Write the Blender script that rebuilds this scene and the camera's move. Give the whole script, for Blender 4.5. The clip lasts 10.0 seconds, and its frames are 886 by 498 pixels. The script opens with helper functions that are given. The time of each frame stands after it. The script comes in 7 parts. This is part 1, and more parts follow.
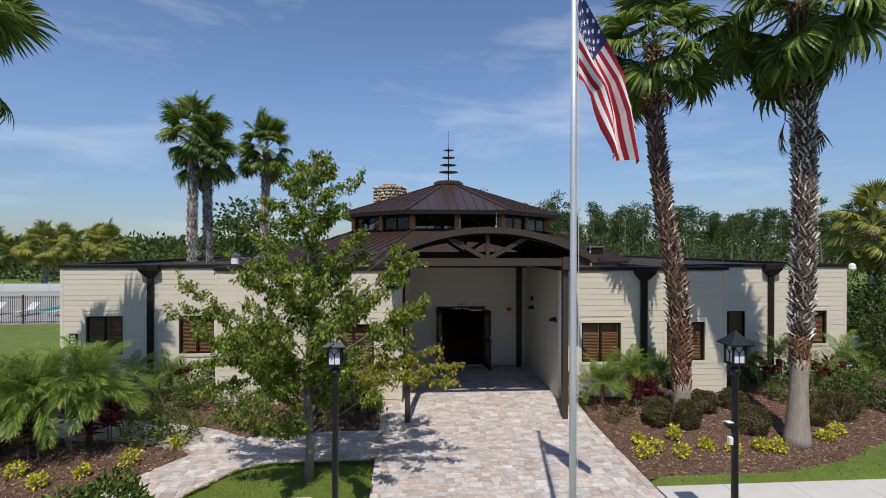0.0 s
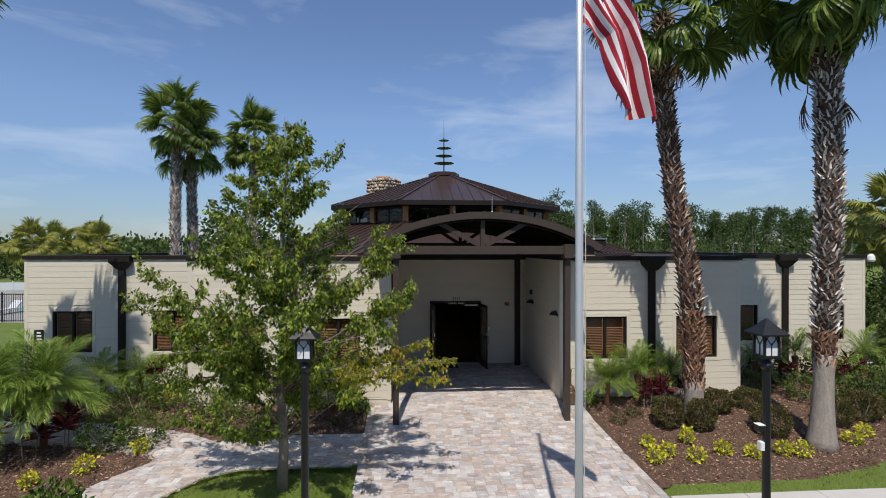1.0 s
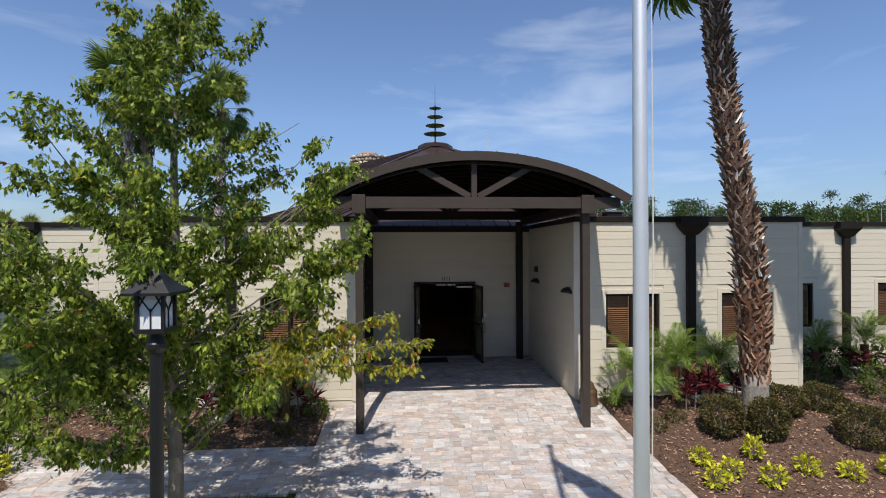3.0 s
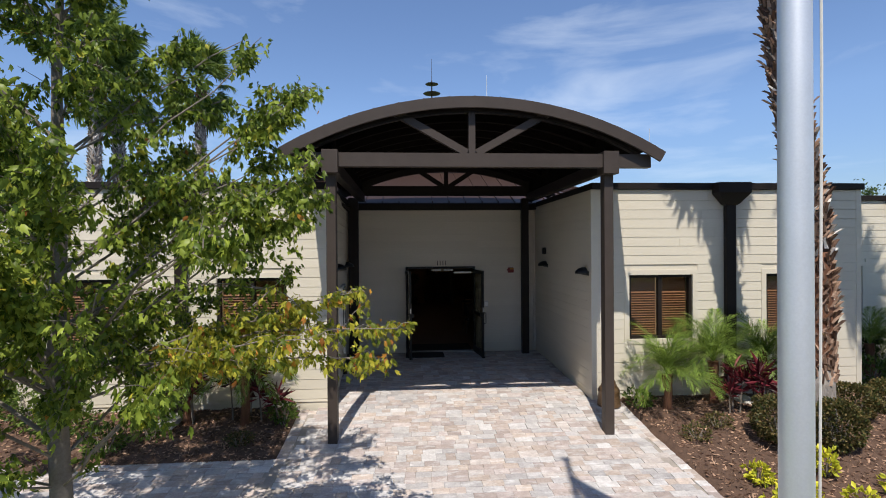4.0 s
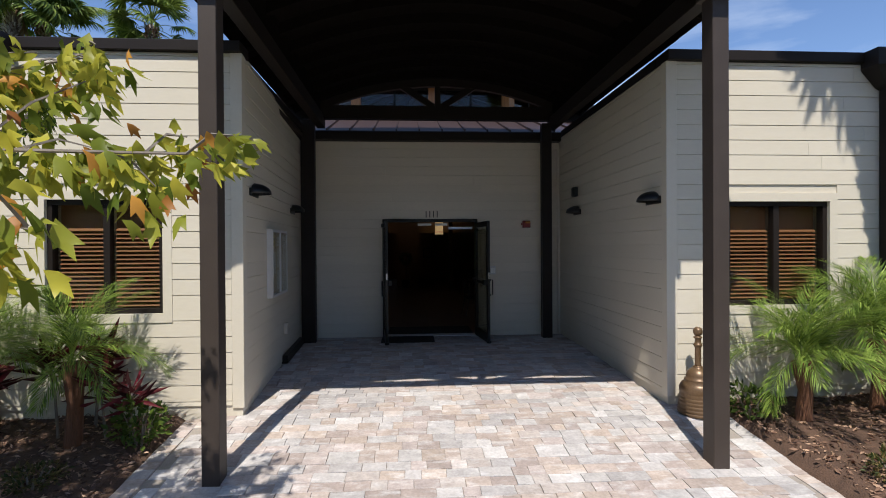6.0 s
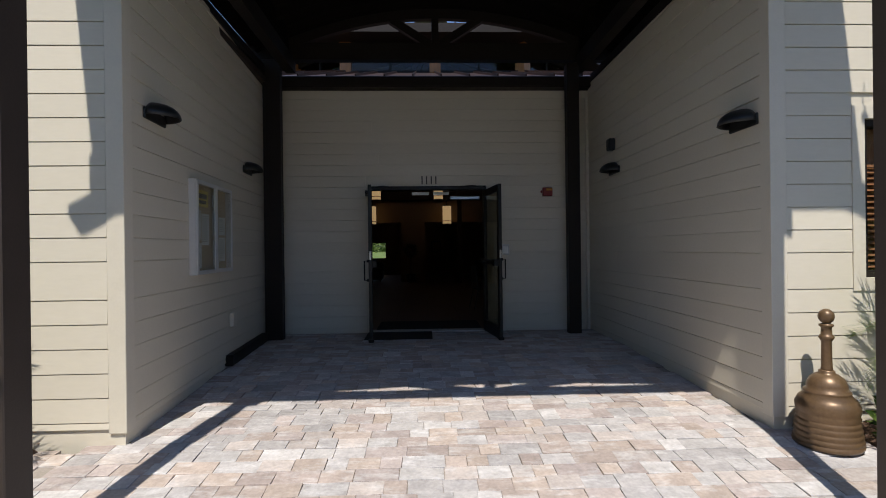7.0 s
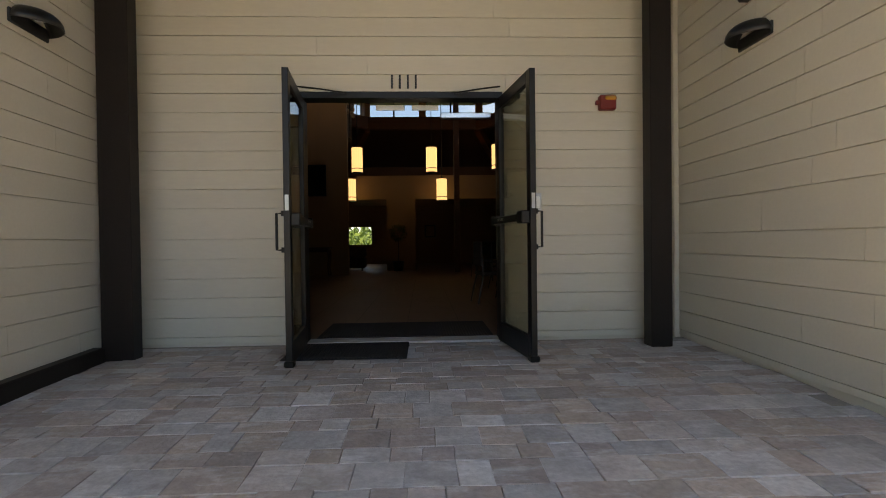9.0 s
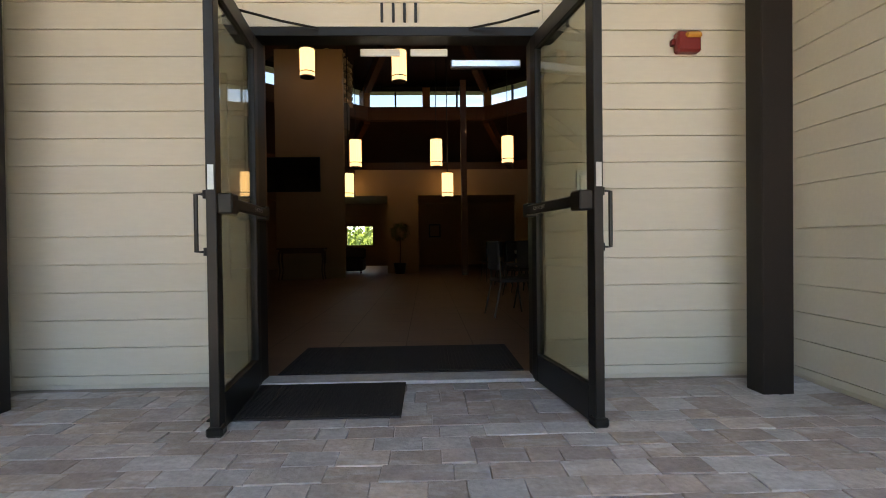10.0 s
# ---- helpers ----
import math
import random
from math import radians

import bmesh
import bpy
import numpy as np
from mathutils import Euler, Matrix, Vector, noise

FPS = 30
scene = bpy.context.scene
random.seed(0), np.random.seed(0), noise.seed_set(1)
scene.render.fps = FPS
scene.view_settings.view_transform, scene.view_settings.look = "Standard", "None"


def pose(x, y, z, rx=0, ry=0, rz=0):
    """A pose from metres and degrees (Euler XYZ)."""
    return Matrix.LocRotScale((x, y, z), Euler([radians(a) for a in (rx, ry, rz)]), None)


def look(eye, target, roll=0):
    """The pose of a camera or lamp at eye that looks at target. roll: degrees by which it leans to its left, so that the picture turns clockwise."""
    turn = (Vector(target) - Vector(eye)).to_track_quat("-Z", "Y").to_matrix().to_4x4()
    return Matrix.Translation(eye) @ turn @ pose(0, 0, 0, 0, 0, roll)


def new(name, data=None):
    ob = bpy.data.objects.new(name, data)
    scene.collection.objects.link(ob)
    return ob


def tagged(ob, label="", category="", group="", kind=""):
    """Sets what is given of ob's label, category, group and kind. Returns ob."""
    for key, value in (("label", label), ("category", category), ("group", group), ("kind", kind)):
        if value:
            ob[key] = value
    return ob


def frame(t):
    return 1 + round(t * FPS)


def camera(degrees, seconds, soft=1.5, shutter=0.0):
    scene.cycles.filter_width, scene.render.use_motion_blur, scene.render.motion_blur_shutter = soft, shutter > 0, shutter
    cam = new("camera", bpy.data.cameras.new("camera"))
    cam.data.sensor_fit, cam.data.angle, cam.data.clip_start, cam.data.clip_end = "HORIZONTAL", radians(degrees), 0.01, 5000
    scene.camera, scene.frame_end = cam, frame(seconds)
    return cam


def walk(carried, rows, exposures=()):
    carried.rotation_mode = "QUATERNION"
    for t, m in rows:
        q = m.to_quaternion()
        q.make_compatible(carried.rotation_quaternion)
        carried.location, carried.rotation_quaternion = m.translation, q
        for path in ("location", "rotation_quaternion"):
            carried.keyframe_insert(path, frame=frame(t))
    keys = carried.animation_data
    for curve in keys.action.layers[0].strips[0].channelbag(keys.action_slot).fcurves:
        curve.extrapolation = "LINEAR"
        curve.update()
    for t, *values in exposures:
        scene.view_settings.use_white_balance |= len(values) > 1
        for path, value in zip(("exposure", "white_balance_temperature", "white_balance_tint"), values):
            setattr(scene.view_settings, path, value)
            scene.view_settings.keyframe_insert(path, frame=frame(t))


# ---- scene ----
cam = camera(82.4, 10.0, soft=1.0)
PATH = [
    (0, (-2.158, -20.182, 4.75), (-2.015, -18.187, 4.742), 0.1),
    (0.5, (-2.017, -19.669, 4.574), (-1.872, -17.674, 4.568), 0.0),
    (1, (-1.874, -19.042, 4.381), (-1.727, -17.047, 4.376), -0.0),
    (1.5, (-1.706, -18.325, 4.191), (-1.56, -16.331, 4.189), -0.1),
    (2, (-1.505, -17.541, 3.97), (-1.36, -15.546, 3.967), -0.2),
    (2.5, (-1.364, -16.715, 3.661), (-1.216, -14.721, 3.665), -0.2),
    (4, (-0.909, -14.029, 2.911), (-0.769, -12.034, 2.903), -0.4),
    (4.5, (-0.806, -13.079, 2.624), (-0.664, -11.084, 2.618), -0.4),
    (5, (-0.69, -12.163, 2.351), (-0.549, -10.168, 2.344), -0.4),
    (5.5, (-0.565, -11.23, 2.054), (-0.424, -9.235, 2.049), -0.4),
    (5.7, (-0.522, -10.855, 1.972), (-0.379, -8.86, 1.957), -0.3),
    (6.8, (-0.061, -8.668, 1.402), (0.006, -6.669, 1.406), -0.8),
    (7, (-0.055, -8.275, 1.353), (0.018, -6.277, 1.35), -0.7),
    (7.5, (0.023, -7.34, 1.211), (0.099, -5.341, 1.201), -0.7),
    (8, (0.072, -6.433, 1.075), (0.16, -4.435, 1.062), -0.7),
    (8.5, (0.156, -5.594, 0.948), (0.241, -3.596, 0.936), -0.6),
    (9, (0.185, -4.836, 0.945), (0.267, -2.837, 0.918), -0.7),
    (9.5, (0.222, -4.098, 0.93), (0.296, -2.099, 0.907), -0.7),
    (10, (0.196, -3.419, 0.929), (0.261, -1.421, 0.905), -0.7),
]
EXPOSURES = [(0, -0.16, 6700, 10), (2.0, -0.08, 6700, 10), (4.0, 0.15, 6700, 10), (5.5, 0.22, 6600, 10), (7.0, 0.12, 6550, 10), (7.5, 0.13, 6950, 10), (8.0, 0.27, 7300, 10),
             (8.5, 1.0, 8700, 10), (9.0, 2.08, 9700, 10), (9.5, 2.72, 9600, 10), (10, 3.1, 9400, 10)]
walk(cam, [(t, look(eye, target, roll)) for t, eye, target, roll in PATH], EXPOSURES)

# ---- world, sun ----
SUN_AZ, SUN_EL = radians(9.5), radians(60.4)          # the shadows run ahead and a little to the right
world = bpy.data.worlds.new("world")
scene.world = world
world.use_nodes = True
wn, wl = world.node_tree.nodes, world.node_tree.links
wn.clear()
sky = wn.new("ShaderNodeTexSky")
sky.sky_type, sky.sun_disc = "NISHITA", False
sky.sun_elevation, sky.sun_rotation = SUN_EL, radians(180.0) + SUN_AZ
sky.air_density, sky.dust_density, sky.ozone_density = 1.0, 0.3, 2.0
coord = wn.new("ShaderNodeTexCoord")
stretch = wn.new("ShaderNodeMapping")
stretch.inputs["Scale"].default_value = (1.3, 1.0, 5.0)
stretch.inputs["Rotation"].default_value = (0.0, radians(8), 0.0)
cloud = wn.new("ShaderNodeTexNoise")
cloud.inputs["Scale"].default_value, cloud.inputs["Detail"].default_value = 2.6, 7.0
cloud.inputs["Roughness"].default_value, cloud.inputs["Distortion"].default_value = 0.55, 0.35
ramp = wn.new("ShaderNodeValToRGB")
ramp.color_ramp.elements[0].position, ramp.color_ramp.elements[1].position = 0.50, 0.88
ramp.color_ramp.elements[1].color = (0.52, 0.52, 0.52, 1)
mix = wn.new("ShaderNodeMix")
mix.data_type = "RGBA"
mix.inputs["B"].default_value = (7.4, 8.2, 9.2, 1)
back = wn.new("ShaderNodeBackground")
back.inputs["Strength"].default_value = 0.120
wout = wn.new("ShaderNodeOutputWorld")
wl.new(coord.outputs["Generated"], stretch.inputs["Vector"])
wl.new(stretch.outputs["Vector"], cloud.inputs["Vector"])
wl.new(cloud.outputs["Fac"], ramp.inputs["Fac"])
wl.new(ramp.outputs["Color"], mix.inputs["Factor"])
blue = wn.new("ShaderNodeVectorMath")                 # humid summer blue
blue.operation = "MULTIPLY"
up = wn.new("ShaderNodeSeparateXYZ")                  # bluish haze towards the horizon
haze = wn.new("ShaderNodeMapRange")
haze.inputs["From Min"].default_value, haze.inputs["From Max"].default_value = 0.0, 0.24
tone = wn.new("ShaderNodeMix")
tone.data_type = "RGBA"
tone.inputs["A"].default_value, tone.inputs["B"].default_value = (0.52, 0.61, 0.80, 1), (0.93, 1.02, 1.20, 1)
wl.new(coord.outputs["Generated"], up.inputs["Vector"])
wl.new(up.outputs["Z"], haze.inputs["Value"])
wl.new(haze.outputs["Result"], tone.inputs["Factor"])
wl.new(tone.outputs["Result"], blue.inputs[1])
wl.new(sky.outputs["Color"], blue.inputs[0])
wl.new(blue.outputs["Vector"], mix.inputs["A"])
wl.new(mix.outputs["Result"], back.inputs["Color"])
wl.new(back.outputs["Background"], wout.inputs["Surface"])
sun = new("sun", bpy.data.lights.new("sun", "SUN"))
sun.data.energy, sun.data.angle, sun.data.color = 5.0, radians(0.53), (1.0, 0.95, 0.88)
sun_at = Vector((-math.sin(SUN_AZ) * math.cos(SUN_EL), -math.cos(SUN_AZ) * math.cos(SUN_EL), math.sin(SUN_EL)))
sun.matrix_world = look(sun_at * 60, (0, 0, 0))

# ---- materials ----
def material(name, color, rough=0.6, metal=0.0, vary=0.12, scale=6.0, fine=60.0, bump=0.15, dist=0.004, hue=None,
             island=0.0, each=0.0, stretch=(1, 1, 1), spec=0.5, palette=(), bleach=0.0):
    """Base colour broken up at two scales, with relief. island / each: spread of lightness from piece to piece."""
    m = bpy.data.materials.new(name)
    m.use_nodes = True
    n, l = m.node_tree.nodes, m.node_tree.links
    b = n["Principled BSDF"]
    b.inputs["Roughness"].default_value, b.inputs["Metallic"].default_value = rough, metal
    b.inputs["Specular IOR Level"].default_value = spec
    geo = n.new("ShaderNodeNewGeometry")
    mp = n.new("ShaderNodeMapping")
    mp.inputs["Scale"].default_value = stretch
    l.new(geo.outputs["Position"], mp.inputs["Vector"])
    big, small = n.new("ShaderNodeTexNoise"), n.new("ShaderNodeTexNoise")
    big.inputs["Scale"].default_value, big.inputs["Detail"].default_value = scale, 4
    small.inputs["Scale"].default_value, small.inputs["Detail"].default_value = fine, 5
    for t in (big, small):
        l.new(mp.outputs["Vector"], t.inputs["Vector"])
    add = n.new("ShaderNodeMath")
    add.operation = "ADD"
    l.new(big.outputs["Fac"], add.inputs[0])
    l.new(small.outputs["Fac"], add.inputs[1])
    rng = n.new("ShaderNodeMapRange")
    rng.inputs["From Min"].default_value, rng.inputs["From Max"].default_value = 0.6, 1.4
    rng.inputs["To Min"].default_value, rng.inputs["To Max"].default_value = 1 - vary, 1 + vary
    l.new(add.outputs[0], rng.inputs["Value"])
    value = rng.outputs["Result"]
    for spread, src in ((island, geo.outputs["Random Per Island"]), (each, None)):
        if spread:
            if src is None:
                src = n.new("ShaderNodeObjectInfo").outputs["Random"]
            r2 = n.new("ShaderNodeMapRange")
            r2.inputs["To Min"].default_value, r2.inputs["To Max"].default_value = 1 - spread, 1 + spread
            l.new(src, r2.inputs["Value"])
            mul = n.new("ShaderNodeMath")
            mul.operation = "MULTIPLY"
            l.new(value, mul.inputs[0])
            l.new(r2.outputs["Result"], mul.inputs[1])
            value = mul.outputs[0]
    base = n.new("ShaderNodeMix")
    base.data_type = "RGBA"
    base.inputs["A"].default_value, base.inputs["B"].default_value = (*color, 1), (*(hue or color), 1)
    pick = geo.outputs["Random Per Island"] if island else big.outputs["Fac"]
    if each and not island:
        pick = n.new("ShaderNodeObjectInfo").outputs["Random"]
    l.new(pick, base.inputs["Factor"])
    if palette:                               # each piece takes one of several colours
        ramp_c = n.new("ShaderNodeValToRGB")
        ramp_c.color_ramp.interpolation = "CONSTANT"
        for k, c in enumerate(palette):
            e = ramp_c.color_ramp.elements[0] if k == 0 else ramp_c.color_ramp.elements.new(k / len(palette))
            e.position, e.color = k / len(palette), (*c, 1)
        ramp_c.color_ramp.elements.remove(ramp_c.color_ramp.elements[-1])
        far = n.new("ShaderNodeMath")
        far.operation, far.inputs[1].default_value = "MULTIPLY", 17.3
        wrap = n.new("ShaderNodeMath")
        wrap.operation = "FRACT"
        l.new(pick, far.inputs[0])
        l.new(far.outputs[0], wrap.inputs[0])
        l.new(wrap.outputs[0], ramp_c.inputs["Fac"])
        l.new(ramp_c.outputs["Color"], base.inputs["A"])
        base.inputs["Factor"].default_value = 0.25
        l.remove(base.inputs["Factor"].links[0])
    result = base.outputs["Result"]
    if bleach:                                # pale streaks that stop at each piece's edge
        shift = n.new("ShaderNodeVectorMath")
        shift.operation, shift.inputs[1].default_value = "MULTIPLY_ADD", (31.0, 17.0, 23.0)
        l.new(pick, shift.inputs[0])
        l.new(geo.outputs["Position"], shift.inputs[2])
        run = n.new("ShaderNodeMapping")
        run.inputs["Scale"].default_value = (4.0, 11.0, 4.0)
        l.new(shift.outputs["Vector"], run.inputs["Vector"])
        streak = n.new("ShaderNodeTexNoise")
        streak.inputs["Scale"].default_value, streak.inputs["Detail"].default_value, streak.inputs["Roughness"].default_value = 1.0, 6, 0.65
        l.new(run.outputs["Vector"], streak.inputs["Vector"])
        cut = n.new("ShaderNodeMapRange")
        cut.inputs["From Min"].default_value, cut.inputs["From Max"].default_value, cut.inputs["To Max"].default_value = 0.50, 0.72, bleach
        l.new(streak.outputs["Fac"], cut.inputs["Value"])
        pale = n.new("ShaderNodeMix")
        pale.data_type = "RGBA"
        pale.inputs["B"].default_value = (0.60, 0.585, 0.575, 1)
        l.new(cut.outputs["Result"], pale.inputs["Factor"])
        l.new(result, pale.inputs["A"])
        result = pale.outputs["Result"]
    tint = n.new("ShaderNodeVectorMath")
    tint.operation = "SCALE"
    l.new(result, tint.inputs[0])
    l.new(value, tint.inputs["Scale"])
    l.new(tint.outputs["Vector"], b.inputs["Base Color"])
    if bump:
        bp = n.new("ShaderNodeBump")
        bp.inputs["Strength"].default_value, bp.inputs["Distance"].default_value = bump, dist
        l.new(small.outputs["Fac"], bp.inputs["Height"])
        l.new(bp.outputs["Normal"], b.inputs["Normal"])
    return m


def leafy(name, color, hue, island=0.35, rough=0.45, through_light=0.28):
    """A leaf: glossy blade that lets some light through."""
    m = material(name, color, rough, vary=0.1, scale=2.0, fine=30, bump=0.0, hue=hue, island=island, spec=0.22)
    n, l = m.node_tree.nodes, m.node_tree.links
    b, out = n["Principled BSDF"], n["Material Output"]
    tr = n.new("ShaderNodeBsdfTranslucent")
    mx = n.new("ShaderNodeMixShader")
    mx.inputs["Fac"].default_value = through_light
    src = b.inputs["Base Color"].links[0].from_socket
    l.new(src, tr.inputs["Color"])
    l.new(b.outputs["BSDF"], mx.inputs[1])
    l.new(tr.outputs["BSDF"], mx.inputs[2])
    l.new(mx.outputs["Shader"], out.inputs["Surface"])
    return m


def glass(name, tint=(0.9, 0.92, 0.9)):
    m = bpy.data.materials.new(name)
    m.use_nodes = True
    n, l = m.node_tree.nodes, m.node_tree.links
    n.remove(n["Principled BSDF"])
    clear, gloss, mx = n.new("ShaderNodeBsdfTransparent"), n.new("ShaderNodeBsdfGlossy"), n.new("ShaderNodeMixShader")
    clear.inputs["Color"].default_value = (*tint, 1)
    gloss.inputs["Roughness"].default_value = 0.02
    face, power, lift = n.new("ShaderNodeLayerWeight"), n.new("ShaderNodeMath"), n.new("ShaderNodeMath")
    face.inputs["Blend"].default_value = 0.5
    power.operation, power.inputs[1].default_value = "POWER", 4.0
    lift.operation, lift.inputs[1].default_value, lift.inputs[2].default_value = "MULTIPLY_ADD", 0.85, 0.035
    l.new(face.outputs["Facing"], power.inputs[0])
    l.new(power.outputs[0], lift.inputs[0])
    l.new(lift.outputs[0], mx.inputs["Fac"])
    l.new(clear.outputs["BSDF"], mx.inputs[1])
    l.new(gloss.outputs["BSDF"], mx.inputs[2])
    l.new(mx.outputs["Shader"], n["Material Output"].inputs["Surface"])
    return m


def glow(name, color, strength):
    m = bpy.data.materials.new(name)
    m.use_nodes = True
    b = m.node_tree.nodes["Principled BSDF"]
    b.inputs["Base Color"].default_value = (*color, 1)
    b.inputs["Emission Color"].default_value, b.inputs["Emission Strength"].default_value = (*color, 1), strength
    return m


SIDING = material("siding_paint", (0.615, 0.563, 0.458), 0.55, vary=0.04, scale=1.3, fine=45, bump=0.12, each=0.025, stretch=(0.25, 1, 1))
TRIM = material("trim_paint", (0.615, 0.563, 0.46), 0.5, vary=0.04, bump=0.1)
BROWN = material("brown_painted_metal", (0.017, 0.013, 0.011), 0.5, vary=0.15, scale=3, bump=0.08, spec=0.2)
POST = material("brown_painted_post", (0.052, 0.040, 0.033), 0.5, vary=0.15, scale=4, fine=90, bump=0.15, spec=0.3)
ROOFM = material("brown_standing_seam_metal", (0.060, 0.036, 0.030), 0.38, 0.3, vary=0.12, scale=1.2, fine=30, bump=0.05)
SOFFIT = material("near_black_boards", (0.008, 0.006, 0.005), 0.8, vary=0.25, scale=3, fine=50, stretch=(4, 0.4, 4), spec=0.06)
CEDAR = material("varnished_cedar", (0.42, 0.17, 0.045), 0.45, vary=0.3, scale=4, fine=40, stretch=(6, 6, 0.6))
BLINDM = material("brown_wood_louvre", (0.20, 0.085, 0.035), 0.5, vary=0.2, scale=4, fine=60, island=0.12, stretch=(0.4, 4, 4))
DARKGLASS = glass("window_glass")
DOORGLASS = glass("door_glass", (0.70, 0.69, 0.61))
ROOFGLASS = glass("grey_clerestory_glass", (0.36, 0.37, 0.37))
STONES = ((0.47, 0.45, 0.435), (0.37, 0.295, 0.25), (0.31, 0.245, 0.215), (0.34, 0.325, 0.32), (0.43, 0.375, 0.34), (0.385, 0.32, 0.295), (0.41, 0.325, 0.265), (0.40, 0.38, 0.37))
PAVER = material("tumbled_paver", (0.43, 0.39, 0.365), 0.8, vary=0.24, scale=9, fine=38, bump=0.75, dist=0.005, hue=(0.45, 0.41, 0.385), each=0.14, palette=STONES, bleach=0.75)
PAVERS = material("tumbled_paver_rest", (0.43, 0.39, 0.365), 0.8, vary=0.24, scale=9, fine=38, bump=0.75, dist=0.005, hue=(0.45, 0.41, 0.385), island=0.14, palette=STONES, bleach=0.75)
SAND = material("joint_sand", (0.30, 0.265, 0.23), 0.95, vary=0.2, bump=0.4)
CONCRETE = material("concrete", (0.47, 0.45, 0.42), 0.85, vary=0.1, scale=2, fine=80, bump=0.2)
MULCH = material("bark_mulch", (0.095, 0.054, 0.035), 0.95, vary=0.45, scale=8, fine=70, bump=0.8, dist=0.02)
CHIPS = material("bark_chips", (0.13, 0.058, 0.034), 0.9, vary=0.3, scale=8, fine=70, bump=0.3, island=0.6, hue=(0.32, 0.205, 0.135))
GRASS = material("turf", (0.080, 0.130, 0.015), 0.8, vary=0.3, scale=1.1, fine=35, bump=0.8, dist=0.03, hue=(0.12, 0.16, 0.022))
BLADE = leafy("grass_blade", (0.13, 0.20, 0.020), (0.23, 0.26, 0.04), 0.3)
ASPHALT = material("asphalt", (0.055, 0.055, 0.056), 0.9, vary=0.2, scale=2, fine=120, bump=0.4)
STEEL = material("satin_aluminium", (0.72, 0.75, 0.78), 0.48, 0.55, vary=0.06, scale=5, fine=120, bump=0.03)
BLACK = material("black_painted_metal", (0.011, 0.011, 0.012), 0.42, vary=0.2, scale=6, bump=0.06)

# ---- building blocks ----
def mesh_from(bm, name):
    bmesh.ops.recalc_face_normals(bm, faces=bm.faces)
    me = bpy.data.meshes.new(name)
    bm.to_mesh(me)
    bm.free()
    return me


def part(name, bm, mat, parent=None, label="", smooth=False):
    me = bm if isinstance(bm, bpy.types.Mesh) else mesh_from(bm, name)
    if mat is not None and not me.materials:
        me.materials.append(mat)
    if smooth:
        me.polygons.foreach_set("use_smooth", [True] * len(me.polygons))
    ob = new(name, me)
    if parent is not None:
        ob.parent = parent
    if label:
        ob["label"] = label
    return ob


def thing(name, label, category, at=(0, 0, 0), turn=0.0, group="", kind=""):
    ob = new(name)
    ob.matrix_basis = pose(*at, 0, 0, turn)
    ob.empty_display_size = 0.2
    return tagged(ob, label, category, group, kind)


def structure(name, bm, mat, label, category="", smooth=False):
    return tagged(part(name, bm, mat, smooth=smooth), label, category, kind="structure")


def box(bm, x0, x1, y0, y1, z0, z1, bevel=0.0, m=None):
    vs = [bm.verts.new((x, y, z)) for x in (x0, x1) for y in (y0, y1) for z in (z0, z1)]
    fs = [bm.faces.new([vs[i] for i in q]) for q in ((0, 1, 3, 2), (4, 6, 7, 5), (0, 4, 5, 1), (2, 3, 7, 6), (0, 2, 6, 4), (1, 5, 7, 3))]
    if bevel:
        es = list({e for f in fs for e in f.edges})
        r = bmesh.ops.bevel(bm, geom=es, offset=bevel, segments=1, affect="EDGES", clamp_overlap=True)
        vs = list({v for f in r["faces"] for v in f.verts} | {v for v in vs if v.is_valid})
    if m is not None:
        bmesh.ops.transform(bm, matrix=m, verts=[v for v in vs if v.is_valid])
    return bm


def boxes(*args, bevel=0.0):
    bm = bmesh.new()
    for a in args:
        box(bm, *a, bevel=bevel)
    return bm


def lathe(profile, seg=16, bm=None, at=(0, 0, 0), cap=True):
    """Turned about the z axis: profile of (radius, height)."""
    bm = bm or bmesh.new()
    rings = []
    for r, z in profile:
        rings.append([bm.verts.new((at[0] + r * math.cos(2 * math.pi * i / seg), at[1] + r * math.sin(2 * math.pi * i / seg), at[2] + z)) for i in range(seg)])
    for a, b in zip(rings, rings[1:]):
        for i in range(seg):
            bm.faces.new((a[i], a[(i + 1) % seg], b[(i + 1) % seg], b[i]))
    if cap:
        bm.faces.new(rings[0][::-1])
        bm.faces.new(rings[-1])
    return bm


def tube(points, radii, seg=8, bm=None):
    """A round limb through points."""
    bm = bm or bmesh.new()
    pts = [Vector(p) for p in points]
    radii = radii if hasattr(radii, "__len__") else [radii] * len(pts)
    prev = None
    side = Vector((1, 0, 0))
    for k, p in enumerate(pts):
        d = (pts[min(k + 1, len(pts) - 1)] - pts[max(k - 1, 0)]).normalized()
        side = (side - d * side.dot(d))
        if side.length < 1e-3:
            side = d.orthogonal()
        side.normalize()
        up = d.cross(side)
        ring = [bm.verts.new(p + (side * math.cos(2 * math.pi * i / seg) + up * math.sin(2 * math.pi * i / seg)) * radii[k]) for i in range(seg)]
        if prev:
            for i in range(seg):
                bm.faces.new((prev[i], prev[(i + 1) % seg], ring[(i + 1) % seg], ring[i]))
        else:
            bm.faces.new(ring[::-1])
        prev = ring
    bm.faces.new(prev)
    return bm


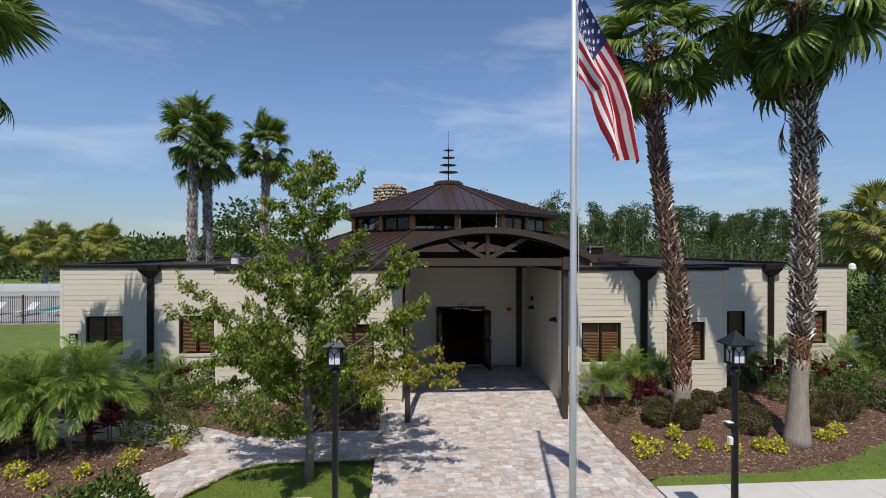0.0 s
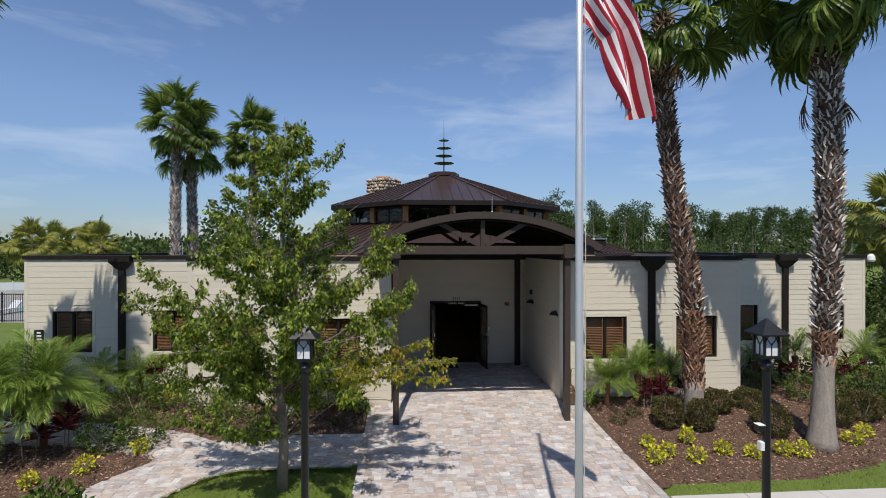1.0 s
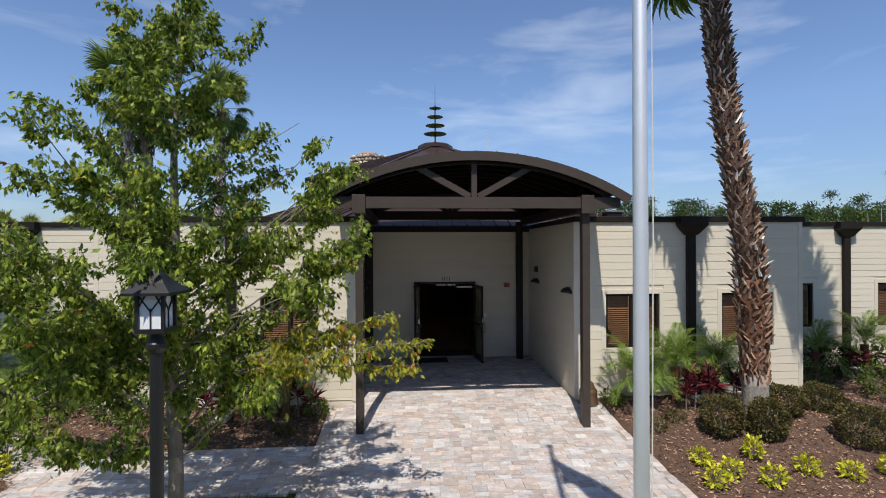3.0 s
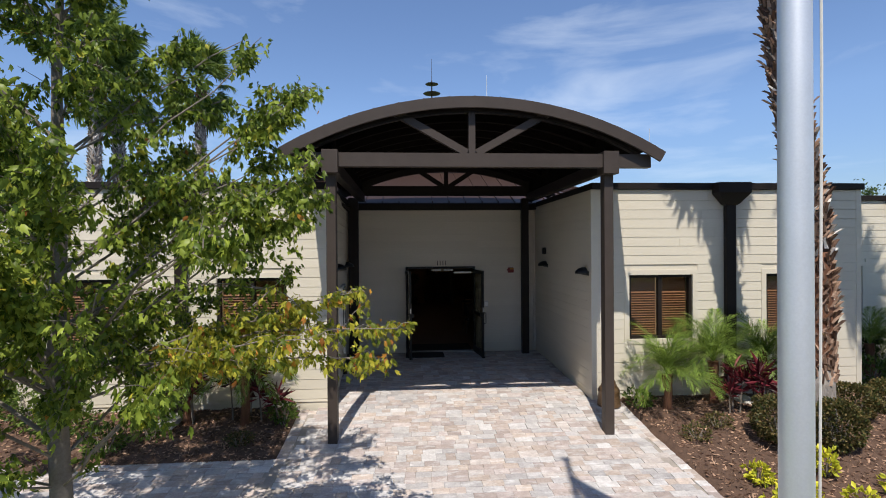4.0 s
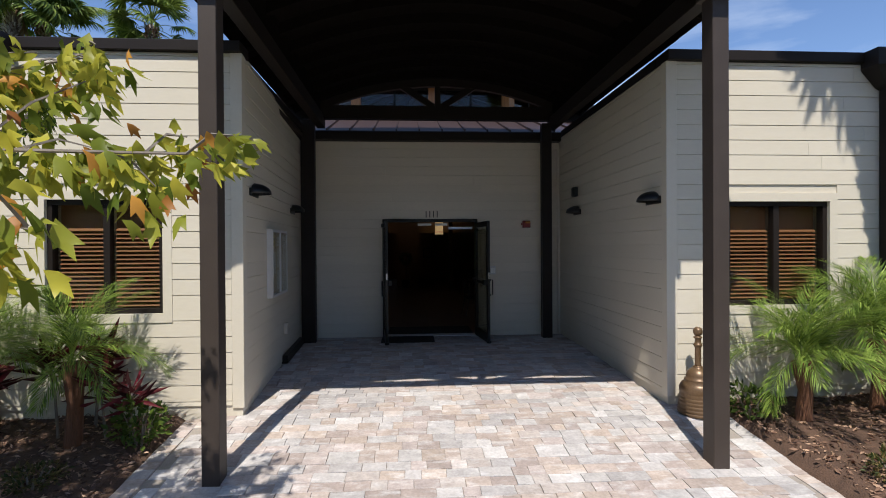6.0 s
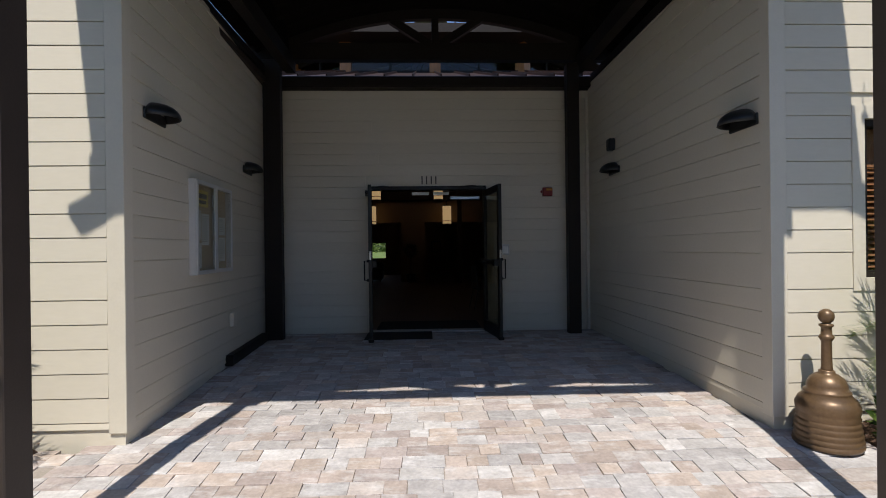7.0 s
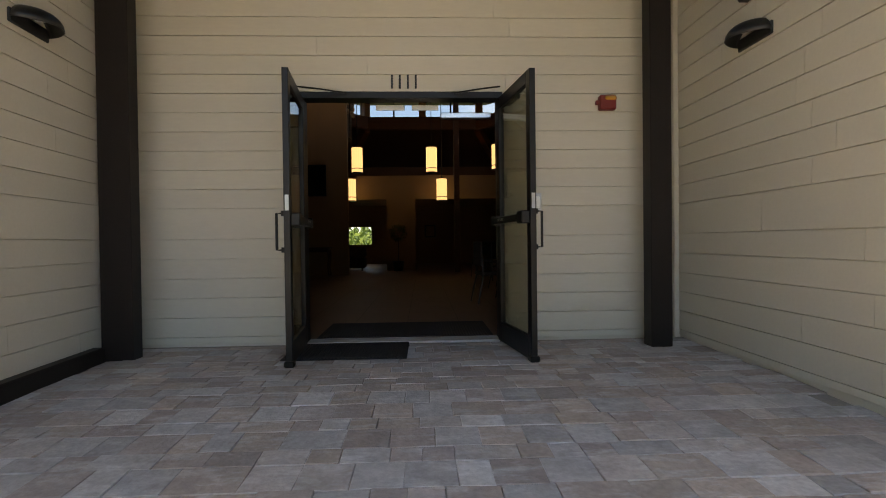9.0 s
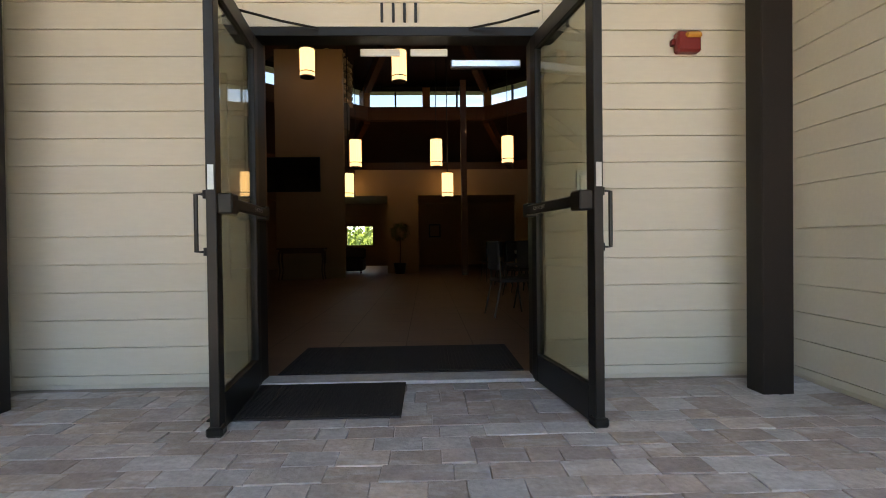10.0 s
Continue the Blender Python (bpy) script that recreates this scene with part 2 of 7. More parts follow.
def beam(bm, a, b, w, h, up=(0, 0, 1)):
    """A squared timber from a to b."""
    a, b = Vector(a), Vector(b)
    d = (b - a).normalized()
    s = d.cross(Vector(up))
    if s.length < 1e-4:
        s = Vector((1, 0, 0))
    s.normalize()
    u = s.cross(d)
    q = [[bm.verts.new(p + s * (w / 2 * i) + u * (h / 2 * j)) for i, j in ((-1, -1), (1, -1), (1, 1), (-1, 1))] for p in (a, b)]
    bm.faces.new(q[0][::-1])
    bm.faces.new(q[1])
    for i in range(4):
        bm.faces.new((q[0][i], q[0][(i + 1) % 4], q[1][(i + 1) % 4], q[1][i]))
    return bm


def quads(name, verts, faces, mat, parent=None, label="", smooth=False):
    me = bpy.data.meshes.new(name)
    me.from_pydata([tuple(v) for v in verts], [], faces)
    me.update()
    return part(name, me, mat, parent, label, smooth)


RAMP_Y = [-400, -40, -10, -7.5, -5.9, -4.45, -1.5, 400]
RAMP_Z = [-2.0, -0.70, -0.43, -0.36, -0.25, -0.10, 0.0, 0.0]


def ramp_z(y):
    """Height of the paved walk, which falls away from the doors."""
    return float(np.interp(y, RAMP_Y, RAMP_Z))


def ground_z(x, y):
    z = ramp_z(min(y, -4.45))
    if x > 3.2:
        z += 0.28 * math.exp(-((x - 5.8) / 2.2) ** 2 - ((y + 6.1) / 1.1) ** 2)
    return z

# ---- the building ----
XL, XR = -2.31, 2.67                 # side walls of the porch recess
FRONT, WING, TOP = -4.40, -2.00, 4.05
STEP_L, STEP_R, END_L, END_R = -7.92, 8.22, -13.95, 14.58
# lower edges of the boards: even courses, broken by a band at sill height
LEVELS = [0.083 + 0.183 * i for i in range(6)] + [1.285 + 0.179 * i for i in range(20)]


def cut_wall(name, axis, plane, a0, a1, z0, z1, thick, holes, label, outward):
    """A wall slab along an axis with holes (a, b, z, z) right through it."""
    xs = sorted({a0, a1, *[v for h in holes for v in h[:2]]})
    zs = sorted({z0, z1, *[v for h in holes for v in h[2:]]})
    bm = bmesh.new()
    t0, t1 = sorted((plane, plane - outward * thick))
    for i in range(len(xs) - 1):
        for k in range(len(zs) - 1):
            cx, cz = (xs[i] + xs[i + 1]) / 2, (zs[k] + zs[k + 1]) / 2
            if any(h[0] < cx < h[1] and h[2] < cz < h[3] for h in holes):
                continue
            if axis == "x":
                box(bm, xs[i], xs[i + 1], t0, t1, zs[k], zs[k + 1])
            else:
                box(bm, t0, t1, xs[i], xs[i + 1], zs[k], zs[k + 1])
    bmesh.ops.remove_doubles(bm, verts=bm.verts, dist=1e-5)
    return structure(name, bm, SIDING, label, "wall")


BOARD_MESHES = {}


def lap_boards(wall, axis, plane, a0, a1, z0, z1, outward, holes, rng):
    """Lapped boards on a wall, each a piece of its own: proud at the lower edge, stopped at the openings."""
    levels = [z0, *[v for v in LEVELS if z0 + 0.03 < v < z1 - 0.03], z1]
    for z, top in zip(levels, levels[1:]):
        spans = [(a0, a1)]
        for h in holes:
            if h[2] < top - 0.02 and h[3] > z + 0.02:
                spans = [s for a, b in spans for s in ((a, min(b, h[0])), (max(a, h[1]), b)) if s[1] - s[0] > 0.02]
        for a, b in spans:
            joints = [a]
            while b - joints[-1] > 3.7:
                joints.append(joints[-1] + rng.uniform(1.6, 3.6))
            joints.append(b)
            for p, q in zip(joints, joints[1:]):
                if q - p < 0.03:
                    continue
                key = (axis, outward, round(q - p, 3), round(top - z, 3))
                if key not in BOARD_MESHES:
                    L, H = q - p - 0.002, top - z
                    prof = [(0.0, 0.0), (0.0165, 0.0), (0.018, 0.003), (0.013, H - 0.0065), (0.012, H - 0.0055), (0.0, H - 0.0055)]
                    vs, fs = [], []
                    for s in (0.0, L):
                        for o, h in prof:
                            vs.append((s, outward * o, h) if axis == "x" else (outward * o, s, h))
                    k = len(prof)
                    fs += [(i, (i + 1) % k, k + (i + 1) % k, k + i) for i in range(k)]
                    fs += [tuple(range(k))[::-1], tuple(range(k, 2 * k))]
                    me = bpy.data.meshes.new("board")
                    me.from_pydata(vs, [], fs)
                    bm = bmesh.new()
                    bm.from_mesh(me)
                    bmesh.ops.recalc_face_normals(bm, faces=bm.faces)
                    bm.to_mesh(me)
                    bm.free()
                    me.materials.append(SIDING)
                    BOARD_MESHES[key] = me
                ob = part("board", BOARD_MESHES[key], None, wall)
                ob.matrix_basis = pose(p, plane, z) if axis == "x" else pose(plane, p, z)


# openings: (left, right, sill, head)
WIN = {
    "right": [(3.41, 4.70, 1.08, 2.335), (6.22, 7.50, 1.08, 2.335)],
    "left": [(-4.43, -3.17, 1.08, 2.36), (-7.25, -5.98, 1.08, 2.36)],
    "wing_right": [(9.28, 10.55, 1.10, 2.36), (12.55, 13.80, 1.10, 2.36)],
    "wing_left": [(-13.13, -11.91, 1.02, 2.35), (-10.04, -8.86, 1.02, 2.35)],
    "door": [(-0.965, 0.965, -0.6, 2.37)],
    "back": [(-3.9, -1.9, 0.60, 1.95)],
}
BASE = -0.6
walls = {}
walls["right"] = cut_wall("wall_front_right", "x", FRONT, XR, STEP_R, BASE, TOP, 0.2, WIN["right"], "cream lap-sided front wall beside the porch", -1)
walls["left"] = cut_wall("wall_front_left", "x", FRONT, STEP_L, XL, BASE, TOP, 0.2, WIN["left"], "cream lap-sided front wall behind the young tree", -1)
walls["wing_right"] = cut_wall("wall_wing_right", "x", WING, STEP_R, END_R, BASE, TOP, 0.2, WIN["wing_right"], "cream lap-sided wing wall set back in palm shade", -1)
walls["wing_left"] = cut_wall("wall_wing_left", "x", WING, END_L, STEP_L, BASE, TOP, 0.2, WIN["wing_left"], "cream lap-sided wing wall with dappled shade", -1)
walls["door"] = cut_wall("wall_entrance", "x", 0.0, XL - 0.47, XR + 0.2, BASE, 3.94, 0.2, WIN["door"], "cream lap-sided entrance wall in porch shade", -1)
walls["porch_left"] = cut_wall("wall_porch_left", "y", XL, FRONT + 0.2, 0.0, BASE, TOP, 0.2, [], "cream lap-sided porch side wall", 1)
# the left side wall opens out a little towards the doors
SPLAY = pose(XL, FRONT, 0, 0, 0, 3.1) @ pose(-XL, -FRONT, 0)
walls["porch_left"].matrix_basis = SPLAY
walls["porch_right"] = cut_wall("wall_porch_right", "y", XR, FRONT + 0.2, 0.0, BASE, TOP, 0.2, [], "cream lap-sided porch side wall", -1)
walls["step_left"] = cut_wall("wall_step_left", "y", STEP_L, FRONT + 0.2, WING + 0.2, BASE, TOP, 0.2, [], "cream return wall between front and wing", -1)
walls["step_right"] = cut_wall("wall_step_right", "y", STEP_R, FRONT + 0.2, WING + 0.2, BASE, TOP, 0.2, [], "cream return wall between front and wing", 1)
walls["end_left"] = cut_wall("wall_end_left", "y", END_L, WING + 0.2, 20.0, BASE, TOP, 0.2, [], "cream end wall of the wing", -1)
walls["end_right"] = cut_wall("wall_end_right", "y", END_R, WING + 0.2, 20.0, BASE, TOP, 0.2, [], "cream end wall of the wing", 1)
cut_wall("wall_back", "x", 20.0, END_L, END_R, BASE, TOP, 0.2, WIN["back"], "plain cream rear wall", 1)


def frame_of(holes, w=0.09):
    return [(h[0] - w, h[1] + w, h[2] - w, h[3] + w) for h in holes]


# flat roofs with a dark metal edge
bm = boxes((END_L + 0.1, STEP_L - 0.1, WING + 0.1, 19.9, 3.88, 3.96), (STEP_R + 0.1, END_R - 0.1, WING + 0.1, 19.9, 3.88, 3.96),
           (STEP_L - 0.1, XL - 0.1, FRONT + 0.1, 0.0, 3.88, 3.96), (XR + 0.1, STEP_R + 0.1, FRONT + 0.1, 0.0, 3.88, 3.96))
structure("roof_flat", bm, material("roof_membrane", (0.045, 0.034, 0.029), 0.95, vary=0.2, spec=0.15), "dark brown flat roof membrane behind the parapet", "roof")
bm = bmesh.new()
for x0, x1, y0, y1 in ((END_L - 0.06, STEP_L, WING - 0.07, WING + 0.24), (STEP_R, END_R + 0.06, WING - 0.07, WING + 0.24),
                       (STEP_L - 0.06, XL + 0.02, FRONT - 0.07, FRONT + 0.24), (XR - 0.02, STEP_R + 0.06, FRONT - 0.07, FRONT + 0.24),
                       (STEP_L - 0.06, STEP_L + 0.24, FRONT + 0.24, WING - 0.07), (STEP_R - 0.24, STEP_R + 0.06, FRONT + 0.24, WING - 0.07),
                       (END_L - 0.06, END_L + 0.24, WING + 0.24, 20.1), (END_R - 0.24, END_R + 0.06, WING + 0.24, 20.1),
                       (XL - 0.45, XL - 0.10, FRONT + 0.24, -0.2), (XR - 0.02, XR + 0.24, FRONT + 0.24, -0.2)):
    box(bm, x0, x1, y0, y1, TOP - 0.04, TOP + 0.085, 0.008)
structure("trim_parapet", bm, BROWN, "dark brown metal parapet coping", "trim")
# cream corner boards
bm = bmesh.new()
for x0, x1, y0, y1 in ((XR - 0.022, XR + 0.11, FRONT - 0.022, FRONT + 0.10), (XL - 0.11, XL + 0.022, FRONT - 0.022, FRONT + 0.10),
                       (STEP_R - 0.09, STEP_R + 0.022, FRONT - 0.022, FRONT + 0.09), (STEP_L - 0.022, STEP_L + 0.09, FRONT - 0.022, FRONT + 0.09),
                       (END_R - 0.09, END_R + 0.022, WING - 0.022, WING + 0.09), (END_L - 0.022, END_L + 0.09, WING - 0.022, WING + 0.09),
                       (XR - 0.06, XR, -0.06, 0.0)):
    box(bm, x0, x1, y0, y1, 0.0, TOP - 0.04 if y1 < -0.5 else 3.8, 0.004)
structure("trim_corner", bm, TRIM, "cream painted corner boards", "trim")

# ---- octagonal hall roof and clerestory ----
CX, CY = 0.25, 9.1


def octagon(apothem, z):
    r = apothem / math.cos(math.pi / 8)
    return [Vector((CX + r * math.sin(math.pi / 8 + k * math.pi / 4), CY - r * math.cos(math.pi / 8 + k * math.pi / 4), z)) for k in range(-1, 7)]


def seam_roof(name, low, high, thick, pitch, label):
    """Eight sloping metal panels with standing seams and hip caps."""
    top = thing(name, label, "roof", kind="structure")
    for k in range(8):
        a, b, c, d = low[k], low[(k + 1) % 8], high[(k + 1) % 8], high[k]
        bm = bmesh.new()
        v = [bm.verts.new(p) for p in (a, b, c, d)] + [bm.verts.new(p - Vector((0, 0, thick))) for p in (a, b, c, d)]
        for q in ((0, 1, 2, 3), (7, 6, 5, 4), (0, 4, 5, 1), (1, 5, 6, 2), (2, 6, 7, 3), (3, 7, 4, 0)):
            bm.faces.new([v[i] for i in q])
        along, rise = (b - a).normalized(), ((c + d) / 2 - (a + b) / 2)
        nrm = along.cross(rise).normalized()
        half, mid = (b - a).length / 2, (a + b) / 2
        tophalf = (c - d).length / 2
        n = int(half / pitch)
        for i in range(-n, n + 1):
            s = i * pitch
            f = 1.0 if abs(s) <= tophalf else (half - abs(s)) / (half - tophalf)
            if f < 0.05:
                continue
            p0, p1 = mid + along * s, mid + along * s + rise * f
            beam(bm, p0 + nrm * 0.02, p1 + nrm * 0.02, 0.022, 0.045, nrm)
        part("roof_panel", bm, ROOFM, top)
        bm = bmesh.new()
        beam(bm, a + Vector((0, 0, 0.03)), d + Vector((0, 0, 0.03)), 0.12, 0.05)
        part("hip_cap", bm, ROOFM, top)
    return top


DRUM_A, DRUM_Z0, DRUM_Z1, EAVE_Z = 5.15, 5.55, 6.30, 6.48
seam_roof("roof_hall", octagon(9.20, 4.13), octagon(DRUM_A - 0.02, 5.60), 0.10, 0.46, "brown standing-seam metal roof of the hall")
seam_roof("roof_clerestory", octagon(5.85, EAVE_Z), octagon(0.75, 8.28), 0.10, 0.46, "brown standing-seam metal roof of the clerestory")
# clerestory: cedar posts at the corners and mid-sides, dark sashes, glass
drum = thing("clerestory", "octagonal clerestory with cedar posts and dark sashes", "clerestory", kind="structure")
ring = octagon(DRUM_A, DRUM_Z0)
for k in range(8):
    a, b = ring[k], ring[(k + 1) % 8]
    d = (b - a).normalized()
    nrm = Vector((d.y, -d.x, 0))
    for f in (0.0, 0.5):
        p = a.lerp(b, f)
        bm = bmesh.new()
        beam(bm, p, p + Vector((0, 0, DRUM_Z1 - DRUM_Z0)), 0.26, 0.26, d)
        part("cedar_post", bm, CEDAR, drum, "orange varnished cedar post")
    bm = bmesh.new()
    beam(bm, a + Vector((0, 0, 0.04)), b + Vector((0, 0, 0.04)), 0.12, 0.08)
    beam(bm, a + Vector((0, 0, DRUM_Z1 - DRUM_Z0 - 0.04)), b + Vector((0, 0, DRUM_Z1 - DRUM_Z0 - 0.04)), 0.14, 0.16)
    for f in (0.25, 0.75):
        p = a.lerp(b, f)
        beam(bm, p, p + Vector((0, 0, DRUM_Z1 - DRUM_Z0)), 0.06, 0.06, d)
    part("sash", bm, BROWN, drum)
    bm = bmesh.new()
    v = [bm.verts.new(p) for p in (a + Vector((0, 0, 0.07)), b + Vector((0, 0, 0.07)), b + Vector((0, 0, 0.68)), a + Vector((0, 0, 0.68)))]
    bm.faces.new(v)
    part("pane", bm, ROOFGLASS, drum).visible_shadow = False
# eave fascia and soffit of the clerestory
bm = bmesh.new()
lo, hi = octagon(5.86, EAVE_Z - 0.20), octagon(5.86, EAVE_Z + 0.005)
inn = octagon(DRUM_A - 0.05, EAVE_Z - 0.20)
vv = [[bm.verts.new(p) for p in r] for r in (hi, lo, inn)]
for k in range(8):
    for u, w in ((vv[0], vv[1]), (vv[1], vv[2])):
        bm.faces.new((u[k], u[(k + 1) % 8], w[(k + 1) % 8], w[k]))
structure("trim_eave", bm, BROWN, "dark brown eave fascia and soffit", "trim")
# cap and disc finial
fin = thing("finial", "bronze rod finial with four discs on the roof cap", "finial", (CX, CY, 8.30))
part("cap", lathe([(0.80, 0.0), (0.86, 0.02), (0.86, 0.17), (0.80, 0.20), (0.74, 0.24), (0.05, 0.28)], 8), ROOFM, fin)
part("rod", lathe([(0.035, 0.2), (0.03, 2.2), (0.012, 2.22), (0.006, 3.2)], 8), POST, fin)
for z, r in ((0.78, 0.57), (1.19, 0.48), (1.62, 0.40), (2.05, 0.30)):
    part("disc", lathe([(0.03, z - 0.012), (r - 0.02, z - 0.008), (r, z), (r - 0.02, z + 0.008), (0.03, z + 0.03)], 20), POST, fin)

# ---- porch canopy ----
AX, AR, AZ = 0.19, 6.07, -0.78
HALF = math.asin(3.08 / AR)
EDGE = math.asin(2.93 / AR)                 # the vault stops short of the fascia ends
Y0, Y1 = -6.0, -0.15


def arc_strip(bm, r0, r1, y0, y1, h=HALF, n=28):
    ringv = []
    for i in range(n + 1):
        a = -h + 2 * h * i / n
        s, c = math.sin(a), math.cos(a)
        ringv.append([bm.verts.new((AX + r * s, y, AZ + r * c)) for r, y in ((r0, y0), (r1, y0), (r1, y1), (r0, y1))])
    for p, q in zip(ringv, ringv[1:]):
        for i in range(4):
            bm.faces.new((p[i], p[(i + 1) % 4], q[(i + 1) % 4], q[i]))
    bm.faces.new(ringv[0])
    bm.faces.new(ringv[-1][::-1])


canopy = thing("entrance_canopy", "brown barrel-vaulted entrance canopy on square posts", "canopy", kind="structure")
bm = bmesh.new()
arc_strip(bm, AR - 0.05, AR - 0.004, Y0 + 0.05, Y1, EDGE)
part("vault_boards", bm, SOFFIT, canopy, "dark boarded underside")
bm = bmesh.new()
arc_strip(bm, AR - 0.004, AR + 0.02, Y0 + 0.05, Y1, EDGE)
for i in range(15):
    a = -EDGE + 2 * EDGE * (i + 0.5) / 15
    beam(bm, (AX + (AR + 0.035) * math.sin(a), Y0 + 0.06, AZ + (AR + 0.035) * math.cos(a)), (AX + (AR + 0.035) * math.sin(a), Y1, AZ + (AR + 0.035) * math.cos(a)), 0.02, 0.04)
part("vault_roof", bm, ROOFM, canopy)
bm = bmesh.new()
arc_strip(bm, AR - 0.15, AR + 0.03, Y0, Y0 + 0.05, HALF + 0.01)
part("fascia", bm, POST, canopy, "curved brown fascia")
bm = bmesh.new()
arc_strip(bm, AR - 0.15, AR + 0.03, Y1, Y1 + 0.05, EDGE + 0.01)
part("fascia", bm, BROWN, canopy)
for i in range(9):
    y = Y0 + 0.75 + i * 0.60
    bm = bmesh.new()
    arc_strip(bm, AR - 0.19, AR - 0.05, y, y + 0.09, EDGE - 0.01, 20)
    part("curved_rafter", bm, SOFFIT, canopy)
# the rear truss takes the darker BROWN: its porch shade is in the colour
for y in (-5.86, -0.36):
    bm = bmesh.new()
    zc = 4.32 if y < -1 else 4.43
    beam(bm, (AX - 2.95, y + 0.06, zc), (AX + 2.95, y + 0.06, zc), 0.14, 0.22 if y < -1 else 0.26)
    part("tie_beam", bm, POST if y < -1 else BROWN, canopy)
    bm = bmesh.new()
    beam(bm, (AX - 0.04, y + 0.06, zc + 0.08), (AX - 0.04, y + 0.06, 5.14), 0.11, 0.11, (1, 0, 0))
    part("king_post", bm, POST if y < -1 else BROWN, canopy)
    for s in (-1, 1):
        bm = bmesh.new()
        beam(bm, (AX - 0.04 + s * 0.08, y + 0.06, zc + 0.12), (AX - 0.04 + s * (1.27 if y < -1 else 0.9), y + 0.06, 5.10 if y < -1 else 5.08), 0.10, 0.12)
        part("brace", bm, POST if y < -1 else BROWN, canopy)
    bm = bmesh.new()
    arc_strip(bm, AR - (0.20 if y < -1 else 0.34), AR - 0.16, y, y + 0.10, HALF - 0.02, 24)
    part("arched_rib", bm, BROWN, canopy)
for x0, x1 in ((-2.207, -2.053), (2.368, 2.522)):
    part("post", boxes((x0, x1, -5.81, -5.63, ramp_z(-5.8) - 0.03, 4.22), bevel=0.006), POST, canopy, "square brown painted post")
    part("post_block", boxes((x0 - 0.052, x1 + 0.052, -5.93, -5.61, 4.10, 4.47), bevel=0.006), POST, canopy)
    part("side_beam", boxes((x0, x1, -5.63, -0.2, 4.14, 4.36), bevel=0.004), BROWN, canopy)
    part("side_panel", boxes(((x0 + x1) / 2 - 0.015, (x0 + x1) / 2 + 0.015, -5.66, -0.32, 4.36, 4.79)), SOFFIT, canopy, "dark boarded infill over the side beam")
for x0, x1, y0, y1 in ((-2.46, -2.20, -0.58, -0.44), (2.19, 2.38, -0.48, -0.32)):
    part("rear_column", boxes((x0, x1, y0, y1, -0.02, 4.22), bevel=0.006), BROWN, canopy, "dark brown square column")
# eave gutter over the entrance
structure("gutter", boxes((XL - 0.15, XR + 0.15, -0.20, 0.06, 3.93, 4.11), bevel=0.02), BROWN, "dark brown box gutter over the entrance", "gutter")

# ---- ground ----
def near(px, py, line):
    """Distance of a point from a broken line."""
    best = 1e9
    for (ax, ay), (bx, by) in zip(line, line[1:]):
        dx, dy = bx - ax, by - ay
        f = max(0.0, min(1.0, ((px - ax) * dx + (py - ay) * dy) / (dx * dx + dy * dy)))
        best = min(best, math.hypot(px - ax - f * dx, py - ay - f * dy))
    return best


WALK_L, WALK_R, WALK_END = -2.92, 3.20, -13.2
ARM = [(-2.9, -7.1), (-5.6, -7.1), (-6.6, -7.6), (-7.3, -8.6), (-8.1, -10.2), (-9.0, -11.6)]
SIDE = [(-6.4, -7.3), (-7.6, -6.5), (-9.6, -5.9), (-12.5, -5.6), (-16.5, -5.5)]


def paved(x, y, grow=0.0):
    if WALK_L - grow < x < WALK_R + grow and WALK_END < y < 0.0:
        return y < FRONT or XL - 0.2 - grow < x < XR + grow
    return near(x, y, ARM) < 0.80 + grow or near(x, y, SIDE) < 0.62 + grow


def bed_front(x):
    """Front edge of the planted bed on the right."""
    return float(np.interp(x, [3.2, 6.5, 8.5, 10.3, 14, 20], [-9.30, -9.25, -8.75, -7.85, -6.6, -6.0]))


def bedded(x, y):
    if x > WALK_R - 0.04:
        return bed_front(x) < y < WING + 0.3 and x < 19
    if x < WALK_L + 0.04 and not paved(x, y, -0.04):
        if y > -6.35 and x > STEP_L - 0.4 and y < FRONT + 0.2:
            return True
        if -16 < x < -7.0 and -10.4 < y < WING + 0.2:
            return near(x, y, ARM) < 6.5 and (x < -8.0 or y > -9.0)
    return False


def sidewalk(x, y):
    return (x > WALK_R + 0.02 and -11.6 < y < -9.6) or (x < WALK_L - 0.02 and -12.6 < y < -10.75)


xs = sorted(set(np.round(np.concatenate([np.arange(-18, 18.01, 0.25), [-3000, -1200, -500, -220, -120, -80, -50, -35, -25, -21, 21, 25, 35, 50, 80, 120, 220, 500, 1200, 3000]]), 3)))
ys = sorted(set(np.round(np.concatenate([np.arange(-15, 0.51, 0.25), [-3000, -1000, -300, -120, -60, -40.5, -40, -30, -22, -18, 3, 8, 14, 20, 30, 50, 80, 120, 220, 500, 1200, 3000]]), 3)))
verts, faces = [], []
for y in ys:
    for x in xs:
        z = ground_z(x, y) + (0.015 * noise.noise((x * 0.7, y * 0.7, 0)) if abs(x) < 30 and abs(y) < 30 else 0)
        if paved(x, y, 0.12) or sidewalk(x, y) or (XL < x < XR and y > -5) or (-39 < y < -14.7 and abs(x) < 59) or (y > FRONT + 0.1 and abs(x) < 8) or (y > WING + 0.1 and abs(x) < 14.2):
            z -= 0.12 if y > -14.7 else 0.9
        verts.append((x, y, z))
w = len(xs)
for j in range(len(ys) - 1):
    for i in range(w - 1):
        faces.append((j * w + i, j * w + i + 1, (j + 1) * w + i + 1, (j + 1) * w + i))
tagged(quads("ground", verts, faces, GRASS, smooth=True), "green mown lawn reaching to the distance", "lawn", kind="structure")


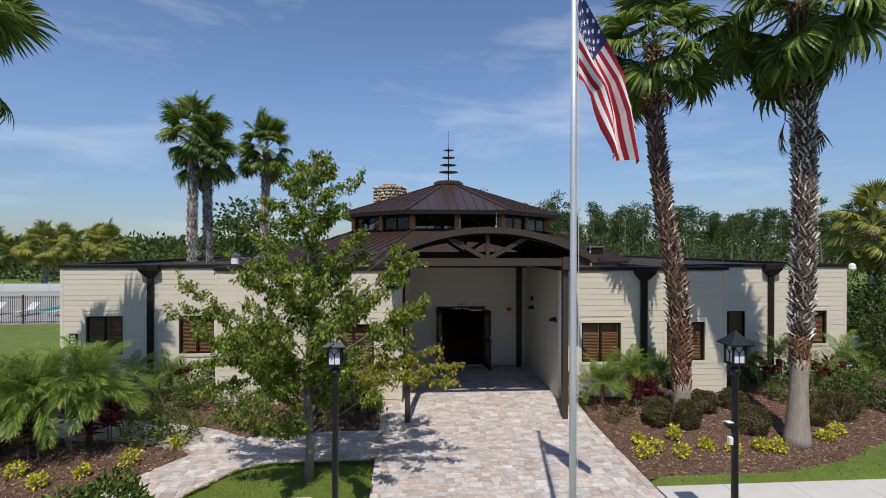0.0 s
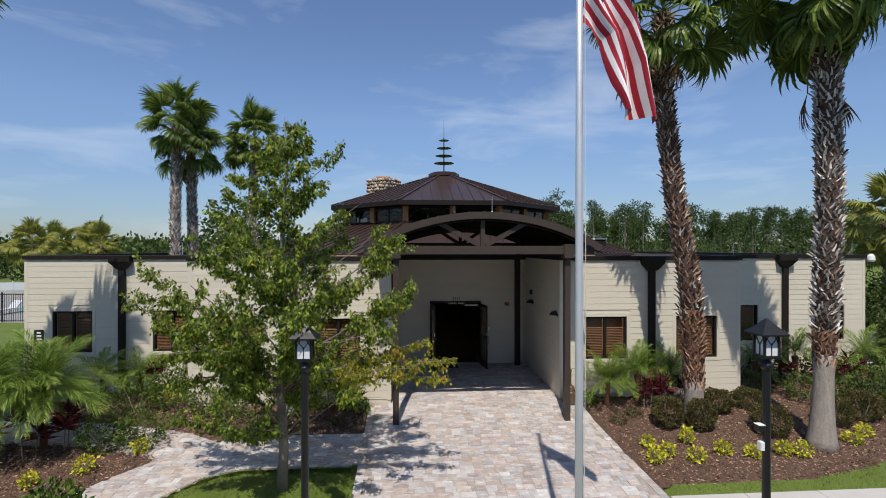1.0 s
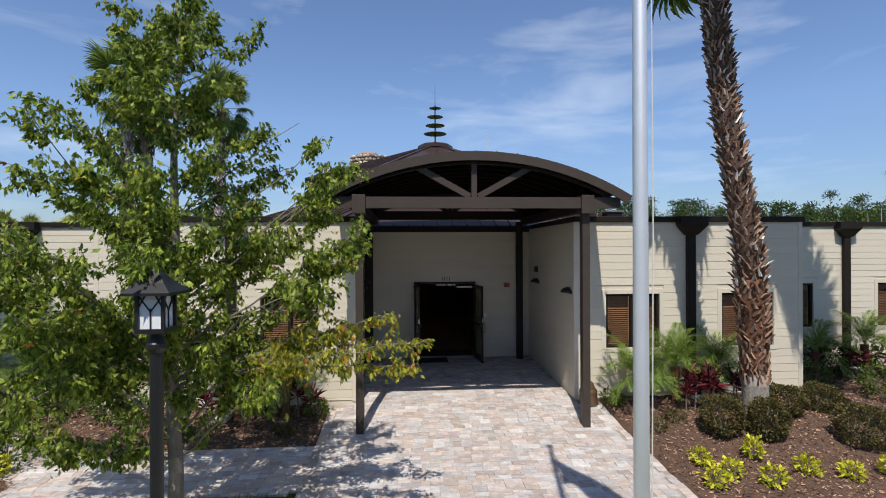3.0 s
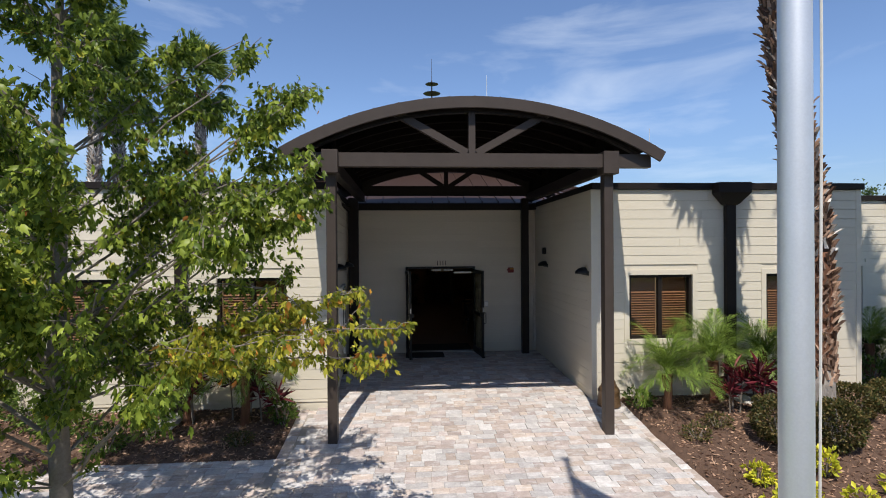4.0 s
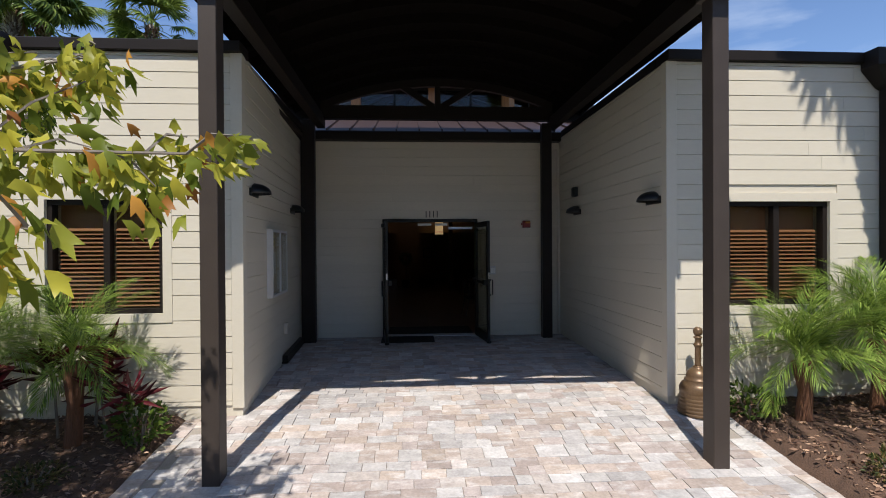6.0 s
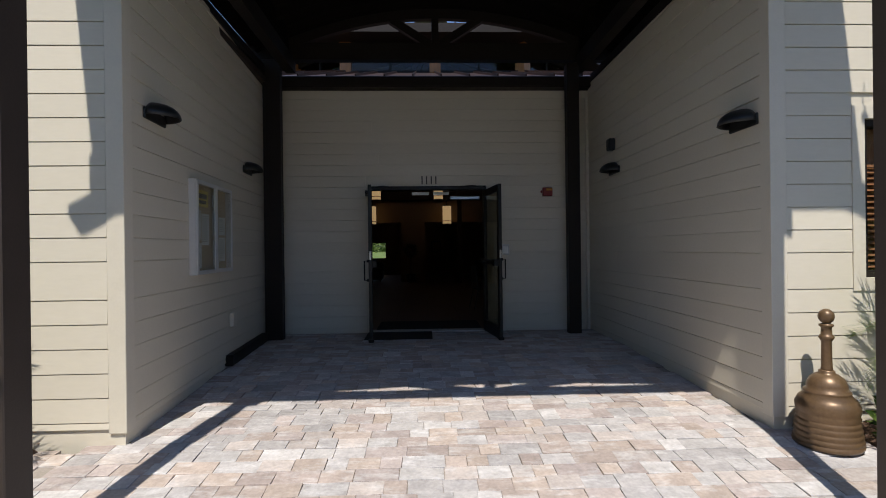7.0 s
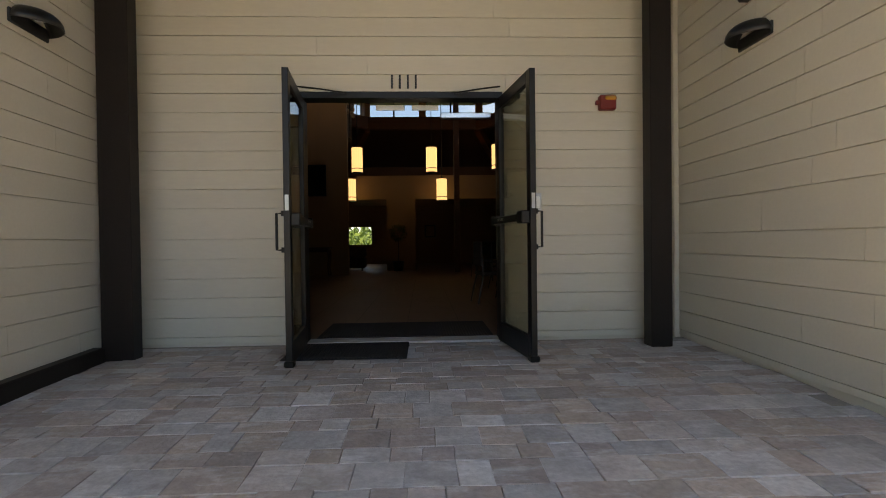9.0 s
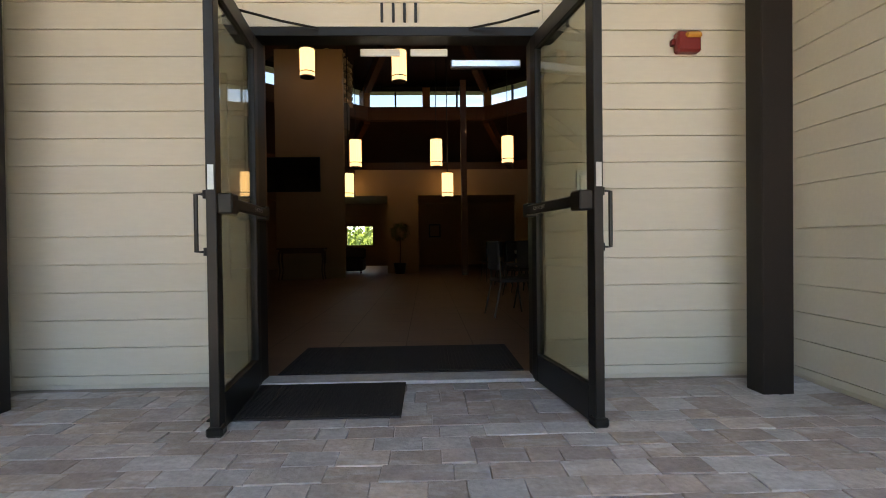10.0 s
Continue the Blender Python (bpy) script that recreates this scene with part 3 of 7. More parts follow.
def patch(name, inside, x0, x1, y0, y1, step, height, mat, label, category, skirt=0.0):
    vs, fs, idx = [], [], {}
    nx, ny = int(round((x1 - x0) / step)), int(round((y1 - y0) / step))
    for j in range(ny):
        for i in range(nx):
            if inside(x0 + (i + 0.5) * step, y0 + (j + 0.5) * step):
                q = []
                for a, b in ((i, j), (i + 1, j), (i + 1, j + 1), (i, j + 1)):
                    if (a, b) not in idx:
                        x, y = x0 + a * step, y0 + b * step
                        idx[(a, b)] = len(vs)
                        vs.append((x, y, height(x, y)))
                    q.append(idx[(a, b)])
                fs.append(q)
    if skirt:                                 # the rim sinks into the ground
        used = np.bincount([i for q in fs for i in q], minlength=len(vs))
        vs = [(x, y, z - (skirt if used[i] < 4 else 0.0)) for i, (x, y, z) in enumerate(vs)]
    return tagged(quads(name, vs, fs, mat, smooth=True), label, category, kind="structure")


def bed_z(x, y):
    return ground_z(x, y) + 0.035 + 0.03 * noise.noise((x * 1.6, y * 1.6, 3)) + 0.012 * noise.noise((x * 7, y * 7, 5))


patch("ground_bed_right", bedded, 3.14, 19.1, -9.6, -1.6, 0.12, bed_z, MULCH, "brown bark mulch bed along the front wall", "mulch bed", 0.07)
patch("ground_bed_left", bedded, -16, -2.86, -10.6, -1.6, 0.12, bed_z, MULCH, "brown bark mulch bed beside the curved walk", "mulch bed", 0.07)
patch("pavement_bedding", lambda x, y: paved(x, y, 0.02), -17, 4, -12, 0.16, 0.16, lambda x, y: ramp_z(y) - 0.012, SAND, "sand joints under the paving", "joint sand")
bm = bmesh.new()
for i in range(12):
    x0 = WALK_R + 0.03 + i * 1.5
    box(bm, x0, x0 + 1.49, -11.5, -9.62, ramp_z(-9.6) - 0.15, ramp_z(-9.6) + 0.005, 0.008)
structure("road", boxes((-60, 60, -40, -14.6, -1.3, ramp_z(-14.6) + 0.03)), ASPHALT, "dark asphalt drive in front of the walk", "road")
structure("pavement_sidewalk", bm, CONCRETE, "pale concrete sidewalk slabs", "sidewalk")

# ---- windows, doors, downspouts ----
def make_window(index, hole, wall_y, blind_drop):
    a, b, z0, z1 = hole
    win = thing("window_%d" % index, "dark-framed window with brown wooden louvres inside", "window", (0, wall_y, 0), kind="structure")
    f = 0.055
    mid = (a + b) / 2
    part("window_frame", boxes((a, a + f, 0.02, 0.12, z0, z1), (b - f, b, 0.02, 0.12, z0, z1), (a + f, b - f, 0.02, 0.12, z1 - f, z1), (a + f, b - f, 0.02, 0.12, z0, z0 + f),
                               (mid - 0.035, mid + 0.035, 0.03, 0.12, z0 + f, z1 - f)), BROWN, win)
    for p, q in ((a + f, mid - 0.035), (mid + 0.035, b - f)):
        pane = part("pane", boxes((p, q, 0.060, 0.066, z0 + f, z1 - f)), DARKGLASS, win)
        pane.visible_shadow = False
        bm = bmesh.new()
        z = z0 + f + 0.03
        while z < z1 - f - blind_drop:
            box(bm, p + 0.01, q - 0.01, -0.022, 0.022, -0.003, 0.003, 0.0, pose(0, 0.135, z, 38, 0, 0))
            z += 0.048
        box(bm, p, q, 0.17, 0.175, z0, z1)
        part("louvres", bm, BLINDM, win)
    # flat casing boards round the opening
    w = 0.10
    part("casing", boxes((a - w, a, -0.024, 0.0, z0 - w, z1 + w), (b, b + w, -0.024, 0.0, z0 - w, z1 + w), (a, b, -0.024, 0.0, z1, z1 + w), (a, b, -0.026, 0.0, z0 - w, z0)), TRIM, win)


n_win = 1
for side, y in (("left", FRONT), ("right", FRONT), ("wing_left", WING), ("wing_right", WING)):
    for h in WIN[side]:
        make_window(n_win, h, y, 0.26 if y == FRONT else 0.12)
        n_win += 1


def make_downspout(x, wall_y, left=False):
    d = thing("downspout", "dark brown rain leader with a tapered collector box", "downspout", (x, wall_y, 0), group="downspouts on the front wall")
    bm = bmesh.new()
    prof = [(0.33, 0.24, 4.13), (0.33, 0.24, 3.93), (0.31, 0.22, 3.90), (0.15, 0.15, 3.72), (0.105, 0.12, 3.69)]
    rings = [[bm.verts.new(p) for p in ((-w, -0.02, z), (w, -0.02, z), (w, -0.02 - dd, z), (-w, -0.02 - dd, z))] for w, dd, z in prof]
    for r, q in zip(rings, rings[1:]):
        for i in range(4):
            bm.faces.new((r[i], r[(i + 1) % 4], q[(i + 1) % 4], q[i]))
    bm.faces.new(rings[0])
    bm.faces.new(rings[-1][::-1])
    part("collector_box", bm, BROWN, d)
    foot = ground_z(x, wall_y - 0.2)
    part("pipe", boxes((-0.10, 0.10, -0.135, -0.02, foot + 0.2, 3.70), bevel=0.012), BROWN, d)
    part("shoe", boxes((-0.12, 0.12, -0.30, -0.02, foot + 0.10, foot + 0.24), bevel=0.02), BROWN, d)
    part("splash_block", boxes((-0.16, 0.16, -0.85, -0.15, foot - 0.02, foot + 0.09), bevel=0.015), CONCRETE, d, "pale concrete splash block")


for x, y in ((5.43, FRONT), (-5.04, FRONT), (-10.97, WING), (11.52, WING)):
    make_downspout(x, y)

# entrance doors, both standing open
CHROME = material("satin_steel", (0.55, 0.55, 0.55), 0.3, 1.0, vary=0.1, bump=0.02)
RUBBER = material("black_ribbed_rubber", (0.014, 0.014, 0.014), 0.8, vary=0.3, scale=9, fine=120, bump=0.5)
WHITE = material("white_paint", (0.78, 0.78, 0.76), 0.5, vary=0.05)
DOORM = material("dark_bronze_anodised", (0.012, 0.011, 0.010), 0.42, 0.1, vary=0.2, bump=0.05, spec=0.35)
door = thing("door_1", "dark bronze glazed double entrance doors standing open", "entrance door", kind="structure")
part("door_frame", boxes((-0.965, -0.915, -0.03, 0.14, 0.0, 2.31), (0.915, 0.965, -0.03, 0.14, 0.0, 2.31), (-0.965, 0.965, -0.03, 0.14, 2.31, 2.37), bevel=0.004), DOORM, door)
part("threshold", boxes((-0.915, 0.915, -0.05, 0.15, -0.01, 0.014), bevel=0.004), material("worn_aluminium", (0.48, 0.47, 0.45), 0.55, 0.2, vary=0.2, scale=12), door, "worn aluminium threshold")
part("head_casing", boxes((-1.0, 1.0, -0.024, -0.002, 2.374, 2.395)), TRIM, door)


def make_leaf(hx, turn, mirror):
    """A glazed leaf, hung at hx; drawn shut along x and then swung outwards."""
    s = mirror
    W, H, T = 0.905, 2.285, 0.024
    leaf = part("door_leaf", boxes((0, s * 0.085, -T, T, 0.012, H) if s > 0 else (-0.085, 0, -T, T, 0.012, H),
                                   tuple(sorted((s * (W - 0.085), s * W))) + (-T, T, 0.012, H),
                                   tuple(sorted((s * 0.085, s * (W - 0.085)))) + (-T, T, H - 0.10, H),
                                   tuple(sorted((s * 0.085, s * (W - 0.085)))) + (-T, T, 0.012, 0.19), bevel=0.003), DOORM, door)
    leaf.matrix_basis = pose(hx, -0.045, 0, 0, 0, turn)
    x0, x1 = sorted((s * 0.085, s * (W - 0.085)))
    pane = part("glass", boxes((x0, x1, -0.004, 0.004, 0.19, H - 0.10)), DOORGLASS, leaf)
    pane.visible_shadow = False
    # pull handle on the outer face
    hxp = s * (W - 0.045)
    bm = bmesh.new()
    tube([(hxp, -T, 0.90), (hxp, -0.085, 0.90), (hxp, -0.085, 1.18), (hxp, -T, 1.18)], 0.011, 8, bm)
    for z in (0.90, 1.18):
        lathe([(0.02, -0.02), (0.02, 0.02)], 10, bm, (hxp, -T - 0.008, z))
    part("pull_handle", bm, DOORM, leaf)
    # push bar on the inner face
    x0, x1 = sorted((s * 0.06, s * (W - 0.03)))
    bar = part("push_bar", boxes((x0, x1, 0.062, 0.095, 1.105, 1.165), tuple(sorted((s * 0.03, s * 0.12))) + (T, 0.095, 1.09, 1.18), tuple(sorted((s * (W - 0.13), s * (W - 0.01)))) + (T, 0.095, 1.085, 1.185), bevel=0.008), DOORM, leaf)
    cur = bpy.data.curves.new("lettering", "FONT")
    cur.body, cur.size, cur.align_x, cur.align_y = "PUSH TO EXIT", 0.030, "CENTER", "CENTER"
    txt = new("lettering", cur)
    txt.parent = leaf
    txt.matrix_basis = pose(s * 0.33, 0.0965, 1.135, 90, 0, 180)
    cur.materials.append(WHITE)
    part("lock_plate", boxes(tuple(sorted((s * W - s * 0.002, s * W + s * 0.003))) + (-0.014, 0.014, 1.20, 1.32)), CHROME, leaf)
    part("closer", boxes(tuple(sorted((s * 0.12, s * 0.42))) + (-T - 0.05, -T, H - 0.09, H - 0.03), bevel=0.006), DOORM, leaf)
    part("pivot_shoe", boxes(tuple(sorted((s * (W - 0.06), s * (W + 0.02)))) + (-0.04, 0.04, 0.002, 0.05), bevel=0.01), DOORM, leaf)


make_leaf(-0.925, -84.5, 1)
make_leaf(0.925, 98.0, -1)
for s in (-1, 1):
    bm = bmesh.new()
    tube([(s * 0.88, -0.42, 2.30), (s * 0.72, -0.14, 2.36), (s * 0.50, -0.05, 2.35)], 0.008, 6, bm)
    part("closer_arm", bm, DOORM, door)
for x0, x1 in ((-0.25, 0.03), (0.10, 0.36)):
    part("head_plate", boxes((x0, x1, 0.142, 0.16, 2.24, 2.29), bevel=0.004), WHITE, door, "pale plate under the door head")
part("overhead_closer", boxes((0.38, 0.88, 0.145, 0.20, 2.16, 2.22), bevel=0.01), CHROME, door)
# number over the door, shown as plain strokes
num = thing("door_number", "four small black strokes fixed above the doors", "door number", (0, -0.02, 2.40))
for i in range(4):
    part("stroke", boxes((-0.09 + i * 0.075, -0.072 + i * 0.075, -0.012, 0.0, 0.0, 0.13), bevel=0.003), BLACK, num)


def make_mat(name, label, x0, x1, y0, y1, z):
    base = part(name, boxes((x0, x1, y0, y1, z - 0.004, z + 0.006), bevel=0.003), RUBBER)
    bm = bmesh.new()
    n = int((x1 - x0) / 0.03)
    for i in range(n):
        x = x0 + 0.03 + i * (x1 - x0 - 0.06) / n
        box(bm, x, x + 0.012, y0 + 0.03, y1 - 0.03, z + 0.006, z + 0.010)
    part("ribs", bm, RUBBER, base)["kind"] = "stuff"
    return tagged(base, label, "door mat")


make_mat("door_mat", "black ribbed rubber mat on the pavers", -0.97, 0.05, -0.74, -0.08, 0.008)
make_mat("door_mat", "dark ribbed entrance mat on the hall floor", -0.87, 0.89, 0.20, 1.12, 0.004)

# ---- fixtures in the porch ----
RED = material("red_plastic", (0.20, 0.020, 0.018), 0.4, vary=0.1)
AMBER = material("amber_lens", (0.55, 0.26, 0.06), 0.15, vary=0.1)
alarm = thing("fire_alarm", "red fire alarm sounder with an amber strobe lens", "fire alarm", (1.965, -0.02, 2.26))
part("body", boxes((-0.08, 0.08, -0.075, 0.0, -0.075, 0.065), bevel=0.012), RED, alarm)
part("strobe", boxes((-0.035, 0.075, -0.10, -0.07, 0.012, 0.05), bevel=0.012), AMBER, alarm)
part("bracket", boxes((-0.105, -0.08, -0.04, 0.0, -0.02, 0.02), bevel=0.004), RED, alarm)
reader = thing("card_reader", "small grey card reader beside the doors", "card reader", (1.27, -0.02, 1.32))
part("plate", boxes((-0.06, 0.06, -0.02, 0.0, -0.085, 0.085), bevel=0.005), CHROME, reader)
part("keypad", boxes((-0.04, 0.04, -0.032, -0.02, -0.06, 0.05), bevel=0.004), WHITE, reader)
GLASSY = material("frosted_lamp_glass", (0.7, 0.7, 0.66), 0.25, vary=0.03)
HOOD = material("dark_bronze_casting", (0.020, 0.021, 0.022), 0.38, 0.3, vary=0.2, bump=0.05)


def make_sconce(x, y, z, side):
    """A hooded wall light; side +1 throws away from the wall towards +x."""
    sc = thing("wall_sconce", "dark bronze hooded wall light, unlit", "wall light", (x, y, z), 0 if side > 0 else 180, group="porch wall lights")
    bm = bmesh.new()
    n, m = 14, 6
    rows = []
    for j in range(m + 1):
        e = math.pi / 2 * j / m
        rows.append([bm.verts.new((0.02 + 0.20 * math.cos(e) * math.sin(math.pi * i / n) * (1 - 0.25 * math.cos(math.pi * i / n) ** 2), -0.19 * math.cos(e) * math.cos(math.pi * i / n), 0.13 * math.sin(e))) for i in range(n + 1)])
    for r, q in zip(rows, rows[1:]):
        for i in range(n):
            bm.faces.new((r[i], r[i + 1], q[i + 1], q[i]))
    bmesh.ops.remove_doubles(bm, verts=bm.verts, dist=1e-4)
    bmesh.ops.solidify(bm, geom=list(bm.faces), thickness=0.008)
    part("hood", bm, HOOD, sc, smooth=True)
    part("back_plate", boxes((0.0, 0.022, -0.19, 0.19, -0.035, 0.06), bevel=0.008), HOOD, sc)
    part("lens", lathe([(0.03, -0.008), (0.04, 0.0), (0.03, 0.008)], 12, None, (0.08, 0, 0.055)), GLASSY, sc)
    return sc


for y, z in ((-3.93, 2.47), (-1.28, 2.43)):
    lamp = make_sconce(XL + 0.016, y, z, 1)
    lamp.matrix_basis = SPLAY @ lamp.matrix_basis
make_sconce(XR - 0.016, -4.10, 2.36, -1)
make_sconce(XR - 0.016, -1.20, 2.41, -1)
cam_box = thing("security_speaker", "small black box mounted above the wall light", "speaker", (XR - 0.016, -1.17, 2.71))
part("case", boxes((-0.09, 0.0, -0.06, 0.06, 0.0, 0.17), bevel=0.012), BLACK, cam_box)
part("grille", boxes((-0.094, -0.088, -0.045, 0.045, 0.02, 0.15)), HOOD, cam_box)
outlet = thing("outlet_box", "small weatherproof outlet box low on the wall", "outlet", (XL + 0.016, -2.02, 0.52))
outlet.matrix_basis = SPLAY @ outlet.matrix_basis
part("cover", boxes((0, 0.055, -0.06, 0.06, -0.085, 0.085), bevel=0.008), TRIM, outlet)
structure("baseboard", boxes((XL + 0.002, XL + 0.10, -2.22, -0.60, -0.01, 0.12), bevel=0.008), BROWN, "dark brown kerb board at the wall foot", "baseboard").matrix_basis = SPLAY

# notice board
ALU = material("aluminium_extrusion", (0.66, 0.66, 0.655), 0.38, 0.6, vary=0.08, scale=5, bump=0.03)
CORK = material("cork_board", (0.42, 0.30, 0.17), 0.9, vary=0.25, scale=30, fine=150, bump=0.3)
PAPER = material("white_paper", (0.74, 0.74, 0.72), 0.8, vary=0.04)
PAPERY = material("yellow_paper", (0.70, 0.52, 0.07), 0.8, vary=0.04)
INK = material("ink", (0.08, 0.07, 0.06), 0.8, vary=0.05)
nb = thing("notice_board", "two-door aluminium notice board with pinned papers", "notice board", (XL + 0.016, -3.235, 1.115))
nb.matrix_basis = SPLAY @ nb.matrix_basis
NW, NH = 1.07, 0.955
part("case", boxes((0, 0.065, 0, 0.035, 0, NH), (0, 0.065, NW - 0.035, NW, 0, NH), (0, 0.065, 0.035, NW - 0.035, NH - 0.035, NH), (0, 0.065, 0.035, NW - 0.035, 0, 0.035), bevel=0.003), ALU, nb)
part("cork_panel", boxes((0.002, 0.012, 0.035, NW - 0.035, 0.035, NH - 0.035)), CORK, nb)
for y0 in (0.004, NW / 2 + 0.002):
    y1 = y0 + NW / 2 - 0.006
    fr = part("door", boxes((0.066, 0.082, y0, y0 + 0.04, 0.004, NH - 0.004), (0.066, 0.082, y1 - 0.04, y1, 0.004, NH - 0.004), (0.066, 0.082, y0 + 0.04, y1 - 0.04, 0.004, 0.044), (0.066, 0.082, y0 + 0.04, y1 - 0.04, NH - 0.044, NH - 0.004), bevel=0.003), ALU, nb)
    pn = part("pane", boxes((0.071, 0.076, y0 + 0.04, y1 - 0.04, 0.044, NH - 0.044)), DARKGLASS, fr)
    pn.visible_shadow = False
rng = random.Random(4)
for (y, z, w, h, m) in ((0.08, 0.70, 0.40, 0.17, PAPERY), (0.08, 0.36, 0.20, 0.30, PAPER), (0.30, 0.30, 0.20, 0.33, PAPER), (0.08, 0.06, 0.20, 0.26, PAPER),
                        (0.60, 0.72, 0.18, 0.13, PAPER), (0.60, 0.40, 0.18, 0.28, PAPER), (0.60, 0.08, 0.18, 0.28, PAPER), (0.80, 0.42, 0.20, 0.20, PAPER), (0.80, 0.12, 0.20, 0.27, PAPER)):
    sheet = part("paper", boxes((0.0135, 0.0145, y, y + w, z, z + h)), m, nb, "pinned notice with unreadable lines")
    bm = bmesh.new()
    if m is PAPERY:
        box(bm, 0.0148, 0.0152, y + 0.03, y + w - 0.04, z + 0.085, z + 0.135)
        box(bm, 0.0148, 0.0152, y + 0.05, y + w - 0.06, z + 0.03, z + 0.065)
    else:
        k = z + h - 0.03
        while k > z + 0.02:
            box(bm, 0.0148, 0.0152, y + 0.02, y + w - 0.02 - rng.uniform(0, 0.06), k, k + 0.006)
            k -= 0.022
    part("print", bm, INK, sheet)

# bell-shaped bollard beside the porch
BRONZE = material("weathered_bronze_paint", (0.15, 0.092, 0.048), 0.38, 0.35, vary=0.25, scale=6, fine=50, bump=0.12)
boll = thing("bell_planter", "bronze bell-shaped ornament with a ball-topped stem", "ornament", (2.89, -4.66, ramp_z(-4.66)))
boll.scale = (0.84, 0.84, 0.90)
prof = [(0.25, 0.0), (0.262, 0.015), (0.262, 0.03), (0.252, 0.04)]
for i in range(5):
    z = 0.04 + i * 0.045
    prof += [(0.252 - i * 0.006, z + 0.005), (0.262 - i * 0.006, z + 0.02), (0.252 - i * 0.006, z + 0.038)]
prof += [(0.235, 0.28), (0.24, 0.33), (0.215, 0.38), (0.17, 0.42), (0.175, 0.43), (0.175, 0.445), (0.15, 0.455), (0.152, 0.49), (0.13, 0.54), (0.085, 0.575), (0.06, 0.585), (0.062, 0.60), (0.05, 0.61)]
part("bell", lathe(prof, 28), BRONZE, boll, smooth=True)
part("stem", lathe([(0.048, 0.60), (0.042, 0.63), (0.039, 0.84), (0.052, 0.86), (0.06, 0.875), (0.052, 0.89), (0.042, 0.90), (0.040, 0.955), (0.055, 0.965), (0.055, 0.98), (0.03, 0.99)], 18), BRONZE, boll, smooth=True)
part("ball", lathe([(0.062 * math.sin(math.pi * (i + 0.3) / 10.6), 1.045 - 0.062 * math.cos(math.pi * (i + 0.3) / 10.6)) for i in range(11)], 18), BRONZE, boll, smooth=True)

# ---- the hall inside ----
TAN = material("tan_wall_paint", (0.36, 0.235, 0.135), 0.7, vary=0.06, scale=2, fine=60, bump=0.1)
TILE = material("tan_floor_tile", (0.175, 0.098, 0.060), 0.6, vary=0.12, scale=2, fine=30, bump=0.04, island=0.06)
WOOD = material("dark_cedar_timber", (0.10, 0.038, 0.018), 0.5, vary=0.25, scale=4, fine=40, stretch=(6, 6, 0.6))
rng = random.Random(21)
oct_in = octagon(8.95, 0.0)
for k in range(8):
    a, b = oct_in[k], oct_in[(k + 1) % 8]
    if (a.y + b.y) / 2 < 1.0:
        continue
    ang = math.degrees(math.atan2((b - a).y, (b - a).x))
    L = (b - a).length
    hole = [(L / 2 + 2.32, L / 2 + 3.40, 0.88, 1.66)] if abs((a.y + b.y) / 2 - CY - 8.95) < 0.1 else []
    bm = bmesh.new()
    xs = sorted({0.0, L, *[v for h in hole for v in h[:2]]})
    zs = sorted({-0.1, 4.15, *[v for h in hole for v in h[2:]]})
    for i in range(len(xs) - 1):
        for j in range(len(zs) - 1):
            cx, cz = (xs[i] + xs[i + 1]) / 2, (zs[j] + zs[j + 1]) / 2
            if not any(h[0] < cx < h[1] and h[2] < cz < h[3] for h in hole):
                box(bm, xs[i], xs[i + 1], 0.0, -0.12, zs[j], zs[j + 1])
    ob = structure("wall_hall_%d" % k, bm, TAN, "tan painted wall of the octagonal hall", "wall")
    ob.matrix_basis = pose(a.x, a.y, 0, 0, 0, ang)
# front pieces between the porch walls and the hall
structure("wall_hall_front", boxes((-5.2, XL - 0.48, 0.02, 0.18, -0.1, 4.1), (XR + 0.22, 5.4, 0.02, 0.18, -0.1, 4.1)), TAN, "tan painted wall beside the doors", "wall")
tiles_v, tiles_f = [], []
for i in range(-12, 14):
    for j in range(0, 30):
        x0, y0 = i * 0.61, 0.16 + j * 0.61
        k = len(tiles_v)
        g = 0.003
        tiles_v += [(x0 + g, y0 + g, 0.0), (x0 + 0.61 - g, y0 + g, 0.0), (x0 + 0.61 - g, y0 + 0.61 - g, 0.0), (x0 + g, y0 + 0.61 - g, 0.0)]
        tiles_f.append((k, k + 1, k + 2, k + 3))
floor = structure("floor", boxes((-9.5, 9.7, 0.15, 19.0, -0.12, -0.003)), material("grout", (0.12, 0.08, 0.055), 0.9), "tan tiled hall floor", "floor")
ob = quads("tiles", tiles_v, tiles_f, TILE, floor)
ob["kind"] = "stuff"
# screen wall, bulkhead and pier
structure("wall_screen", boxes((-3.85, -2.02, 10.4, 10.6, 0.0, 6.2)), TAN, "tall tan screen wall with a television", "wall")
structure("wall_bulkhead", boxes((-2.0, 6.5, 12.4, 12.65, 2.42, 3.22), (-1.01, -0.04, 12.4, 12.65, 0.0, 2.42), (3.0, 4.2, 12.4, 12.65, 0.0, 2.42)), TAN, "tan bulkhead on piers", "wall")
bm = bmesh.new()
for a in (octagon(DRUM_A - 0.25, 5.35), octagon(8.6, 4.05)):
    for k in range(8):
        beam(bm, a[k], a[(k + 1) % 8], 0.22, 0.45)
for p, q in zip(octagon(8.9, 3.95), octagon(DRUM_A - 0.2, 5.2)):
    beam(bm, p, q, 0.2, 0.36)
for p, q in zip(octagon(DRUM_A - 0.3, 6.2), octagon(0.4, 7.95)):
    beam(bm, p, q, 0.2, 0.32)
structure("ceiling_beams", bm, WOOD, "dark cedar ring and hip beams", "beams")
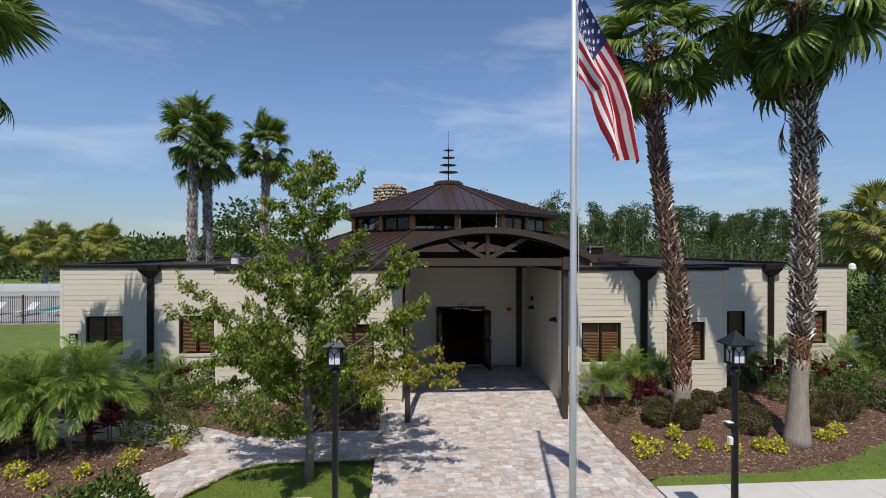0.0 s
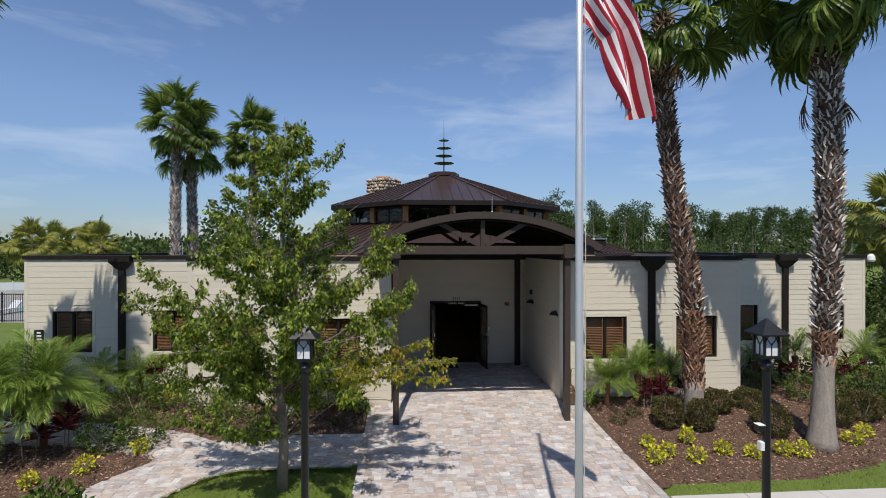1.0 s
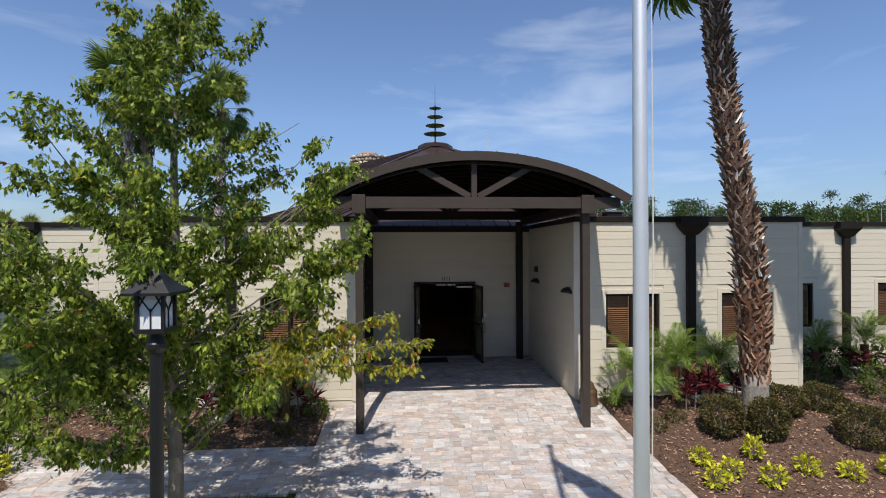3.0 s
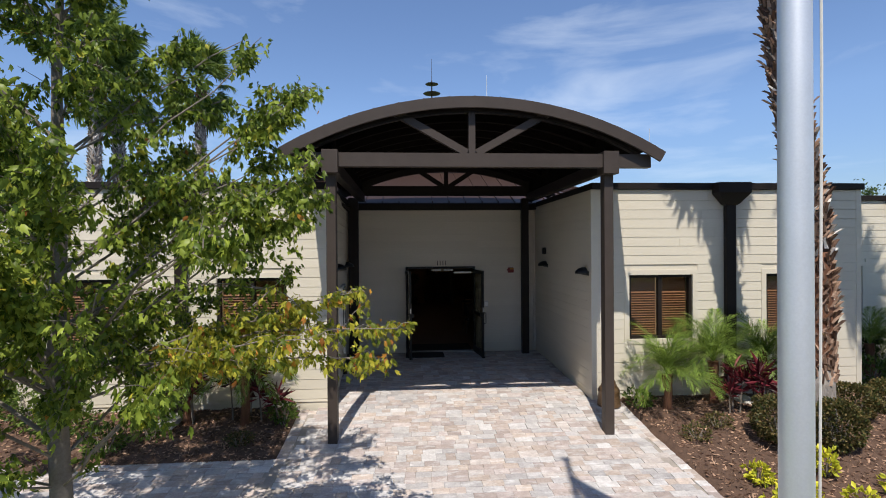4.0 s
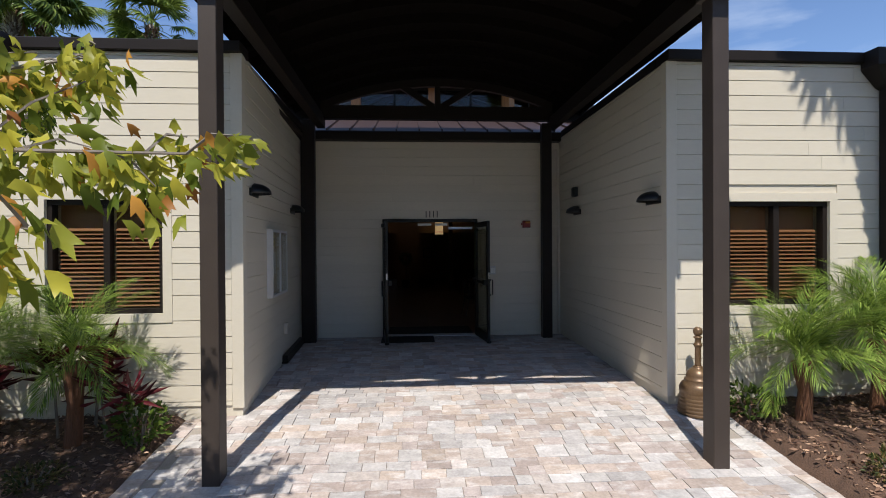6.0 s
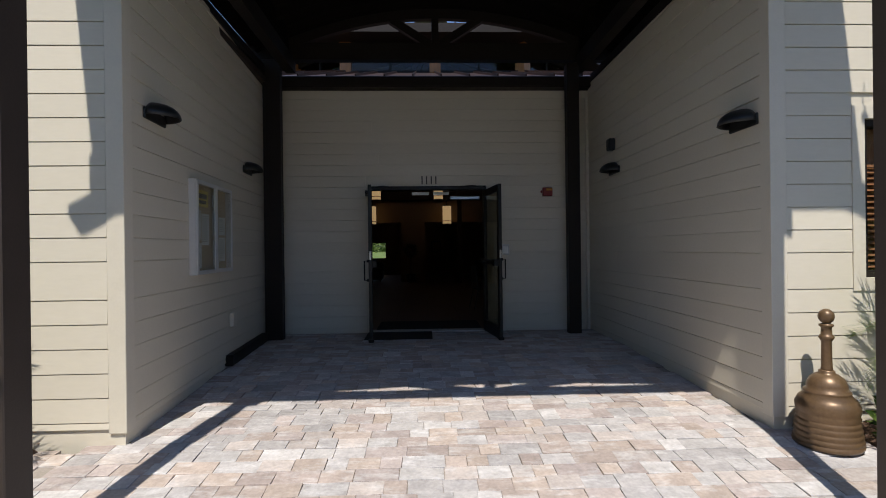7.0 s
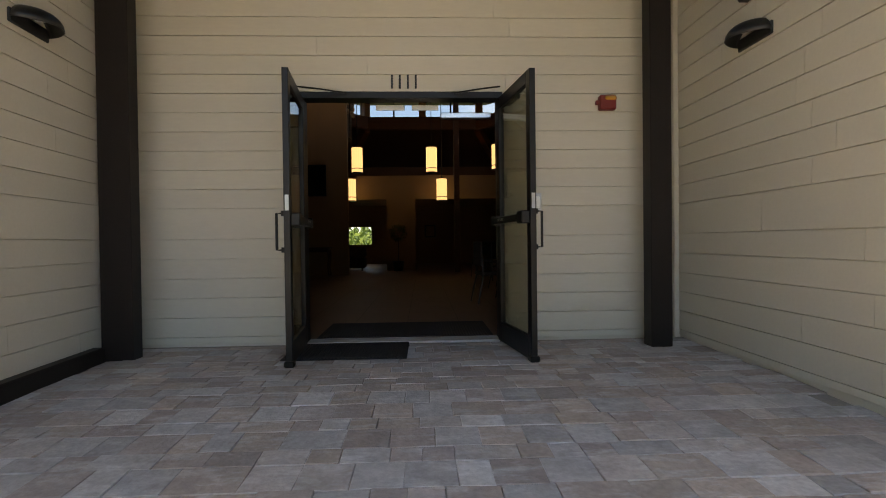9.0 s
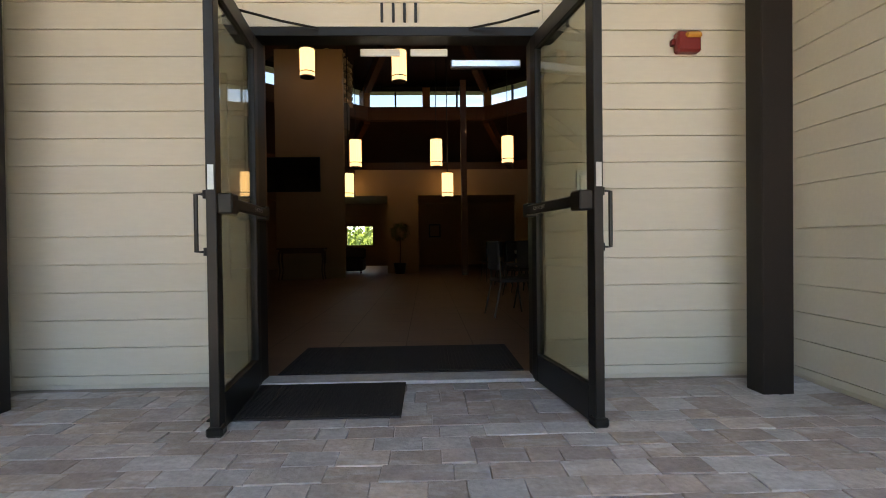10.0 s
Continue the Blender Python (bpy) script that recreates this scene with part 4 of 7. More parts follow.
for x, y, w, top in ((-2.22, 3.85, 0.26, 5.3), (2.72, 3.85, 0.26, 5.3), (1.30, 11.2, 0.17, 5.6), (5.2, 7.0, 0.26, 5.3), (-4.7, 7.0, 0.26, 5.3)):
    structure("column", boxes((x - w / 2, x + w / 2, y - w / 2, y + w / 2, 0.0, top), bevel=0.01), WOOD, "dark cedar column", "column")
SHADE = glow("lamp_shade_glow", (1.0, 0.66, 0.32), 0.30)


def make_pendant(x, y, z, r, h):
    p = thing("pendant_lamp", "lit cream cylinder pendant lamp with dark bands", "pendant lamp", (x, y, z), group="hall pendants")
    part("shade", lathe([(r * 0.96, -h / 2), (r, -h / 2 + 0.01), (r, h / 2 - 0.01), (r * 0.96, h / 2)], 18), SHADE, p, smooth=False)
    for zz in (-h / 2 - 0.02, -h * 0.36, h / 2):
        part("band", lathe([(r * 1.02, zz), (r * 1.02, zz + 0.025)], 18), BLACK, p)
    reach = max(abs(x - CX), abs(y - CY), (abs(x - CX) + abs(y - CY)) / math.sqrt(2))
    top = 6.40 + (5.85 - reach) * 0.353 if reach < DRUM_A else 4.05 + (9.2 - reach) * 0.36
    part("rod", lathe([(0.012, h / 2), (0.012, top - z)], 6), BLACK, p)


for x, y, z, r, h in ((-2.05, 13.0, 3.84, 0.19, 0.86), (0.55, 13.0, 3.84, 0.19, 0.86), (2.86, 12.95, 3.92, 0.19, 0.86), (-2.12, 11.8, 2.68, 0.17, 0.70), (0.85, 11.8, 2.67, 0.17, 0.70),
                      (-2.66, 9.1, 5.36, 0.18, 0.66), (-0.42, 9.1, 5.28, 0.18, 0.74), (3.6, 8.4, 4.2, 0.19, 0.86)):
    make_pendant(x, y, z, r, h)
structure("ceiling_back", boxes((-5.5, 7.0, 12.66, 17.9, 2.60, 2.75)), TAN, "low tan ceiling behind the bulkhead", "ceiling")
# television
SCREEN = material("black_screen", (0.006, 0.006, 0.007), 0.12, vary=0.05, bump=0)
tv = thing("television", "black wall-mounted flat television, switched off", "television", (-3.40, 10.38, 2.82))
part("case", boxes((-0.76, 0.76, -0.05, 0.0, -0.47, 0.47), bevel=0.01), BLACK, tv)
part("screen", boxes((-0.735, 0.735, -0.054, -0.049, -0.445, 0.445)), SCREEN, tv)


def make_console():
    c = thing("console_table", "dark wooden console table with curved legs", "table", (-3.1, 10.1, 0))
    part("top", boxes((-0.62, 0.62, -0.2, 0.2, 0.80, 0.84), bevel=0.008), WOOD, c)
    part("apron", boxes((-0.56, 0.56, -0.15, 0.15, 0.70, 0.80)), WOOD, c)
    for sx in (-0.56, 0.56):
        for sy in (-0.15, 0.15):
            part("leg", tube([(sx, sy, 0.75), (sx * 1.03, sy, 0.55), (sx * 0.97, sy, 0.25), (sx * 1.04, sy, 0.0)], [0.035, 0.028, 0.018, 0.022], 8), WOOD, c)


make_console()
FABRIC = material("dark_upholstery", (0.030, 0.022, 0.020), 0.9, vary=0.2, scale=12, fine=150, bump=0.3)


def make_chair(x, y, turn):
    c = thing("dining_chair", "dark padded stacking chair with steel legs", "chair", (x, y, 0), turn, group="hall chairs")
    part("seat", boxes((-0.21, 0.21, -0.21, 0.21, 0.43, 0.48), bevel=0.015), FABRIC, c)
    part("backrest", boxes((-0.20, 0.20, 0.19, 0.23, 0.58, 0.95), bevel=0.015), FABRIC, c)
    for sx in (-0.19, 0.19):
        part("leg", tube([(sx, -0.17, 0.43), (sx * 1.1, -0.24, 0.0)], 0.012, 8), BLACK, c)
        part("leg", tube([(sx, 0.21, 0.90), (sx, 0.18, 0.43), (sx * 1.1, 0.27, 0.0)], 0.012, 8), BLACK, c)


for x, y, turn in ((1.25, 3.0, 100), (1.75, 3.6, 120), (1.85, 5.4, 60), (2.30, 5.9, 20), (1.95, 7.4, 200), (1.75, 8.6, 190)):
    make_chair(x, y, turn)
tb = thing("round_table", "dark round hall table with a pale cloth edge", "table", (2.55, 6.6, 0))
part("tabletop", lathe([(0.70, 0.70), (0.72, 0.71), (0.72, 0.745), (0.70, 0.755)], 28), WHITE, tb)
part("pedestal", lathe([(0.30, 0.0), (0.28, 0.03), (0.05, 0.08), (0.045, 0.70)], 16), BLACK, tb)
mach = thing("coffee_urn", "black drinks machine on the hall table", "coffee machine", (2.55, 6.6, 0.755))
part("body", boxes((-0.30, 0.30, -0.2, 0.2, 0.0, 0.46), bevel=0.03), BLACK, mach)
part("drip_tray", boxes((-0.2, 0.2, -0.28, -0.2, 0.0, 0.03), bevel=0.008), HOOD, mach)
pic = thing("framed_picture", "dark framed picture on the far wall", "picture", (0.55, 18.04, 1.45))
part("frame", boxes((-0.25, 0.25, -0.03, 0, -0.28, 0.28), bevel=0.006), BLACK, pic)
part("print", boxes((-0.19, 0.19, -0.034, -0.03, -0.22, 0.22)), TAN, pic)
couch = thing("dark_sofa", "low dark sofa in front of the far window", "sofa", (-2.55, 12.9, 0))
part("seat", boxes((-0.9, 0.75, -0.4, 0.4, 0.08, 0.45), bevel=0.05), FABRIC, couch)
part("backrest", boxes((-0.9, 0.75, 0.25, 0.45, 0.45, 0.80), bevel=0.05), FABRIC, couch)
for sx in (-0.8, 0.65):
    part("leg", boxes((sx, sx + 0.06, -0.35, -0.29, 0.0, 0.08)), WOOD, couch)

topiary = thing("potted_tree", "small ball-headed potted tree beside the pier", "potted plant", (-0.62, 12.15, 0))
part("pot", lathe([(0.13, 0.0), (0.15, 0.02), (0.19, 0.30), (0.20, 0.33), (0.17, 0.33), (0.16, 0.28), (0.02, 0.27)], 18), BLACK, topiary)
part("stem", tube([(0, 0, 0.25), (0.02, 0, 0.7), (0, 0.01, 1.15)], [0.022, 0.018, 0.015], 7), WOOD, topiary)
rb = np.random.RandomState(9)
way = rb.normal(size=(420, 3))
way /= np.linalg.norm(way, axis=1)[:, None]
topiary_leaves = (way * (0.16 + 0.12 * rb.rand(420))[:, None] + np.array([0, 0, 1.28]), way + rb.normal(size=(420, 3)) * 0.5)

# ---- plants ----
BARK = material("grey_bark", (0.20, 0.17, 0.14), 0.9, vary=0.25, scale=5, fine=40, bump=0.5, dist=0.01)
PALMBARK = material("grey_palm_trunk", (0.29, 0.255, 0.22), 0.9, vary=0.35, scale=4, fine=22, bump=0.9, dist=0.02, stretch=(3, 3, 0.7))
DARKTRUNK = material("dark_palm_trunk", (0.085, 0.052, 0.037), 0.95, vary=0.3, scale=5, fine=40, bump=0.6, dist=0.015)
FIBRE = material("red_brown_palm_fibre", (0.15, 0.066, 0.034), 0.95, vary=0.35, scale=6, fine=40, bump=0.8, dist=0.02, stretch=(3, 3, 0.5))
BOOTM = material("palm_boot", (0.17, 0.13, 0.105), 0.85, vary=0.3, scale=8, fine=50, bump=0.4, island=0.5, hue=(0.60, 0.57, 0.53))
REDBOOT = material("red_brown_palm_boot", (0.13, 0.062, 0.036), 0.9, vary=0.3, scale=8, fine=50, bump=0.4, island=0.5, hue=(0.30, 0.20, 0.14))
TREELEAF = leafy("tree_leaf", (0.085, 0.155, 0.021), (0.27, 0.325, 0.05), 0.45, 0.40, 0.42)
GOLDLEAF = leafy("turning_leaf", (0.17, 0.25, 0.034), (0.46, 0.41, 0.055), 0.42, 0.42, 0.5)
RUSTLEAF = leafy("rusty_leaf", (0.36, 0.13, 0.035), (0.50, 0.25, 0.045), 0.4, 0.45, 0.4)
PALMLEAF = leafy("fan_palm_leaf", (0.085, 0.15, 0.030), (0.24, 0.30, 0.070), 0.4, 0.34, 0.40)
DEADLEAF = leafy("dead_palm_leaf", (0.20, 0.13, 0.07), (0.26, 0.17, 0.09), 0.3, 0.8, 0.15)
DATELEAF = leafy("date_palm_leaf", (0.10, 0.195, 0.034), (0.28, 0.36, 0.075), 0.42, 0.36, 0.4)
YELLOWLEAF = leafy("lime_leaf", (0.42, 0.46, 0.030), (0.66, 0.60, 0.06), 0.3)
HEDGELEAF = leafy("hedge_leaf", (0.050, 0.080, 0.020), (0.15, 0.105, 0.042), 0.4)
GREENLEAF = leafy("shrub_leaf", (0.048, 0.10, 0.016), (0.12, 0.165, 0.030), 0.4)
REDLEAF = leafy("red_cordyline_leaf", (0.055, 0.012, 0.016), (0.17, 0.024, 0.034), 0.45)
PINELEAF = leafy("pine_needles", (0.032, 0.066, 0.018), (0.08, 0.118, 0.032), 0.3, 0.6, 0.2)
WOODLEAF = leafy("woodland_leaf", (0.034, 0.066, 0.015), (0.09, 0.122, 0.028), 0.35)


def leaf_mesh(name, places, ways, sizes, mat, parent=None, lobed=False, width=0.45, label="", fold=0.25, seed=1):
    """Leaves as folded blades: base, tip and two edges; lobed ones have three points."""
    r = np.random.RandomState(seed)
    P, D = np.asarray(places, float), np.asarray(ways, float)
    D /= np.linalg.norm(D, axis=1)[:, None] + 1e-9
    n = len(P)
    S = np.cross(D, r.normal(size=(n, 3)))
    S /= np.linalg.norm(S, axis=1)[:, None] + 1e-9
    N = np.cross(S, D)
    L = np.asarray(sizes, float)[:, None]
    W = L * width
    if lobed:
        cols = [P, P + D * L * 0.22 + S * W * 0.60 + N * L * fold * 0.3, P + D * L * 0.66 + S * W * 1.1 - N * L * 0.08, P + D * L * 0.58 + S * W * 0.52 + N * L * fold * 0.2,
                P + D * L - N * L * 0.12, P + D * L * 0.58 - S * W * 0.52 + N * L * fold * 0.2, P + D * L * 0.66 - S * W * 1.1 - N * L * 0.08, P + D * L * 0.22 - S * W * 0.60 + N * L * fold * 0.3]
        tri = [(0, 1, 7), (1, 2, 3), (7, 5, 6), (1, 3, 7), (3, 5, 7), (3, 4, 5)]
    else:
        cols = [P, P + D * L * 0.5 + S * W * 0.5 + N * L * fold * 0.5, P + D * L - N * L * fold * 0.3, P + D * L * 0.5 - S * W * 0.5 + N * L * fold * 0.5]
        tri = [(0, 1, 2), (0, 2, 3)]
    k = len(cols)
    V = np.stack(cols, 1).reshape(-1, 3)
    F = (np.arange(n)[:, None, None] * k + np.array(tri)[None]).reshape(-1, 3)
    me = bpy.data.meshes.new(name)
    me.vertices.add(len(V))
    me.vertices.foreach_set("co", V.ravel())
    me.loops.add(F.size)
    me.loops.foreach_set("vertex_index", F.ravel())
    me.polygons.add(len(F))
    me.polygons.foreach_set("loop_start", np.arange(0, F.size, 3))
    me.polygons.foreach_set("loop_total", np.full(len(F), 3))
    me.update()
    me.validate()
    return part(name, me, mat, parent, label)


leaf_mesh("leaves", *topiary_leaves, [0.07] * 420, WOODLEAF, topiary)["kind"] = "stuff"


def limb_points(a, b, sag, n, r):
    a, b = Vector(a), Vector(b)
    pts = []
    for i in range(n + 1):
        f = i / n
        p = a.lerp(b, f)
        p.z += sag * math.sin(math.pi * f)
        if 0 < i < n:
            p += Vector((r.uniform(-1, 1), r.uniform(-1, 1), r.uniform(-1, 1))) * 0.05 * (b - a).length / n * 1.5
        pts.append(p)
    return pts


def make_tree():
    r = random.Random(7)
    x0, y0 = -4.30, -8.90
    z0 = ground_z(x0, y0)
    tree = thing("young_maple_tree", "young broadleaf tree with drooping lobed leaves, some turning yellow", "tree", (x0, y0, z0))
    top = 7.35
    trunk = [Vector((0.0, 0, -0.05)), Vector((0.03, 0.02, 0.8)), Vector((-0.03, 0.04, 2.0)), Vector((0.04, 0.0, 3.4)), Vector((0.0, 0.05, 5.0)), Vector((0.10, 0.0, 6.4)), Vector((0.05, 0, top))]
    part("trunk", tube(trunk, [0.11, 0.095, 0.082, 0.066, 0.045, 0.022, 0.006], 10), BARK, tree, smooth=True)

    def on_trunk(z):
        for p, q in zip(trunk, trunk[1:]):
            if p.z <= z <= q.z:
                return p.lerp(q, (z - p.z) / (q.z - p.z))
        return trunk[-1].copy()

    reach = ([1.2, 1.8, 2.6, 3.5, 4.5, 5.4, 6.3, 7.0], [2.2, 2.7, 2.8, 2.7, 2.25, 1.35, 0.8, 0.35])
    bm = bmesh.new()
    places, ways, gold_p, gold_w = [], [], [], []
    limbs = []
    n = 62
    for i in range(n):
        zt = 1.25 + (6.75 - 1.25) * (i / n) ** 0.95          # height of the limb's tip
        az = i * 2.39996 + r.uniform(-0.3, 0.3)
        if zt < 2.3 and math.cos(az) > 0.1:      # the walk side is kept clear
            continue
        out = float(np.interp(zt, *reach)) * r.uniform(0.66, 1.05)
        rise = out * (r.uniform(0.05, 0.25) if zt < 2.5 else r.uniform(0.45, 0.8))
        a = on_trunk(max(0.95, zt - rise - z0))
        limbs.append((a, Vector((math.cos(az) * out, math.sin(az) * out, zt - z0)), 0.10 * out if zt < 3 else 0.05, False))
    for dx, dy, zt in ((3.28, 0.08, 2.08), (3.20, -0.40, 1.86), (2.85, 0.35, 2.44), (2.35, -0.05, 2.30), (2.25, 0.55, 2.10), (2.55, -0.55, 2.10)):
        limbs.append((on_trunk(r.uniform(1.35, 1.75) - z0), Vector((dx, dy, zt - z0)), 0.12, True))
    for dx, dy, zt in ((1.17, 0.1, 6.35), (0.13, 0.5, 6.95), (-0.5, 0.1, 6.3), (2.30, 0.43, 4.60), (1.9, -0.2, 4.75), (2.1, 0.74, 4.5), (2.5, 0.4, 3.5), (1.9, 1.64, 2.65), (1.4, 1.95, 2.8), (1.7, 1.3, 3.9),
                       (-1.45, 0.2, 5.3), (1.45, 1.0, 5.35), (-0.5, -0.25, 5.6), (-1.7, -0.75, 1.3), (-0.5, -1.45, 1.25), (1.6, -1.3, 1.9), (-3.0, 0.8, 4.0), (-3.1, 0.3, 3.4), (0.45, 0.1, 6.5),
                       (0.5, -1.6, 3.0), (-0.6, -1.8, 2.5), (1.0, -1.6, 3.6), (1.2, -1.4, 2.6), (-1.3, -1.5, 3.2), (0.2, -1.3, 4.3)):
        limbs.append((on_trunk(max(1.0, zt - 0.6 * math.hypot(dx, dy) - 0.5 - z0)), Vector((dx, dy, zt - z0)), 0.04, False))
    for a, b, sag, gold in limbs:
        pts = limb_points(a, b, sag, 5, r)
        L = (b - a).length
        tube(pts, [0.004 + 0.0050 * L * (1 - k / 5) for k in range(6)], 5, bm)
        count = int(8 + L * 6) if gold else int((9 + L * 9.5) * (0.72 if b.z + z0 > 4.6 else 1.0))
        for k in range(count):
            f = 0.12 + 0.88 * (k + 1) / count if gold else r.uniform(0.12, 1.0) ** 0.8
            i = min(int(f * 5), 4)
            base = pts[i].lerp(pts[i + 1], f * 5 - i)
            at = base + Vector((x0, y0, z0))
            if noise.noise(at * 1.15) < (-2.0 if gold and f > 0.45 else -0.20 if gold or at.z > 4.6 else -0.40) or (not gold and -3.75 < at.x < -1.7 and 2.25 < at.z < 2.85 and r.random() < 0.85):
                continue                         # gaps between the leafy sprays
            d = (b - a).normalized() * 0.6 + Vector((r.gauss(0, 1), r.gauss(0, 1), r.gauss(0.15, 0.6))) * 0.6
            tip = base + d.normalized() * r.uniform(0.15, 0.46) * (1.0 if L > 1.5 else 0.8) * (1.15 - 0.45 * f)
            tube([base, base.lerp(tip, 0.5) + Vector((0, 0, 0.03)), tip], [0.005, 0.004, 0.002], 4, bm)
            for _ in range(r.randint(22, 34)):
                p = base.lerp(tip, r.uniform(0.1, 1.08)) + Vector((r.gauss(0, 0.04), r.gauss(0, 0.04), r.gauss(-0.02, 0.04)))
                w = Vector((r.gauss(0, 0.5), r.gauss(0, 0.5), -0.85 + r.gauss(0, 0.35))) + d * 0.2
                g = gold and f > 0.35 or r.random() < 0.05
                (gold_p if g else places).append(p)
                (gold_w if g else ways).append(w)
    part("branchwork", bm, BARK, tree)["kind"] = "stuff"
    rs = np.random.RandomState(3)
    leaf_mesh("leaves", places, ways, rs.uniform(0.058, 0.115, len(places)), TREELEAF, tree, True, 0.25, seed=2)["kind"] = "stuff"
    rust = rs.rand(len(gold_p)) < 0.06
    rust_p, rust_w = [p for p, k in zip(gold_p, rust) if k], [w for w, k in zip(gold_w, rust) if k]
    gold_p, gold_w = [p for p, k in zip(gold_p, rust) if not k], [w for w, k in zip(gold_w, rust) if not k]
    leaf_mesh("red_leaves", rust_p, rust_w, rs.uniform(0.055, 0.11, len(rust_p)), RUSTLEAF, tree, True, 0.27, "orange and red lobed leaves", seed=4)["kind"] = "stuff"
    leaf_mesh("turning_leaves", gold_p, gold_w, rs.uniform(0.055, 0.115, len(gold_p)), GOLDLEAF, tree, True, 0.25, "yellowing lobed leaves", seed=3)["kind"] = "stuff"


make_tree()


# ---- fan palms ----
def fan_frond(seed, radius=0.86, stalk=1.15, droop=50.0, spread=126.0, n=40):
    """A fan leaf on its stalk, drawn along +x: folded blades joined near the stalk, their tips bent over."""
    r = random.Random(seed)
    vs, fs = [], []
    tube_bm = tube([(0, 0, 0), (stalk * 0.5, 0, 0.06), (stalk, 0, 0)], [0.022, 0.016, 0.012], 5)
    me = bpy.data.meshes.new("tmp")
    tube_bm.to_mesh(me)
    vs += [tuple(v.co) for v in me.vertices]
    fs += [tuple(p.vertices) for p in me.polygons]
    bpy.data.meshes.remove(me)
    tube_bm.free()
    w = radius * math.radians(spread) * 0.5 / n * 1.25
    steps = ((0.0, 0.25), (0.22, 0.62), (0.45, 1.15), (0.62, 1.10), (0.76, 0.80), (0.89, 0.42), (1.0, 0.05))
    for i in range(n):
        a = math.radians(-spread + 2 * spread * (i + 0.5) / n + r.uniform(-2.0, 2.0))
        L = radius * (0.74 + 0.30 * math.cos(a * 0.55)) * r.uniform(0.86, 1.06)
        ca, sa = math.cos(a), math.sin(a)
        bend = math.radians(droop * r.uniform(0.65, 1.3))
        k, out, z, last = len(vs), 0.0, 0.0, 0.0
        for f, ww in steps:
            pitch = -0.16 * abs(sa) + bend * max(0.0, f - 0.42) / 0.58
            out, z, last = out + math.cos(pitch) * (f - last) * L, z - math.sin(pitch) * (f - last) * L, f
            x, y, h = stalk + ca * out, sa * out, w * ww
            vs += [(x - sa * h, y + ca * h, z), (x, y, z - h * 0.6), (x + sa * h, y - ca * h, z)]
        for q in range(len(steps) - 1):
            o = k + q * 3
            fs += [(o, o + 1, o + 4, o + 3), (o + 1, o + 2, o + 5, o + 4)]
    me = bpy.data.meshes.new("frond")
    me.from_pydata(vs, [], fs)
    me.update()
    return me


FAN = [fan_frond(s, 0.92, 1.12, d) for s, d in ((1, 45), (2, 75), (3, 95))]
FAN_DEAD = fan_frond(9, 0.8, 0.7, 40, 34, 22)
for me in FAN:
    me.materials.append(PALMLEAF)
FAN_DEAD.materials.append(DEADLEAF)
FAN_GOLD = [me.copy() for me in FAN]
for me in FAN_GOLD:
    me.materials[0] = leafy("yellowing_palm_leaf", (0.20, 0.24, 0.045), (0.36, 0.33, 0.08), 0.35, 0.4, 0.38)


